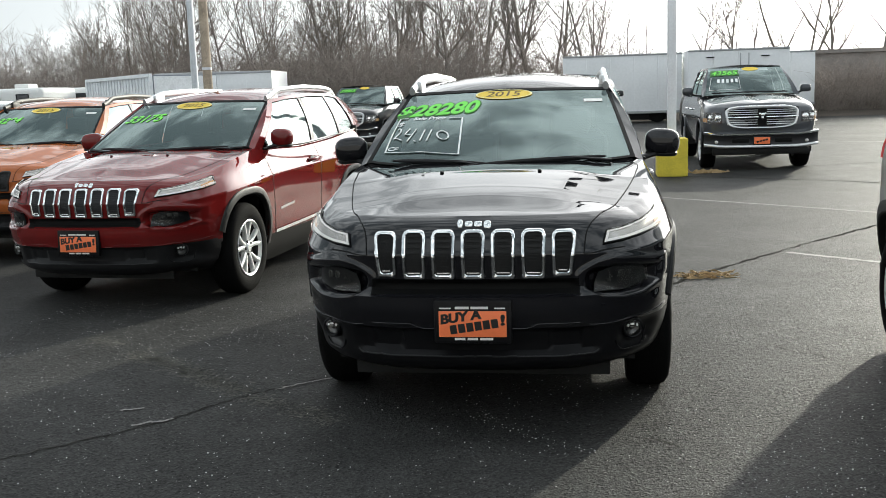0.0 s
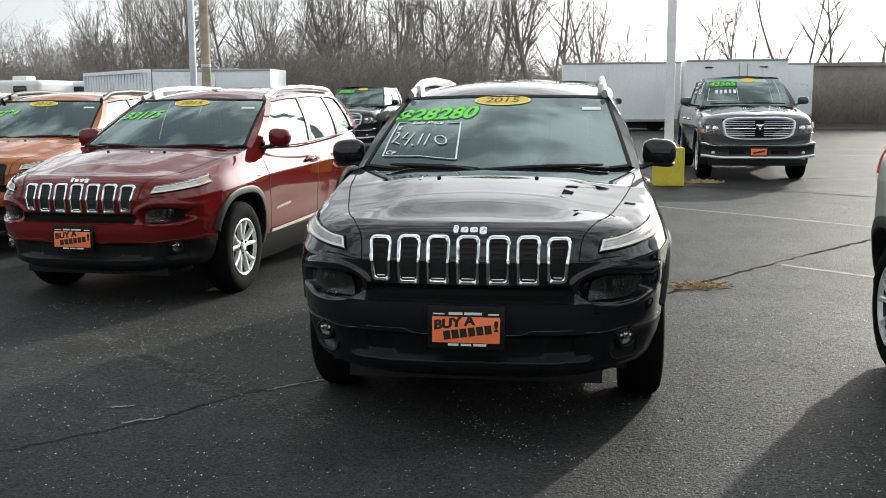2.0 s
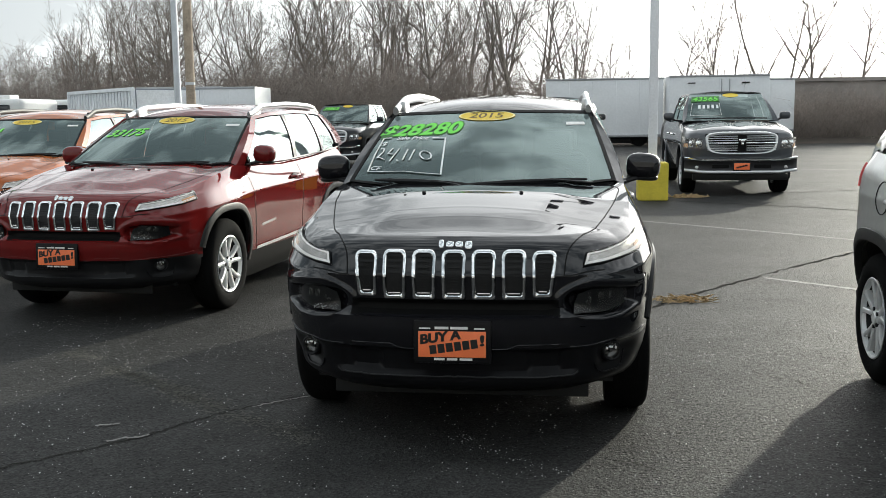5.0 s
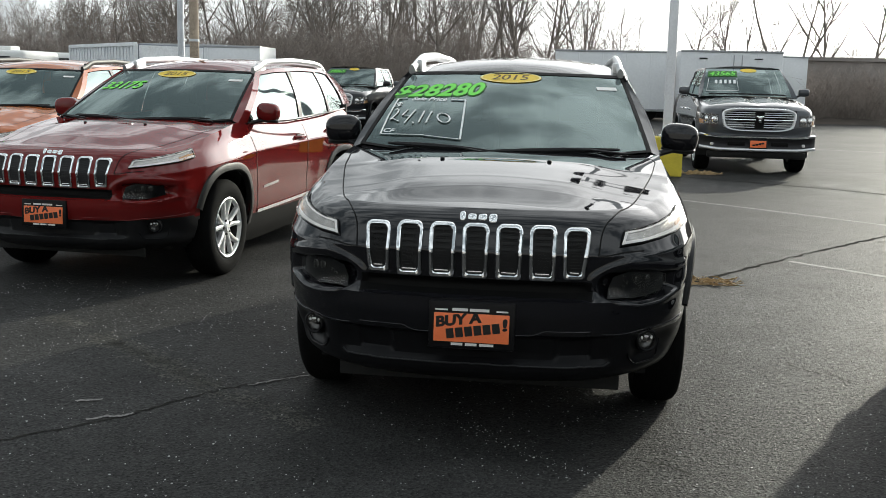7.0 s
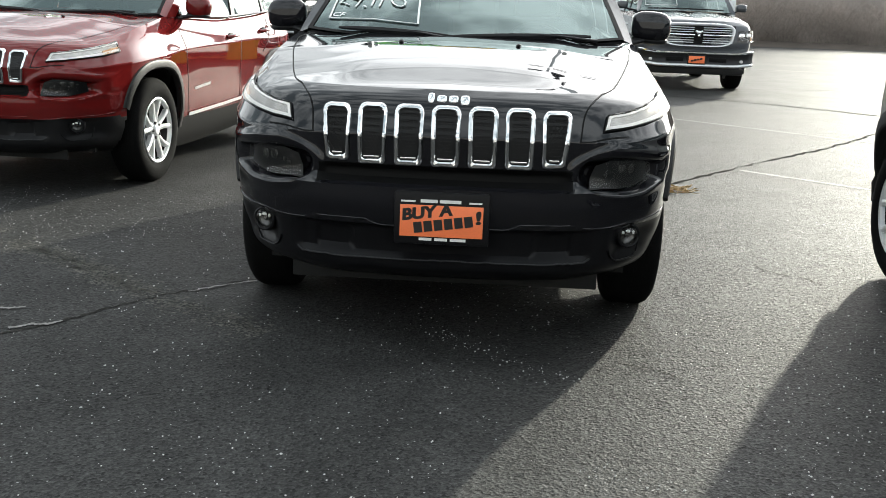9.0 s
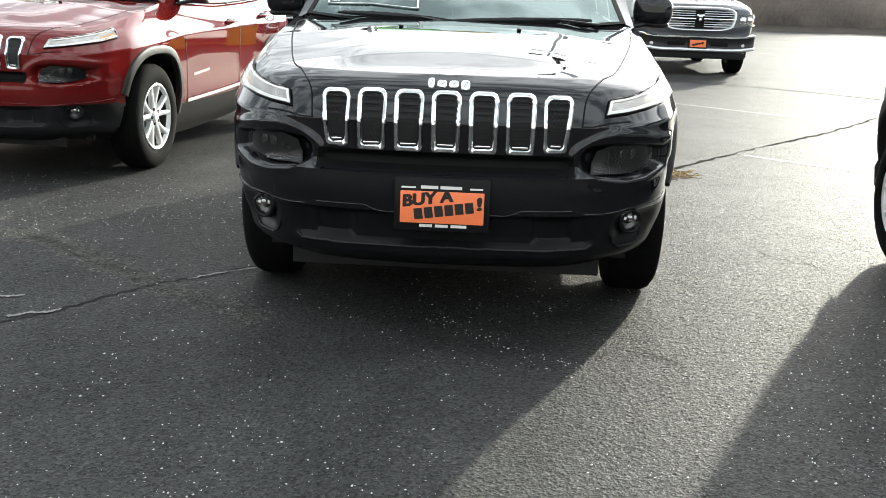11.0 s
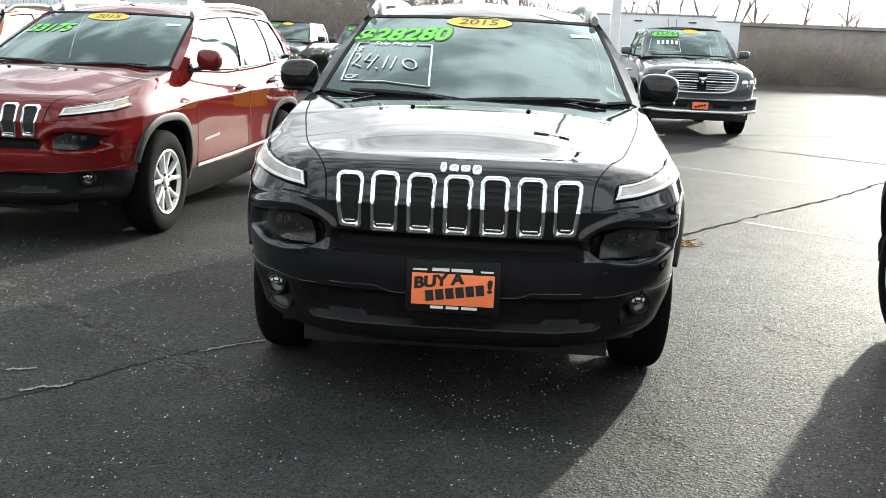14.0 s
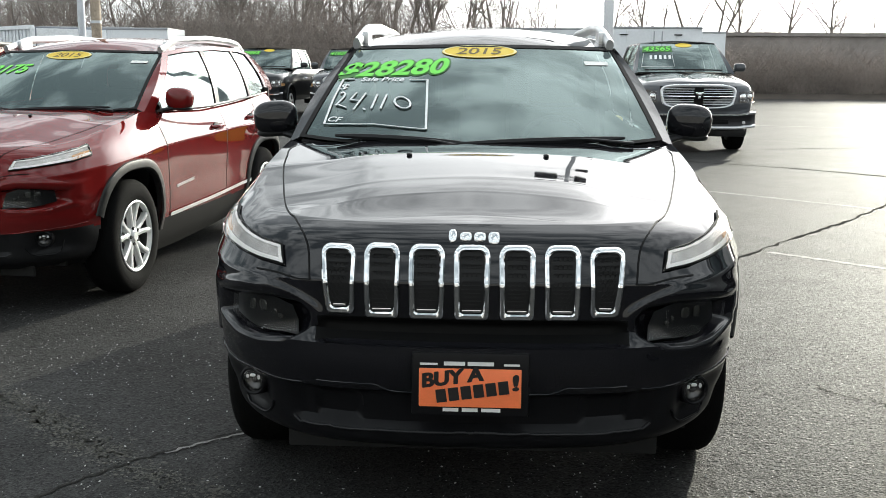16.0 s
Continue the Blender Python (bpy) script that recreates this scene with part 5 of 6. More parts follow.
    for s in (1, -1):
        for b0, b1, t0, t1 in ((1.66, 2.86, 2.46, 2.90), (2.94, 3.78, 2.98, 3.80)):
            p = side(b0, b1, t0, t1, 6, 5, 0.0, 0.93, -0.01)
            part("side_window", grid_bm([p if s > 0 else flip(p)]), M_SIDEGLASS, car).visible_shadow = False
        p = side(2.86, 2.94, 2.90, 2.98, 2, 5, 0.0, 0.93, 0.0)
        part("pillar", grid_bm([p if s > 0 else flip(p)]), M_PLASTIC, car)
        for wy in TRUCK_WHEEL:
            loops = [[Vector((s * (1.0 + out), wy + arch_shape(a, 0.47 + gr, 0.50 + gr, 2.4)[0], 0.42 + arch_shape(a, 0.47 + gr, 0.50 + gr, 2.4)[1])) for a in np.linspace(0.05, math.pi - 0.05, 24)] for gr, out in ((0.03, 0.0), (0.02, 0.016), (-0.01, 0.014), (-0.012, -0.02))]
            part("wheel_arch", grid_bm([loops]), body_mat, car)
            bm = bmesh.new()
            add_grid(bm, [[Vector((s * x, wy + arch_shape(a, 0.465, 0.495, 2.4)[0], 0.42 + arch_shape(a, 0.465, 0.495, 2.4)[1])) for a in np.linspace(-0.2, math.pi + 0.2, 20)] for x in (0.98, 0.6)])
            part("wheel_well", bm, M_MATTE, car)
            build_wheel(car, s, wy, 0.41, 0.41, 0.27, 0.985, 0.27, 5, 1)
        for y in (2.70, 3.62):
            bm = bmesh.new()
            tube(bm, [(s * 0.985, y - 0.10, 1.09), (s * 1.022, y - 0.07, 1.09), (s * 1.022, y + 0.07, 1.095), (s * 0.985, y + 0.10, 1.095)], 0.017, 8)
            part("door_handle", bm, M_CHROME, car)
        mr = new("wing_mirror")
        mr.parent = car
        bm = bmesh.new()
        ellipsoid(bm, (0.21, 0.13, 0.15), (s * 1.13, 2.02, 1.455), 3.4, 20)
        part("cap", bm, body_mat, mr)
        bm = bmesh.new()
        tube(bm, [(s * 0.88, 2.0, 1.36), (s * 1.0, 2.02, 1.375), (s * 1.06, 2.02, 1.40)], 0.035, 8, 0.6)
        part("mirror_foot", bm, M_PLASTIC, mr)
        # lamps
        hl = new("headlight")
        hl.parent = car
        skin = Skin([g, flip(g)], (0, 2.5, 0.9))
        lo = [(s * 0.69, 0.05, 0.865), (s * 0.87, 0.12, 0.865), (s * 0.975, 0.34, 0.885)]
        hi = [(s * 0.69, 0.07, 1.040), (s * 0.87, 0.14, 1.055), (s * 0.972, 0.36, 1.050)]
        bm = bmesh.new()
        skin.patch(bm, lo, hi, 12, 6, 0.008)
        part("lamp_bowl", bm, M_LAMPBOWL, hl, "grey lamp housing")
        for x, z, y, w in ((0.755, 0.955, 0.07, 0.115), (0.872, 0.958, 0.13, 0.095)):
            bm = bmesh.new()
            q, nn = skin.snap((s * x, y, z), 0.014)
            ellipsoid(bm, (w, 0.05, 0.125), q, 2.6, 16)
            part("reflector", bm, M_CHROME, hl, "bright lamp reflector")
        bm = bmesh.new()
        skin.patch(bm, [(s * 0.925, 0.19, 0.885), (s * 0.972, 0.33, 0.895)], [(s * 0.925, 0.20, 0.955), (s * 0.972, 0.34, 0.955)], 6, 4, 0.018)
        part("indicator", bm, M_AMBER, hl, "amber lens")
        bm = bmesh.new()
        skin.patch(bm, lo, hi, 12, 6, 0.046)
        part("lens", bm, M_LENS, hl).visible_shadow = False
        fg = new("fog_lamp")
        fg.parent = car
        bm = bmesh.new()
        ellipsoid(bm, (0.17, 0.05, 0.135), (s * 0.775, 0.055, 0.520), 3.0, 16)
        part("fog_ring", bm, M_LAMPDK, fg)
        bm = bmesh.new()
        ellipsoid(bm, (0.095, 0.05, 0.095), (s * 0.775, 0.038, 0.520), 2.2, 16)
        part("lens", bm, M_BOWL, fg)
    # grille: chrome surround, a wide upright and a cross bar, four sets of slats
    gr = new("grille")
    gr.parent = car
    gr.location = (0, -0.05, 0)
    ZG, HG, WG = 0.968, 0.205, 0.665
    bow_g = lambda x: 0.075 * (x / 0.68) ** 2
    lp = []
    for k in range(64):
        a = 2 * math.pi * k / 64
        px, pz = arch_shape(a, 1.0, 1.0, 4.2)
        # drawn in towards the foot
        lp.append((px * (1 - 0.05 * (1 - pz)), pz))
    bm = bmesh.new()
    rows = []
    for inset, out in ((0.0, -0.01), (0.004, 0.030), (0.018, 0.046), (0.040, 0.044), (0.052, 0.028), (0.056, -0.02)):
        ring = [Vector((px * (WG - inset), bow_g(px * WG) - out + 0.02 + 0.16 * max(0.0, pz) * HG, ZG + pz * (HG - inset * (0.5 if pz < 0 else 1.0)))) for px, pz in lp]
        rows.append(ring + [ring[0]])
    add_grid(bm, rows)
    part("surround", bm, M_BRIGHT, gr, "wide chrome surround")
    bm = bmesh.new()
    add_grid(bm, [[(x, bow_g(x) + 0.045, ZG + z) for x in np.linspace(-0.64, 0.64, 17)] for z in (-0.165, 0.0, 0.165)])
    part("backing", bm, M_SEAM, gr)
    bm = bmesh.new()
    add_grid(bm, [[(x * w, bow_g(x) + y, ZG + z) for x in (-1, -0.8, 0.8, 1)] for z, w, y in ((-0.172, 0.062, 0.03), (-0.165, 0.066, -0.012), (-0.03, 0.074, -0.03), (0.05, 0.088, -0.034), (0.165, 0.10, 0.0), (0.172, 0.10, 0.04))])
    part("cross_bar", bm, M_GREY, gr)
    for sx in (-1, 1):
        bm = bmesh.new()
        tube(bm, [(sx * x, bow_g(x) + 0.002, ZG - 0.004) for x in np.linspace(0.07, 0.625, 12)], 0.020, 8, 0.9)
        part("cross_bar", bm, M_CHROME, gr)
        for z in (-0.130, -0.092, -0.052, 0.048, 0.086, 0.122):
            reach = 0.615 if abs(z) < 0.1 else 0.60
            bm = bmesh.new()
            tube(bm, [(sx * x, bow_g(x) + 0.018, ZG + z) for x in np.linspace(0.08, reach, 10)], 0.009, 6, 0.8)
            part("slat", bm, M_BRIGHT, gr)
    bm = bmesh.new()
    for size, at in (((0.075, 0.03, 0.075), (0, -0.040, ZG + 0.035)), ((0.045, 0.03, 0.06), (0, -0.040, ZG - 0.015)), ((0.045, 0.025, 0.045), (-0.045, -0.036, ZG + 0.055)), ((0.045, 0.025, 0.045), (0.045, -0.036, ZG + 0.055))):
        ellipsoid(bm, size, at, 2.3, 14)
    part("badge", bm, M_CHROME, gr, "plain chrome badge")
    # bumper: a bright step under the grille, a hollowed grey face, a bright chin
    bp = new("front_bumper")
    bp.parent = car
    xs = np.linspace(-1.0, 1.0, 41)
    bow = lambda x: 0.11 * abs(x) ** 3 + 0.9 * max(0.0, abs(x) - 0.93)
    rise = lambda x: 0.030 * float(smooth(0.62, 0.98, abs(x)))
    for nm, prof, mt, lb in (
        ("upper_bar", [(0.03, 0.690), (-0.045, 0.686), (-0.066, 0.672), (-0.066, 0.655), (-0.05, 0.640)], M_CHROME, "polished chrome bar"),
        ("bumper_face", [(-0.05, 0.641), (-0.038, 0.610), (-0.030, 0.540), (-0.034, 0.500), (-0.046, 0.470)], M_RIMDARK, "dark hollow between the bright bars"),
        ("lower_bar", [(-0.046, 0.471), (-0.068, 0.460), (-0.074, 0.440), (-0.060, 0.420), (0.02, 0.405)], M_BRIGHT, "polished chrome bar"),
    ):
        part(nm, grid_bm([[[(x, bow(x) + p, z + rise(x)) for x in xs] for p, z in prof]]), mt, bp, lb)
    for sx in (-1, 1):
        bm = bmesh.new()
        box(bm, (0.30, 0.03, 0.075), (sx * 0.37, -0.022, 0.545), None, 0.012)
        part("intake", bm, M_SEAM, bp)
    bm = bmesh.new()
    box(bm, (1.7, 0.05, 0.12), (0, 0.14, 0.345), None, 0.02)
    part("air_dam", bm, M_PLASTIC, bp)
    pl = new("front_plate")
    pl.parent = car
    pl.matrix_local = pose(0, -0.062, 0.545)
    bm = bmesh.new()
    box(bm, (0.315, 0.03, 0.165), (0, 0.01, 0), None, 0.006)
    part("plate_frame", bm, M_PLASTIC, pl)
    bm = bmesh.new()
    box(bm, (0.275, 0.008, 0.120), (0, -0.008, 0), None, 0.002)
    part("plate_panel", bm, M_PLATE, pl, "orange dealer plate")
    for k in range(4):
        bm = bmesh.new()
        box(bm, (0.045, 0.003, 0.03), (-0.075 + 0.05 * k, -0.0135, -0.02 + 0.012 * k), Euler((0, radians(-8), 0)).to_matrix(), 0.006, 1)
        part("name_bar", bm, M_INK, pl, smooth=False)

    def on_screen(bm, out):
        for v in bm.verts:
            v.co = Vector(truck_glass(v.co.x, v.co.y)) + Vector((0, -0.6, 0.75)) * (out + v.co.z)
        return bm

    if price:
        bm = bmesh.new()
        box(bm, (0.74, 0.22, 0.0005), (-0.57, 0.76, 0))
        bmesh.ops.subdivide_edges(bm, edges=bm.edges, cuts=8, use_grid_fill=True)
        part("price_backing", on_screen(bm, 0.006), M_GREENDK, screen, smooth=False)
        bm = text_bm(price, 0.66, 0.17, 0.2, 0.0, 0.02)
        bmesh.ops.transform(bm, matrix=pose(-0.57, 0.76, 0), verts=bm.verts)
        part("price_numeral", on_screen(bm, 0.012), M_GREEN, screen, "bright green price numerals", smooth=False)
        bm = bmesh.new()
        add_grid(bm, [[Vector((0.12 + r * 0.22 * math.cos(a), 0.90 + r * 0.08 * math.sin(a), 0)) for a in np.linspace(0, 2 * math.pi, 25)] for r in (1.0, 0.5, 0.02)])
        part("year_sticker", on_screen(bm, 0.006), M_YELLOW, screen, "oval yellow sticker")
    if note:
        for k in range(5):
            bm = bmesh.new()
            box(bm, (0.06, 0.13, 0.0005), (-0.72 + 0.11 * k, 0.46, 0))
            part("marker_bar", on_screen(bm, 0.006), M_CHALK, screen, smooth=False)
        bm = bmesh.new()
        tube(bm, [truck_glass(u, v) + np.array((0, -0.006, 0.008)) for u, v in ((-0.9, 0.58), (-0.92, 0.15), (-0.2, 0.15), (-0.22, 0.56))], 0.006, 5)
        part("marker_line", bm, M_CHALK, screen)
    bm = bmesh.new()
    tube(bm, [truck_glass(u, 0.03) + np.array((0, -0.03, 0.02)) for u in np.linspace(-0.85, 0.1, 8)], 0.014, 6)
    tube(bm, [truck_glass(u, 0.03) + np.array((0, -0.03, 0.02)) for u in np.linspace(-0.05, 0.85, 8)], 0.014, 6)
    part("wiper", bm, M_PLASTIC, car)
    return car


build_truck("dark graphite pickup truck with a chrome grille and bumper", pose(3.54, 14.45, 0, 0, 0, -0.4), M_GREY, "43565", True)
build_truck("black pickup truck with a pale roof shine", pose(-6.6, 24.0, 0, 0, 0, -3.0), M_DARK, "39865")
build_truck("dark pickup truck standing alone in the middle of the lot", pose(0.04, 18.0, 0, 0, 0, 0.0), M_DARK)
build_truck("dark pickup truck with a green price on its screen", pose(-3.9, 24.2, 0, 0, 0, 2.0), M_GREY, "41820")

# ---- ground ----
bm = bmesh.new()
bmesh.ops.create_grid(bm, x_segments=1, y_segments=1, size=2500)
tagged(part("ground", bm, M_ASPHALT, None, smooth=False), "worn dark asphalt of a car lot", "ground", kind="structure")
M_CRACK = mat("crack_filler", (0.040, 0.039, 0.036), rough=1.0, var=0.4, scale=20, spec=0.0)
M_CRACKL = mat("bleached_crack_edge", (0.20, 0.195, 0.185), rough=0.9, var=0.4, scale=15)
M_STRAW = mat("dry_straw", (0.47, 0.34, 0.19), rough=0.85, var=0.3, scale=20)


def ground_strip(name, label, pts, width, mtl, seed=0, wob=0.03, z=0.004, per=14, thin=0.0):
    """A ragged line lying on the ground."""
    rng = random.Random(seed)
    ts = np.r_[0, np.cumsum(np.linalg.norm(np.diff(np.array(pts, float), axis=0), axis=1))]
    q = hermite(ts, pts, np.linspace(0, ts[-1], per * (len(pts) - 1) + 1))
    rows = [[], []]
    for i, p in enumerate(q):
        d = q[min(i + 1, len(q) - 1)] - q[max(i - 1, 0)]
        s = np.array((-d[1], d[0])) / (np.linalg.norm(d) + 1e-9)
        o = rng.uniform(-wob, wob)
        w = width * (1 - thin * rng.random()) / 2
        rows[0].append((*(p + s * (o + w)), z))
        rows[1].append((*(p + s * (o - w)), z))
    return tagged(part(name, grid_bm([rows]), mtl, None, smooth=False), label, "road marking" if "line" in name else "crack", kind="structure")


ground_strip("crack_1", "dark filled crack across the asphalt", [(-3.4, -1.6), (-2.5, -0.85), (-1.95, -0.25), (-1.55, 0.18), (-1.26, 0.62), (-0.92, 0.97), (-0.3, 1.5)], 0.020, M_CRACK, 3, 0.016, 0.003, 20, 0.9)
ground_strip("crack_9", "dark ragged crack running out across the lot", [(-0.3, 1.5), (0.5, 2.6), (1.2, 3.75), (1.99, 4.90), (2.57, 5.69), (3.48, 6.87), (4.45, 8.30), (6.5, 11.1)], 0.046, M_CRACK, 4, 0.020, 0.003, 14, 0.85)
ground_strip("crack_2", "tarred seam across the far lot", [(1.6, 13.8), (3.24, 12.82), (4.05, 12.3), (4.85, 11.65), (5.4, 11.0), (8.0, 8.7)], 0.06, M_CRACK, 5, 0.02, 0.004, 10, 0.4)
ground_strip("crack_3", "bleached edge of a crack", [(-1.66, 0.11), (-1.60, 0.165), (-1.53, 0.19), (-1.50, 0.23)], 0.028, M_CRACKL, 7, 0.008, 0.006, 8, 0.7)
ground_strip("crack_4", "bleached edge of a crack", [(-1.83, 0.34), (-1.77, 0.36), (-1.72, 0.38)], 0.03, M_CRACKL, 8, 0.006, 0.006, 8, 0.7)
ground_strip("crack_5", "bleached edge of a crack", [(-1.15, 0.72), (-1.02, 0.85), (-0.90, 0.95)], 0.02, M_CRACKL, 9, 0.008, 0.006, 8, 0.7)
ground_strip("crack_6", "short crack in the asphalt", [(0.70, 0.07), (0.77, 0.06), (0.84, 0.0), (0.88, -0.04)], 0.012, M_CRACK, 10, 0.006, 0.004, 8, 0.6)
ground_strip("crack_7", "short crack in the asphalt", [(1.55, 1.72), (1.62, 1.58), (1.75, 1.50), (1.80, 1.38)], 0.012, M_CRACK, 11, 0.01, 0.004, 8, 0.6)
ground_strip("crack_8", "dark seam in the far lot", [(3.4, 14.7), (4.6, 15.25), (5.95, 15.85), (7.2, 16.1), (12, 17.4)], 0.05, M_CRACK, 12, 0.03, 0.004, 8, 0.4)
ground_strip("line_1", "faded white parking line", [(1.2, 10.35), (1.72, 9.88), (2.65, 9.08), (3.74, 8.06), (6.0, 5.95)], 0.09, M_TREAD, 13, 0.008, 0.002, 20, 0.4)
ground_strip("line_2", "faded white parking line", [(2.26, 5.13), (2.40, 5.005), (2.68, 4.76), (3.07, 4.42), (4.2, 3.45)], 0.08, M_TREAD, 14, 0.008, 0.002, 20, 0.4)
ground_strip("line_3", "faded white parking line", [(4.6, 24.0), (9, 22.6), (16, 20.4)], 0.12, M_TREAD, 15, 0.008, 0.002, 20, 0.4)

# what is left of an old parking line: flecks of paint and sand
M_WORN = mat("worn_line_flecks", (0.115, 0.112, 0.100), rough=0.85, var=0.5, scale=12, spec=0.1)


def worn_line(name, label, a, b, width, count, seed):
    rng = random.Random(seed)
    vs, fs = [], []
    d = Vector((b[0] - a[0], b[1] - a[1], 0))
    s = Vector((-d.y, d.x, 0)).normalized()
    while len(fs) < count:
        p = Vector((a[0], a[1], 0.0015)) + d * rng.random() + s * rng.gauss(0, width / 2)
        if rng.random() > 0.5 + 1.3 * noise.noise(Vector((p.x * 3.5, p.y * 3.5, 2.0))):
            continue
        r, n0, a0 = 0.002 + 0.007 * rng.random() ** 2, len(vs), rng.uniform(0, 6.28)
        vs += [(p.x + r * rng.uniform(0.6, 1.5) * math.cos(a0 + k * 1.257), p.y + r * rng.uniform(0.6, 1.5) * math.sin(a0 + k * 1.257), 0.0015) for k in range(5)]
        fs.append(tuple(range(n0, n0 + 5)))
    me = bpy.data.meshes.new(name)
    me.from_pydata(vs, [], fs)
    me.materials.append(M_WORN)
    tagged(new(name, me), label, "road marking", kind="structure")


worn_line("line_4", "worn remains of a parking line on asphalt", (-2.75, 1.85), (-0.70, 0.20), 0.11, 4200, 91)

# dry straw tufts
def straw(at, spread, count, seed, tall=0.10):
    rng = random.Random(seed)
    vs, fs = [], []
    for _ in range(count):
        a, r = rng.uniform(0, 6.28), spread * rng.random() ** 0.7
        x, y = at[0] + 1.6 * r * math.cos(a), at[1] + r * math.sin(a)
        b, ln, up = rng.uniform(0, 6.28), rng.uniform(0.06, 0.18), rng.uniform(0.0, tall)
        dx, dy, w = ln * math.cos(b), ln * math.sin(b), 0.003
        n0 = len(vs)
        vs += [(x - w * math.sin(b), y + w * math.cos(b), 0.003), (x + w * math.sin(b), y - w * math.cos(b), 0.003), (x + dx * 0.6, y + dy * 0.6, up + 0.008), (x + dx, y + dy, up * 0.6 + 0.004)]
        fs += [(n0, n0 + 1, n0 + 2), (n0, n0 + 2, n0 + 3)]
    me = bpy.data.meshes.new("straw_tuft")
    me.from_pydata(vs, [], fs)
    me.materials.append(M_STRAW)
    tagged(new("straw_tuft", me), "dry straw caught in the asphalt", "dry grass", kind="stuff")


straw((1.40, 3.96), 0.15, 110, 1, 0.02)
straw((2.55, 14.2), 0.22, 150, 2, 0.06)

# loose stones and grit
M_GRIT = mat("pale_grit", (0.55, 0.545, 0.53), rough=0.7, var=0.4, scale=40)


def grit(label, spots, seed):
    rng = random.Random(seed)
    vs, fs = [], []
    for x, y in spots:
        r = 0.0016 + 0.0036 * rng.random() ** 3
        n0, a = len(vs), rng.uniform(0, 1.5)
        for dx, dy, dz in ((1, 0, 0.4), (0, 0.8, 0.4), (-1, 0, 0.4), (0, -0.8, 0.4), (0, 0, 1.1), (0, 0, -0.2)):
            vs.append((x + r * (dx * math.cos(a) - dy * math.sin(a)) * rng.uniform(0.7, 1.4), y + r * (dx * math.sin(a) + dy * math.cos(a)), r * dz + 0.001))
        for i in range(4):
            fs += [(n0 + i, n0 + (i + 1) % 4, n0 + 4), (n0 + (i + 1) % 4, n0 + i, n0 + 5)]
    me = bpy.data.meshes.new("grit")
    me.from_pydata(vs, [], fs)
    me.materials.append(M_GRIT)
    tagged(new("grit", me), label, "loose grit", kind="stuff")


rng = random.Random(77)
spread = []
TRAILS = (((-0.05, 0.41), (0.16, 0.16), 40, 0.035), ((0.16, 0.16), (0.50, -0.15), 60, 0.035), ((0.45, -0.80), (0.75, -0.90), 50, 0.03))
while len(spread) < 4600:
    x, y = rng.uniform(-3.5, 2.6), rng.uniform(-2.6, 3.0)
    if rng.random() < 0.35 + 1.1 * noise.noise(Vector((x * 0.9, y * 0.9, 4.0))) + 0.5 * noise.noise(Vector((x * 3, y * 3, 8.0))):
        spread.append((x, y))
for a, b, n, w in TRAILS:
    for _ in range(n):
        u = rng.random()
        spread.append((a[0] + (b[0] - a[0]) * u + rng.gauss(0, w), a[1] + (b[1] - a[1]) * u + rng.gauss(0, w)))
grit("pale loose grit scattered over the asphalt", spread, 78)

# ---- lamp pole with yellow base ----
M_POLEW = mat("white_pole_paint", (0.84, 0.85, 0.87), rough=0.45, var=0.08, scale=3)
M_YBASE = mat("yellow_concrete_paint", (0.62, 0.50, 0.05), rough=0.75, var=0.15, scale=5, bump=0.2, bscale=30)
M_GALV = mat("galvanised_steel", (0.60, 0.62, 0.65), rough=0.5, metal=0.3, var=0.12, scale=4)
M_WOOD = mat("weathered_pole_wood", (0.38, 0.31, 0.24), rough=0.9, var=0.35, scale=3, bump=0.4, bscale=20)
lp = thing("lamp_pole", "white steel lamp pole on a yellow concrete base", "lamp pole", pose(1.90, 13.75, 0))
bm = bmesh.new()
box(bm, (0.52, 0.52, 0.66), (0, 0, 0.33), None, 0.02)
part("base", bm, M_YBASE, lp, "yellow painted concrete base", smooth=False)
bm = bmesh.new()
box(bm, (0.15, 0.15, 6.55), (0, 0, 3.935), None, 0.02)
part("pole", bm, M_POLEW, lp)
bm = bmesh.new()
tube(bm, [(-0.35, 0, 7.20), (0, 0, 7.17), (0.35, 0, 7.20)], 0.03, 8)
part("cross_arm", bm, M_GALV, lp)
for sx in (-1, 1):
    bm = bmesh.new()
    box(bm, (0.56, 0.42, 0.15), (sx * 0.56, 0, 7.24), None, 0.03)
    part("lamp_head", bm, M_PLASTIC, lp, "dark flat lamp head")
bm = bmesh.new()
box(bm, (0.26, 0.26, 0.03), (0, 0, 0.675), None, 0.004)
part("foot_plate", bm, M_GALV, lp)
for name_p, lab, x, y, r0, r1, h, mt in (("utility_pole", "galvanised grey steel utility pole", -11.53, 25.3, 0.105, 0.09, 9.5, M_GALV), ("utility_pole", "weathered wooden utility pole", -11.47, 26.2, 0.15, 0.12, 10.5, M_WOOD)):
    po = thing(name_p, lab, "utility pole", pose(x, y, 0))
    bm = bmesh.new()
    cyl(bm, r0, r1, (0, 0, 0), (0, 0, h), 16)
    part("shaft", bm, mt, po)
    bm = bmesh.new()
    cyl(bm, r0 + 0.006, r0 + 0.005, (0, 0, 2.6), (0, 0, 2.68), 16)
    part("band", bm, M_GALV, po)

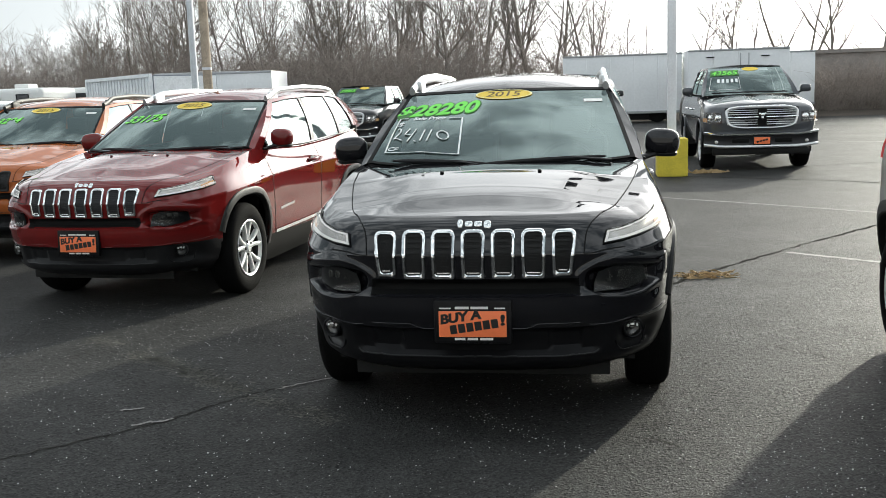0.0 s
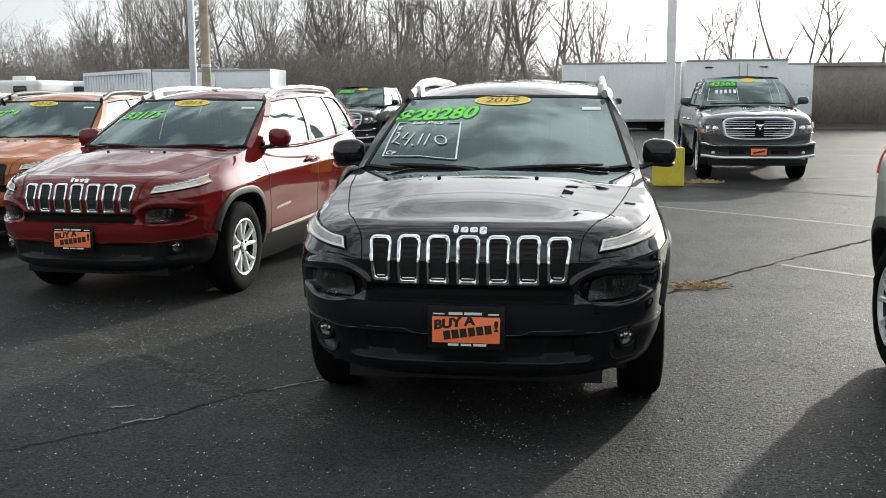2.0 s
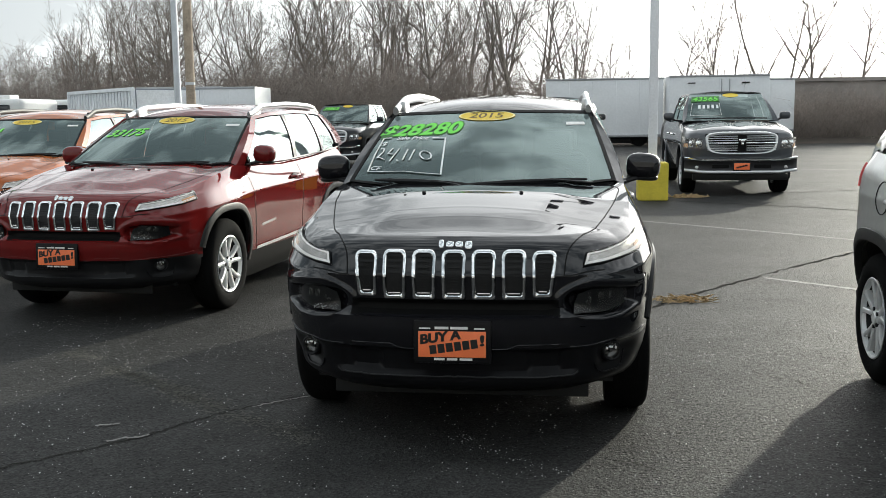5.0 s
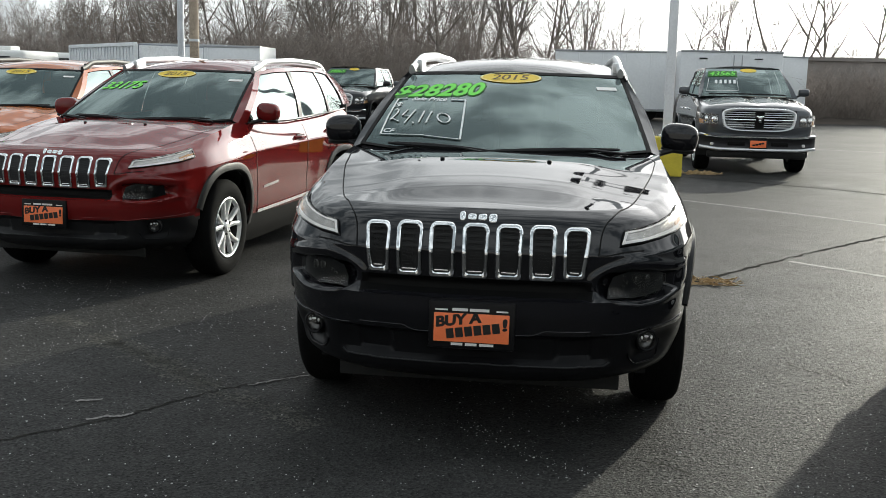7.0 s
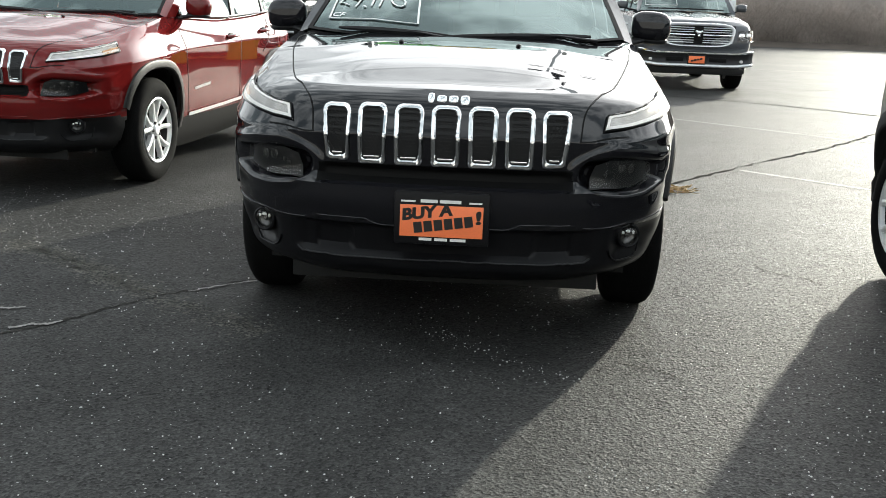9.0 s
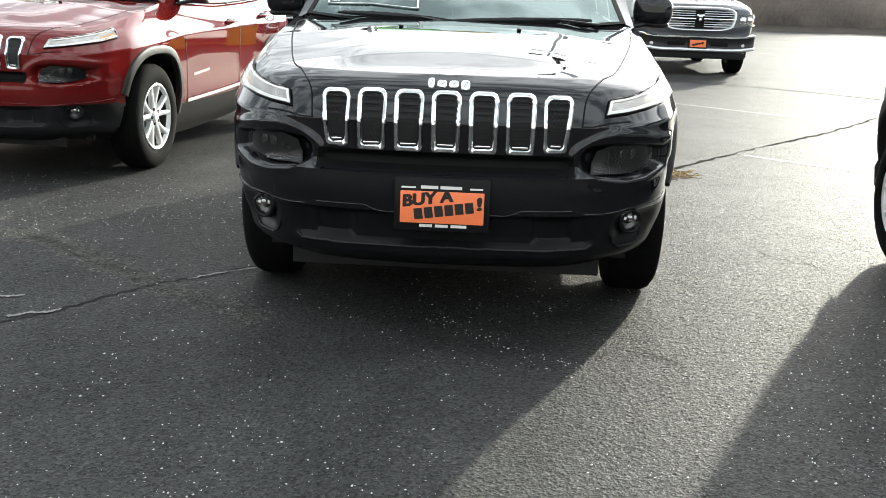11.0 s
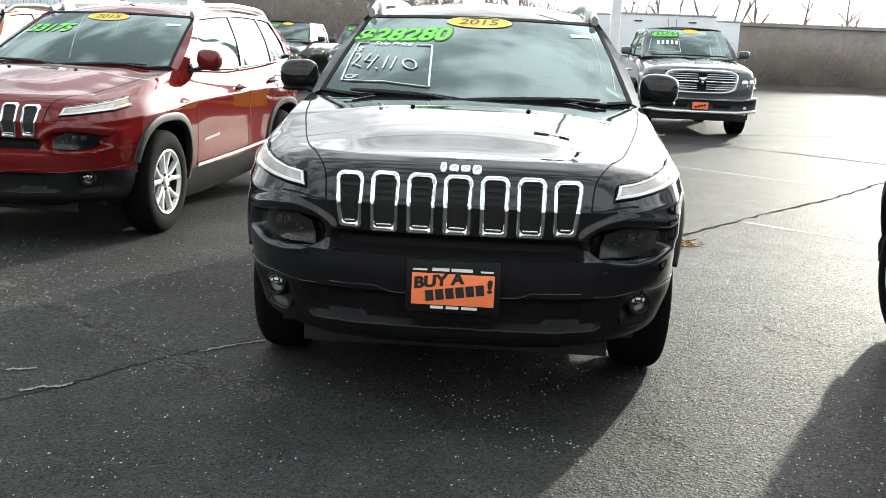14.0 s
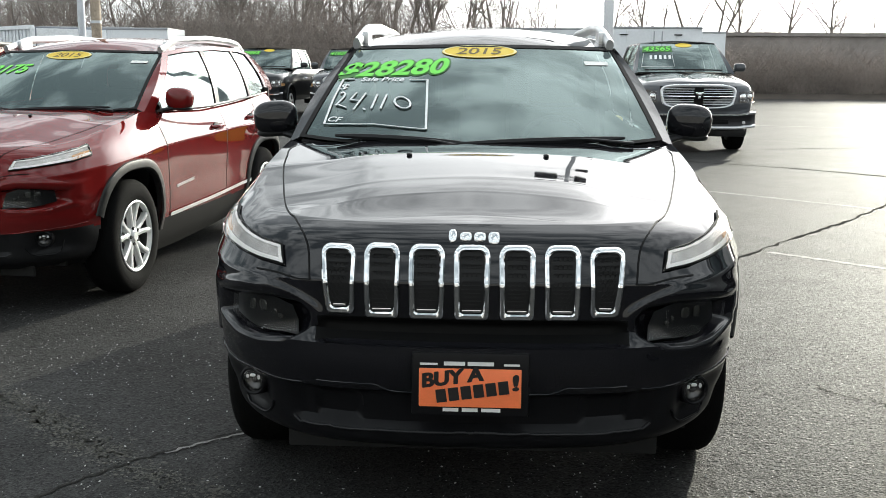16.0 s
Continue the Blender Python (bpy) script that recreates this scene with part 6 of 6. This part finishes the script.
# ---- trailers, container, campers ----
M_TRAILER = mat("white_trailer_panel", (0.80, 0.81, 0.82), rough=0.4, var=0.05, scale=1.0)
M_TRIM = mat("aluminium_trim", (0.35, 0.36, 0.37), rough=0.4, metal=0.7)
M_CONT = mat("pale_container_steel", (0.86, 0.88, 0.90), rough=0.55, var=0.12, scale=2)
M_CAMPER = mat("camper_siding", (0.78, 0.78, 0.76), rough=0.5, var=0.06, scale=2)
M_DKGLASS = mat("dark_window", (0.02, 0.022, 0.025), rough=0.1)


def build_trailer(label, x0, x1, y, z0, z1, depth=2.5, turn=0.0, doors=False, panels=6):
    """A box trailer with its long side to the viewer."""
    L, H = x1 - x0, z1 - z0
    tr = thing("box_trailer", label, "trailer", pose((x0 + x1) / 2, y, 0, 0, 0, turn), "trailers at the edge of the lot")
    bm = bmesh.new()
    box(bm, (L, depth, H), (0, depth / 2, (z0 + z1) / 2), None, 0.03)
    part("box_body", bm, M_TRAILER, tr)
    for nm, z, h in (("top_rail", z1 - 0.04, 0.09), ("bottom_rail", z0 + 0.05, 0.12)):
        bm = bmesh.new()
        box(bm, (L + 0.02, 0.04, h), (0, -0.012, z), None, 0.008)
        part(nm, bm, M_TRIM, tr)
    for k in range(1, panels):
        bm = bmesh.new()
        box(bm, (0.025, 0.02, H - 0.2), (-L / 2 + L * k / panels, -0.006, (z0 + z1) / 2), None, 0.004, 1)
        part("panel_joint", bm, M_TRAILER, tr)
    if doors:
        for x in (-L * 0.28, L * 0.26):
            bm = bmesh.new()
            box(bm, (0.35, 0.05, 0.05), (x, -0.03, z1 - 0.35), None, 0.01)
            part("marker_lamp", bm, M_SEAM, tr)
        for x in (0.02 * L, 0.10 * L):
            bm = bmesh.new()
            cyl(bm, 0.02, 0.02, (x, -0.04, z0 + 0.2), (x, -0.04, z1 - 0.2), 8)
            part("lock_rod", bm, M_TRIM, tr)
    bm = bmesh.new()
    box(bm, (L * 0.92, 0.2, 0.3), (0, 0.5, z0 - 0.16), None, 0.01)
    part("chassis", bm, M_MATTE, tr)
    bm = bmesh.new()
    box(bm, (L * 0.25, 0.06, 0.10), (-L * 0.1, 0.03, z0 - 0.14), None, 0.01)
    part("guard_bar", bm, M_TRIM, tr)
    for x in (-L * 0.36, L * 0.3):
        for yy in (0.3, depth - 0.3):
            bm = bmesh.new()
            cyl(bm, 0.4, 0.4, (x, yy - 0.12, 0.4), (x, yy + 0.12, 0.4), 20)
            part("wheel", bm, M_TYRE, tr)
    return tr


build_trailer("long white box trailer with a grey top rail", -0.80, 4.72, 44.0, 0.45, 3.22, 2.5, 1.0, panels=5)
build_trailer("white box trailer with lock rods and lamps", 4.85, 9.30, 42.6, 0.42, 3.24, 2.5, 1.0, doors=True, panels=4)
build_trailer("smaller white box trailer behind the others", 9.0, 11.2, 46.5, 0.6, 3.18, 2.5, 0.0, panels=2)
build_trailer("white box trailer beyond the poles", -19.0, -15.2, 39.0, 0.6, 2.98, 2.5, 4.0, panels=3)
build_trailer("white box trailer with bare branches before it", -16.1, -12.75, 36.5, 0.6, 2.86, 2.5, 2.0, panels=3)

ct = thing("shipping_container", "pale ribbed steel shipping container", "container", pose(-16.4, 30.0, 0, 0, 0, math.degrees(math.atan2(-4.0, 4.4))))
for i in range(22):
    bm = bmesh.new()
    box(bm, (0.19, 0.07, 2.36), (-2.85 + 5.7 * i / 21, 0.03, 1.32), None, 0.02)
    part("rib", bm, M_CONT, ct, smooth=False)
# body in a dark tone: the shade between the pale ribs, put into its colour
bm = bmesh.new()
box(bm, (6.0, 2.36, 2.5), (0, 1.24, 1.32), None, 0.01)
part("box_body", bm, mat("container_recess_shade", (0.20, 0.22, 0.26), rough=0.6, var=0.12, scale=2), ct, smooth=False)
bm = bmesh.new()
box(bm, (0.03, 2.3, 2.42), (3.012, 1.24, 1.32), None, 0.01)
part("end_panel", bm, M_CONT, ct, "plain white end panel", smooth=False)
for z in (0.10, 2.56):
    bm = bmesh.new()
    box(bm, (6.06, 0.10, 0.12), (0, -0.02, z), None, 0.01)
    part("rail", bm, M_CONT, ct, smooth=False)
for x in (-2.98, 2.98):
    bm = bmesh.new()
    box(bm, (0.12, 0.12, 2.5), (x, -0.02, 1.32), None, 0.01)
    part("corner_post", bm, M_CONT, ct, smooth=False)


def build_camper(label, x, y, L, turn):
    """A camper: rounded white body, dark windows, a roof pod."""
    cp = thing("camper_trailer", label, "camper", pose(x, y, 0, 0, 0, turn), "campers at the edge of the lot")
    bm = bmesh.new()
    box(bm, (L, 2.3, 1.95), (0, 1.15, 1.45), None, 0.22, 4)
    part("shell", bm, M_CAMPER, cp)
    for xx, w in ((-L * 0.3, 0.9), (L * 0.05, 0.7), (L * 0.33, 0.6)):
        bm = bmesh.new()
        box(bm, (w, 0.03, 0.34), (xx, -0.01, 2.02), None, 0.05)
        part("window", bm, M_DKGLASS, cp)
    bm = bmesh.new()
    box(bm, (0.7, 0.6, 0.22), (L * 0.2, 1.1, 2.5), None, 0.06, 3)
    part("roof_pod", bm, M_CAMPER, cp)
    bm = bmesh.new()
    box(bm, (L * 0.98, 0.02, 0.06), (0, -0.008, 1.30))
    part("stripe", bm, M_TRIM, cp)
    for xx in (-0.4, 0.4):
        bm = bmesh.new()
        cyl(bm, 0.33, 0.33, (xx, 0.1, 0.33), (xx, 0.32, 0.33), 18)
        part("wheel", bm, M_TYRE, cp)
    return cp


build_camper("white camper with dark windows", -23.8, 33.5, 5.2, -8)
build_camper("white camper trailer with a roof pod", -19.6, 35.5, 4.4, -6)

# plain unseen wall, added behind the viewpoint to throw light on the car fronts
M_WALL = mat("pale_wall_cladding", (0.30, 0.30, 0.30), rough=0.8, var=0.15, scale=0.5)
bm = bmesh.new()
box(bm, (120, 0.4, 5.5), (0, -15, 2.75))
tagged(part("unseen_bounce_wall", bm, M_WALL, None, smooth=False), "plain pale wall, unseen, added to bounce light onto the cars", "wall", kind="structure")
M_FAR = mat("far_roof_grey", (0.30, 0.27, 0.25), rough=0.9, var=0.2, scale=0.2)
bd = thing("low_building", "low dark flat-roofed building behind the trees", "building", pose(-31.6, 95, 0))
bm = bmesh.new()
box(bm, (7, 12, 5.4), (0, 6, 2.7))
part("wall", bm, M_FAR, bd, smooth=False)
bm = bmesh.new()
box(bm, (7.5, 12.6, 0.25), (0, 6, 5.5))
part("roof", bm, M_FAR, bd, smooth=False)

# long flat roof that shows over the brush
bd = thing("low_building", "long dark flat-roofed building behind the brush", "building", pose(37.0, 56.0, 0))
for nm, size, at in (("wall", (50, 9, 3.25), (0, 4.5, 1.625)), ("roof", (50.4, 9.4, 0.22), (0, 4.5, 3.38))):
    bm = bmesh.new()
    box(bm, size, at, None, 0.02)
    part(nm, bm, M_FAR, bd, smooth=False)

# ---- bare winter trees ----
M_BARK = mat("winter_bark", (0.22, 0.195, 0.175), rough=0.95, var=0.35, scale=2)
M_TWIG = mat("brown_brush", (0.30, 0.255, 0.228), rough=0.95, var=0.4, scale=0.6)


def prism(vs, fs, a, b, ra, rb, k=4):
    d = b - a
    s = d.cross(Vector((0.3, 0.2, 1.0)) if abs(d.z) < 0.9 * d.length else Vector((1, 0, 0))).normalized()
    u = s.cross(d).normalized()
    n0 = len(vs)
    for p, r in ((a, ra), (b, rb)):
        for i in range(k):
            t = 2 * math.pi * i / k
            q = p + r * (math.cos(t) * s + math.sin(t) * u)
            vs.append((q.x, q.y, q.z))
    fs.extend((n0 + i, n0 + (i + 1) % k, n0 + k + (i + 1) % k, n0 + k + i) for i in range(k))


def twig(vs, fs, a, b, r):
    """A thin shoot: a three-sided spike."""
    d = (b - a).normalized()
    u = d.orthogonal().normalized()
    w = d.cross(u)
    n0 = len(vs)
    for t in (0.0, 2.094, 4.189):
        q = a + r * (math.cos(t) * u + math.sin(t) * w)
        vs.append((q.x, q.y, q.z))
    vs.append((b.x, b.y, b.z))
    fs.extend(((n0, n0 + 1, n0 + 3), (n0 + 1, n0 + 2, n0 + 3), (n0 + 2, n0, n0 + 3)))


def limb(rng, vs, fs, start, way, length, radius, level):
    """A limb that bends upward, bears side limbs all along and ends in shoots."""
    p, d = start.copy(), way.normalized()
    if level >= 4:
        twig(vs, fs, p, p + (d + Vector((0, 0, 0.15))) * length, max(radius, 0.007))
        return
    bits = (0, 4, 3, 2)[level]
    turn = rng.uniform(0, 6.28)
    for i in range(bits):
        d = (d + Vector((rng.uniform(-1, 1), rng.uniform(-1, 1), rng.uniform(-0.2, 0.9))) * 0.14).normalized()
        q = p + d * length / bits
        r0, r1 = radius * (1 - 0.75 * i / bits), radius * (1 - 0.75 * (i + 1) / bits)
        prism(vs, fs, p, q, max(r0, 0.009), max(r1, 0.007), 4 if level == 1 else 3)
        for _ in range((0, rng.choice((1, 2)), 1, 2)[level]):
            turn += 2.4 + rng.uniform(-0.6, 0.6)
            side = Matrix.Rotation(turn, 3, d) @ d.orthogonal().normalized()
            w = d * rng.uniform(0.75, 1.1) + side * rng.uniform(0.45, 0.95) + Vector((0, 0, 0.12))
            at = p.lerp(q, rng.uniform(0.35, 1.0))
            limb(rng, vs, fs, at, w, length * rng.uniform(0.38, 0.62) * (1.15 - 0.45 * i / bits), r1 * 0.6, level + 1)
        p = q
    limb(rng, vs, fs, p, d, length * 0.45, radius * 0.25, level + 1)


def build_tree(seed, tall, lean=0.0, forks=1, spread=1.0, bare=0.3, group="bare trees along the lot"):
    """A leafless tree: one or more stems that run up into the crown, with limbs leaving them from the share bare upward."""
    rng = random.Random(seed)
    tr = thing("bare_tree", "leafless grey-brown winter tree", "tree", None, group)
    tv, tf, cv, cf = [], [], [], []
    for f in range(forks):
        p = Vector((0.18 * f * rng.uniform(-1, 1), 0.15 * f * rng.uniform(-1, 1), 0))
        d = Vector((lean + (rng.uniform(-0.34, 0.34) if forks > 1 else 0.0), rng.uniform(-0.12, 0.12), 1)).normalized()
        h = tall * rng.uniform(0.78, 1.0) * 0.82
        r = tall * 0.0125 * (1 if forks == 1 else 0.78)
        bits, turn = 8, rng.uniform(0, 6.28)
        for i in range(bits):
            d = (d + Vector((rng.uniform(-1, 1), rng.uniform(-1, 1), 0.35)) * 0.085).normalized()
            q = p + d * h / bits
            prism(tv, tf, p, q, r * (1.3 if i == 0 else 1 - 0.105 * i), r * (1 - 0.105 * (i + 1)), 6)
            if (i + 1) / bits > bare:
                for _ in range(rng.choice((0, 1, 1)) if forks > 1 else rng.choice((1, 2))):
                    turn += 2.4 + rng.uniform(-0.5, 0.5)
                    w = Vector((math.cos(turn) * spread, math.sin(turn) * spread, rng.uniform(0.7, 1.5)))
                    limb(rng, cv, cf, p.lerp(q, rng.random()), w, tall * rng.uniform(0.20, 0.34) * (1.1 - 0.4 * i / bits), r * (0.62 - 0.045 * i), 1)
            p = q
        limb(rng, cv, cf, p, d, tall * 0.22, r * 0.3, 1)
    for nm, v, f_ in (("trunk", tv, tf), ("crown", cv, cf)):
        me = bpy.data.meshes.new(nm)
        me.from_pydata(v, [], f_)
        me.materials.append(M_BARK)
        new(nm, me).parent = tr
    return tr


kinds = [build_tree(20 + k, *q) for k, q in enumerate(((11, 0.0, 1, 0.8, 0.3), (12, 0.08, 2, 0.7, 0.35), (10, -0.06, 1, 1.0, 0.25), (13, 0.0, 2, 0.6, 0.4), (9.5, 0.05, 3, 0.8, 0.2), (12, -0.1, 1, 0.9, 0.3), (10.5, 0.1, 2, 0.9, 0.25), (11.5, 0.0, 3, 0.7, 0.3)))]
rng = random.Random(5)
# trees that stand out of the wood: place, scale, kind
spots = [(-2.9, 58, 1.25, 1), (0.6, 58, 0.95, 3), (2.8, 59, 0.62, 5), (6.9, 60, 0.80, 2), (9.4, 58, 1.05, 4), (12.5, 58, 1.10, 7), (14.8, 58, 0.95, 0), (17.7, 59, 0.95, 2), (20.5, 60, 0.9, 5), (-5.7, 57, 1.15, 3), (-11.4, 57, 1.2, 7), (-15.1, 57, 1.25, 1)]
for k in range(64):
    spot = (-50 + 51 * (k + rng.uniform(-0.4, 0.4)) / 64, rng.uniform(54, 74), rng.uniform(0.85, 1.2), k % 8)
    # the wood is thinner towards the east
    if spot[0] < -6.5 or k % 2:
        spots.append(spot)
for k in range(9):
    spots.append((4 + 30 * (k + rng.uniform(-0.4, 0.4)) / 9, rng.uniform(64, 76), rng.uniform(0.5, 0.7), (k * 3) % 8))
for k in range(26):
    spots.append((-95 + 62 * (k + rng.uniform(-0.4, 0.4)) / 26, rng.uniform(66, 100), rng.uniform(0.7, 1.1), (k * 5) % 8))
used = set()
for x, y, sc, kind_k in spots:
    # the wood grows lower towards the west
    most = 1.5 + (y + 4) * float(np.interp(x / (y + 4), (-0.63, -0.58, -0.545, -0.49, -0.43, -0.38), (0.060, 0.082, 0.100, 0.13, 0.165, 0.25)))
    sc = min(sc, most * rng.uniform(0.78, 1.0) / 11.5)
    m = pose(x, y, -0.05, 0, 0, rng.uniform(0, 360)) @ Matrix.Diagonal((sc, sc, sc, 1))
    t = copy_thing(kinds[kind_k], m) if kind_k in used else kinds[kind_k]
    used.add(kind_k)
    t.matrix_world = m


# ---- undergrowth ----
def brush(name, label, x0, x1, y0, y1, low, high, count, seed, lean=0.35, thick=0.012, mtl=None):
    rng = random.Random(seed)
    vs, fs = [], []
    for _ in range(count):
        x, y = rng.uniform(x0, x1), rng.uniform(y0, y1)
        h = rng.uniform(low, high) * (0.6 + 0.4 * noise.noise(Vector((x * 0.35, y * 0.2, seed))) + 0.25)
        p = Vector((x, y, 0))
        d = Vector((rng.uniform(-lean, lean), rng.uniform(-lean, lean), 1)).normalized()
        for i in range(3):
            q = p + d * h / 3
            prism(vs, fs, p, q, thick * (1 - 0.28 * i), thick * (1 - 0.28 * (i + 1)), 3)
            for _ in range(2):
                a = rng.uniform(0, 6.28)
                at = p.lerp(q, rng.random())
                twig(vs, fs, at, at + Vector((math.cos(a), math.sin(a) * 0.7, rng.uniform(-0.1, 1.1))) * h * rng.uniform(0.16, 0.36), thick * 0.7)
            d = (d + Vector((rng.uniform(-1, 1), rng.uniform(-1, 1), 0)) * 0.35).normalized()
            p = q
    me = bpy.data.meshes.new(name)
    me.from_pydata(vs, [], fs)
    me.materials.append(mtl or M_TWIG)
    tagged(new(name, me), label, "undergrowth", kind="stuff")


brush("undergrowth", "dense brown leafless undergrowth beneath the trees", -46, 11, 49.5, 62, 1.8, 4.2, 9500, 31, 0.5, thick=0.018)
brush("undergrowth", "dense brown leafless brush at the lot's edge", 10.5, 42, 47.5, 53, 1.6, 3.3, 9500, 32, 0.8, thick=0.013)
brush("undergrowth", "far brown brush along the skyline", -100, -40, 72, 95, 1.8, 3.6, 6000, 33, 0.5, thick=0.03)
brush("undergrowth", "tangled young trees at the edge of the wood", -58, -22, 54, 72, 3.0, 5.6, 4200, 36, 0.4, thick=0.02)
brush("undergrowth", "brown thicket of young stems under the tall trees", -21, -6, 50.5, 60, 3.2, 6.0, 2400, 37, 0.45, thick=0.018)
brush("undergrowth", "tall thin saplings among the trees", -40, 3, 52, 70, 4.0, 7.5, 2200, 34, 0.25, thick=0.018)
# thickets: dense low mounds of twigs and litter
M_THICKET = mat("thicket_brown", (0.22, 0.185, 0.165), rough=1.0, var=0.5, scale=1.1, bump=1.0, bscale=6)
for nm_x0, nm_x1, ym, top in ((-60.0, 11.0, 55.0, 2.3), (10.8, 60.0, 51.5, 1.7), (-130.0, -55.0, 84.0, 3.2)):
    rows = []
    for v in np.linspace(0, 1, 9):
        rows.append([(x, ym - 3 + 6 * v + 0.8 * noise.noise(Vector((x * 0.4, v * 3, 1))), 0.02 + top * math.sin(math.pi * v) ** 0.6 * (0.85 + 0.35 * noise.noise(Vector((x * 0.55, v, 2))) + 0.2 * noise.noise(Vector((x * 2.2, v * 2, 3))))) for x in np.linspace(nm_x0, nm_x1, 220)])
    tagged(part("thicket", grid_bm([rows]), M_THICKET, None), "thick tangle of brown brush", "undergrowth", kind="stuff")
# low earth bank that the brush stands on
M_EARTH = mat("leaf_litter", (0.085, 0.068, 0.055), rough=1.0, var=0.35, scale=1.5, bump=0.5, bscale=8)
bm = bmesh.new()
rows = []
for y, z in ((46.5, 0.006), (48.0, 0.25), (52, 0.5), (70, 0.9), (140, 1.5), (400, 3.0)):
    rows.append([(x, y + 1.2 * noise.noise(Vector((x * 0.15, y, 0))), z) for x in np.linspace(-240, 240, 97)])
add_grid(bm, rows)
tagged(part("verge", bm, M_EARTH, None), "leaf-littered verge under the trees", "ground", kind="structure")
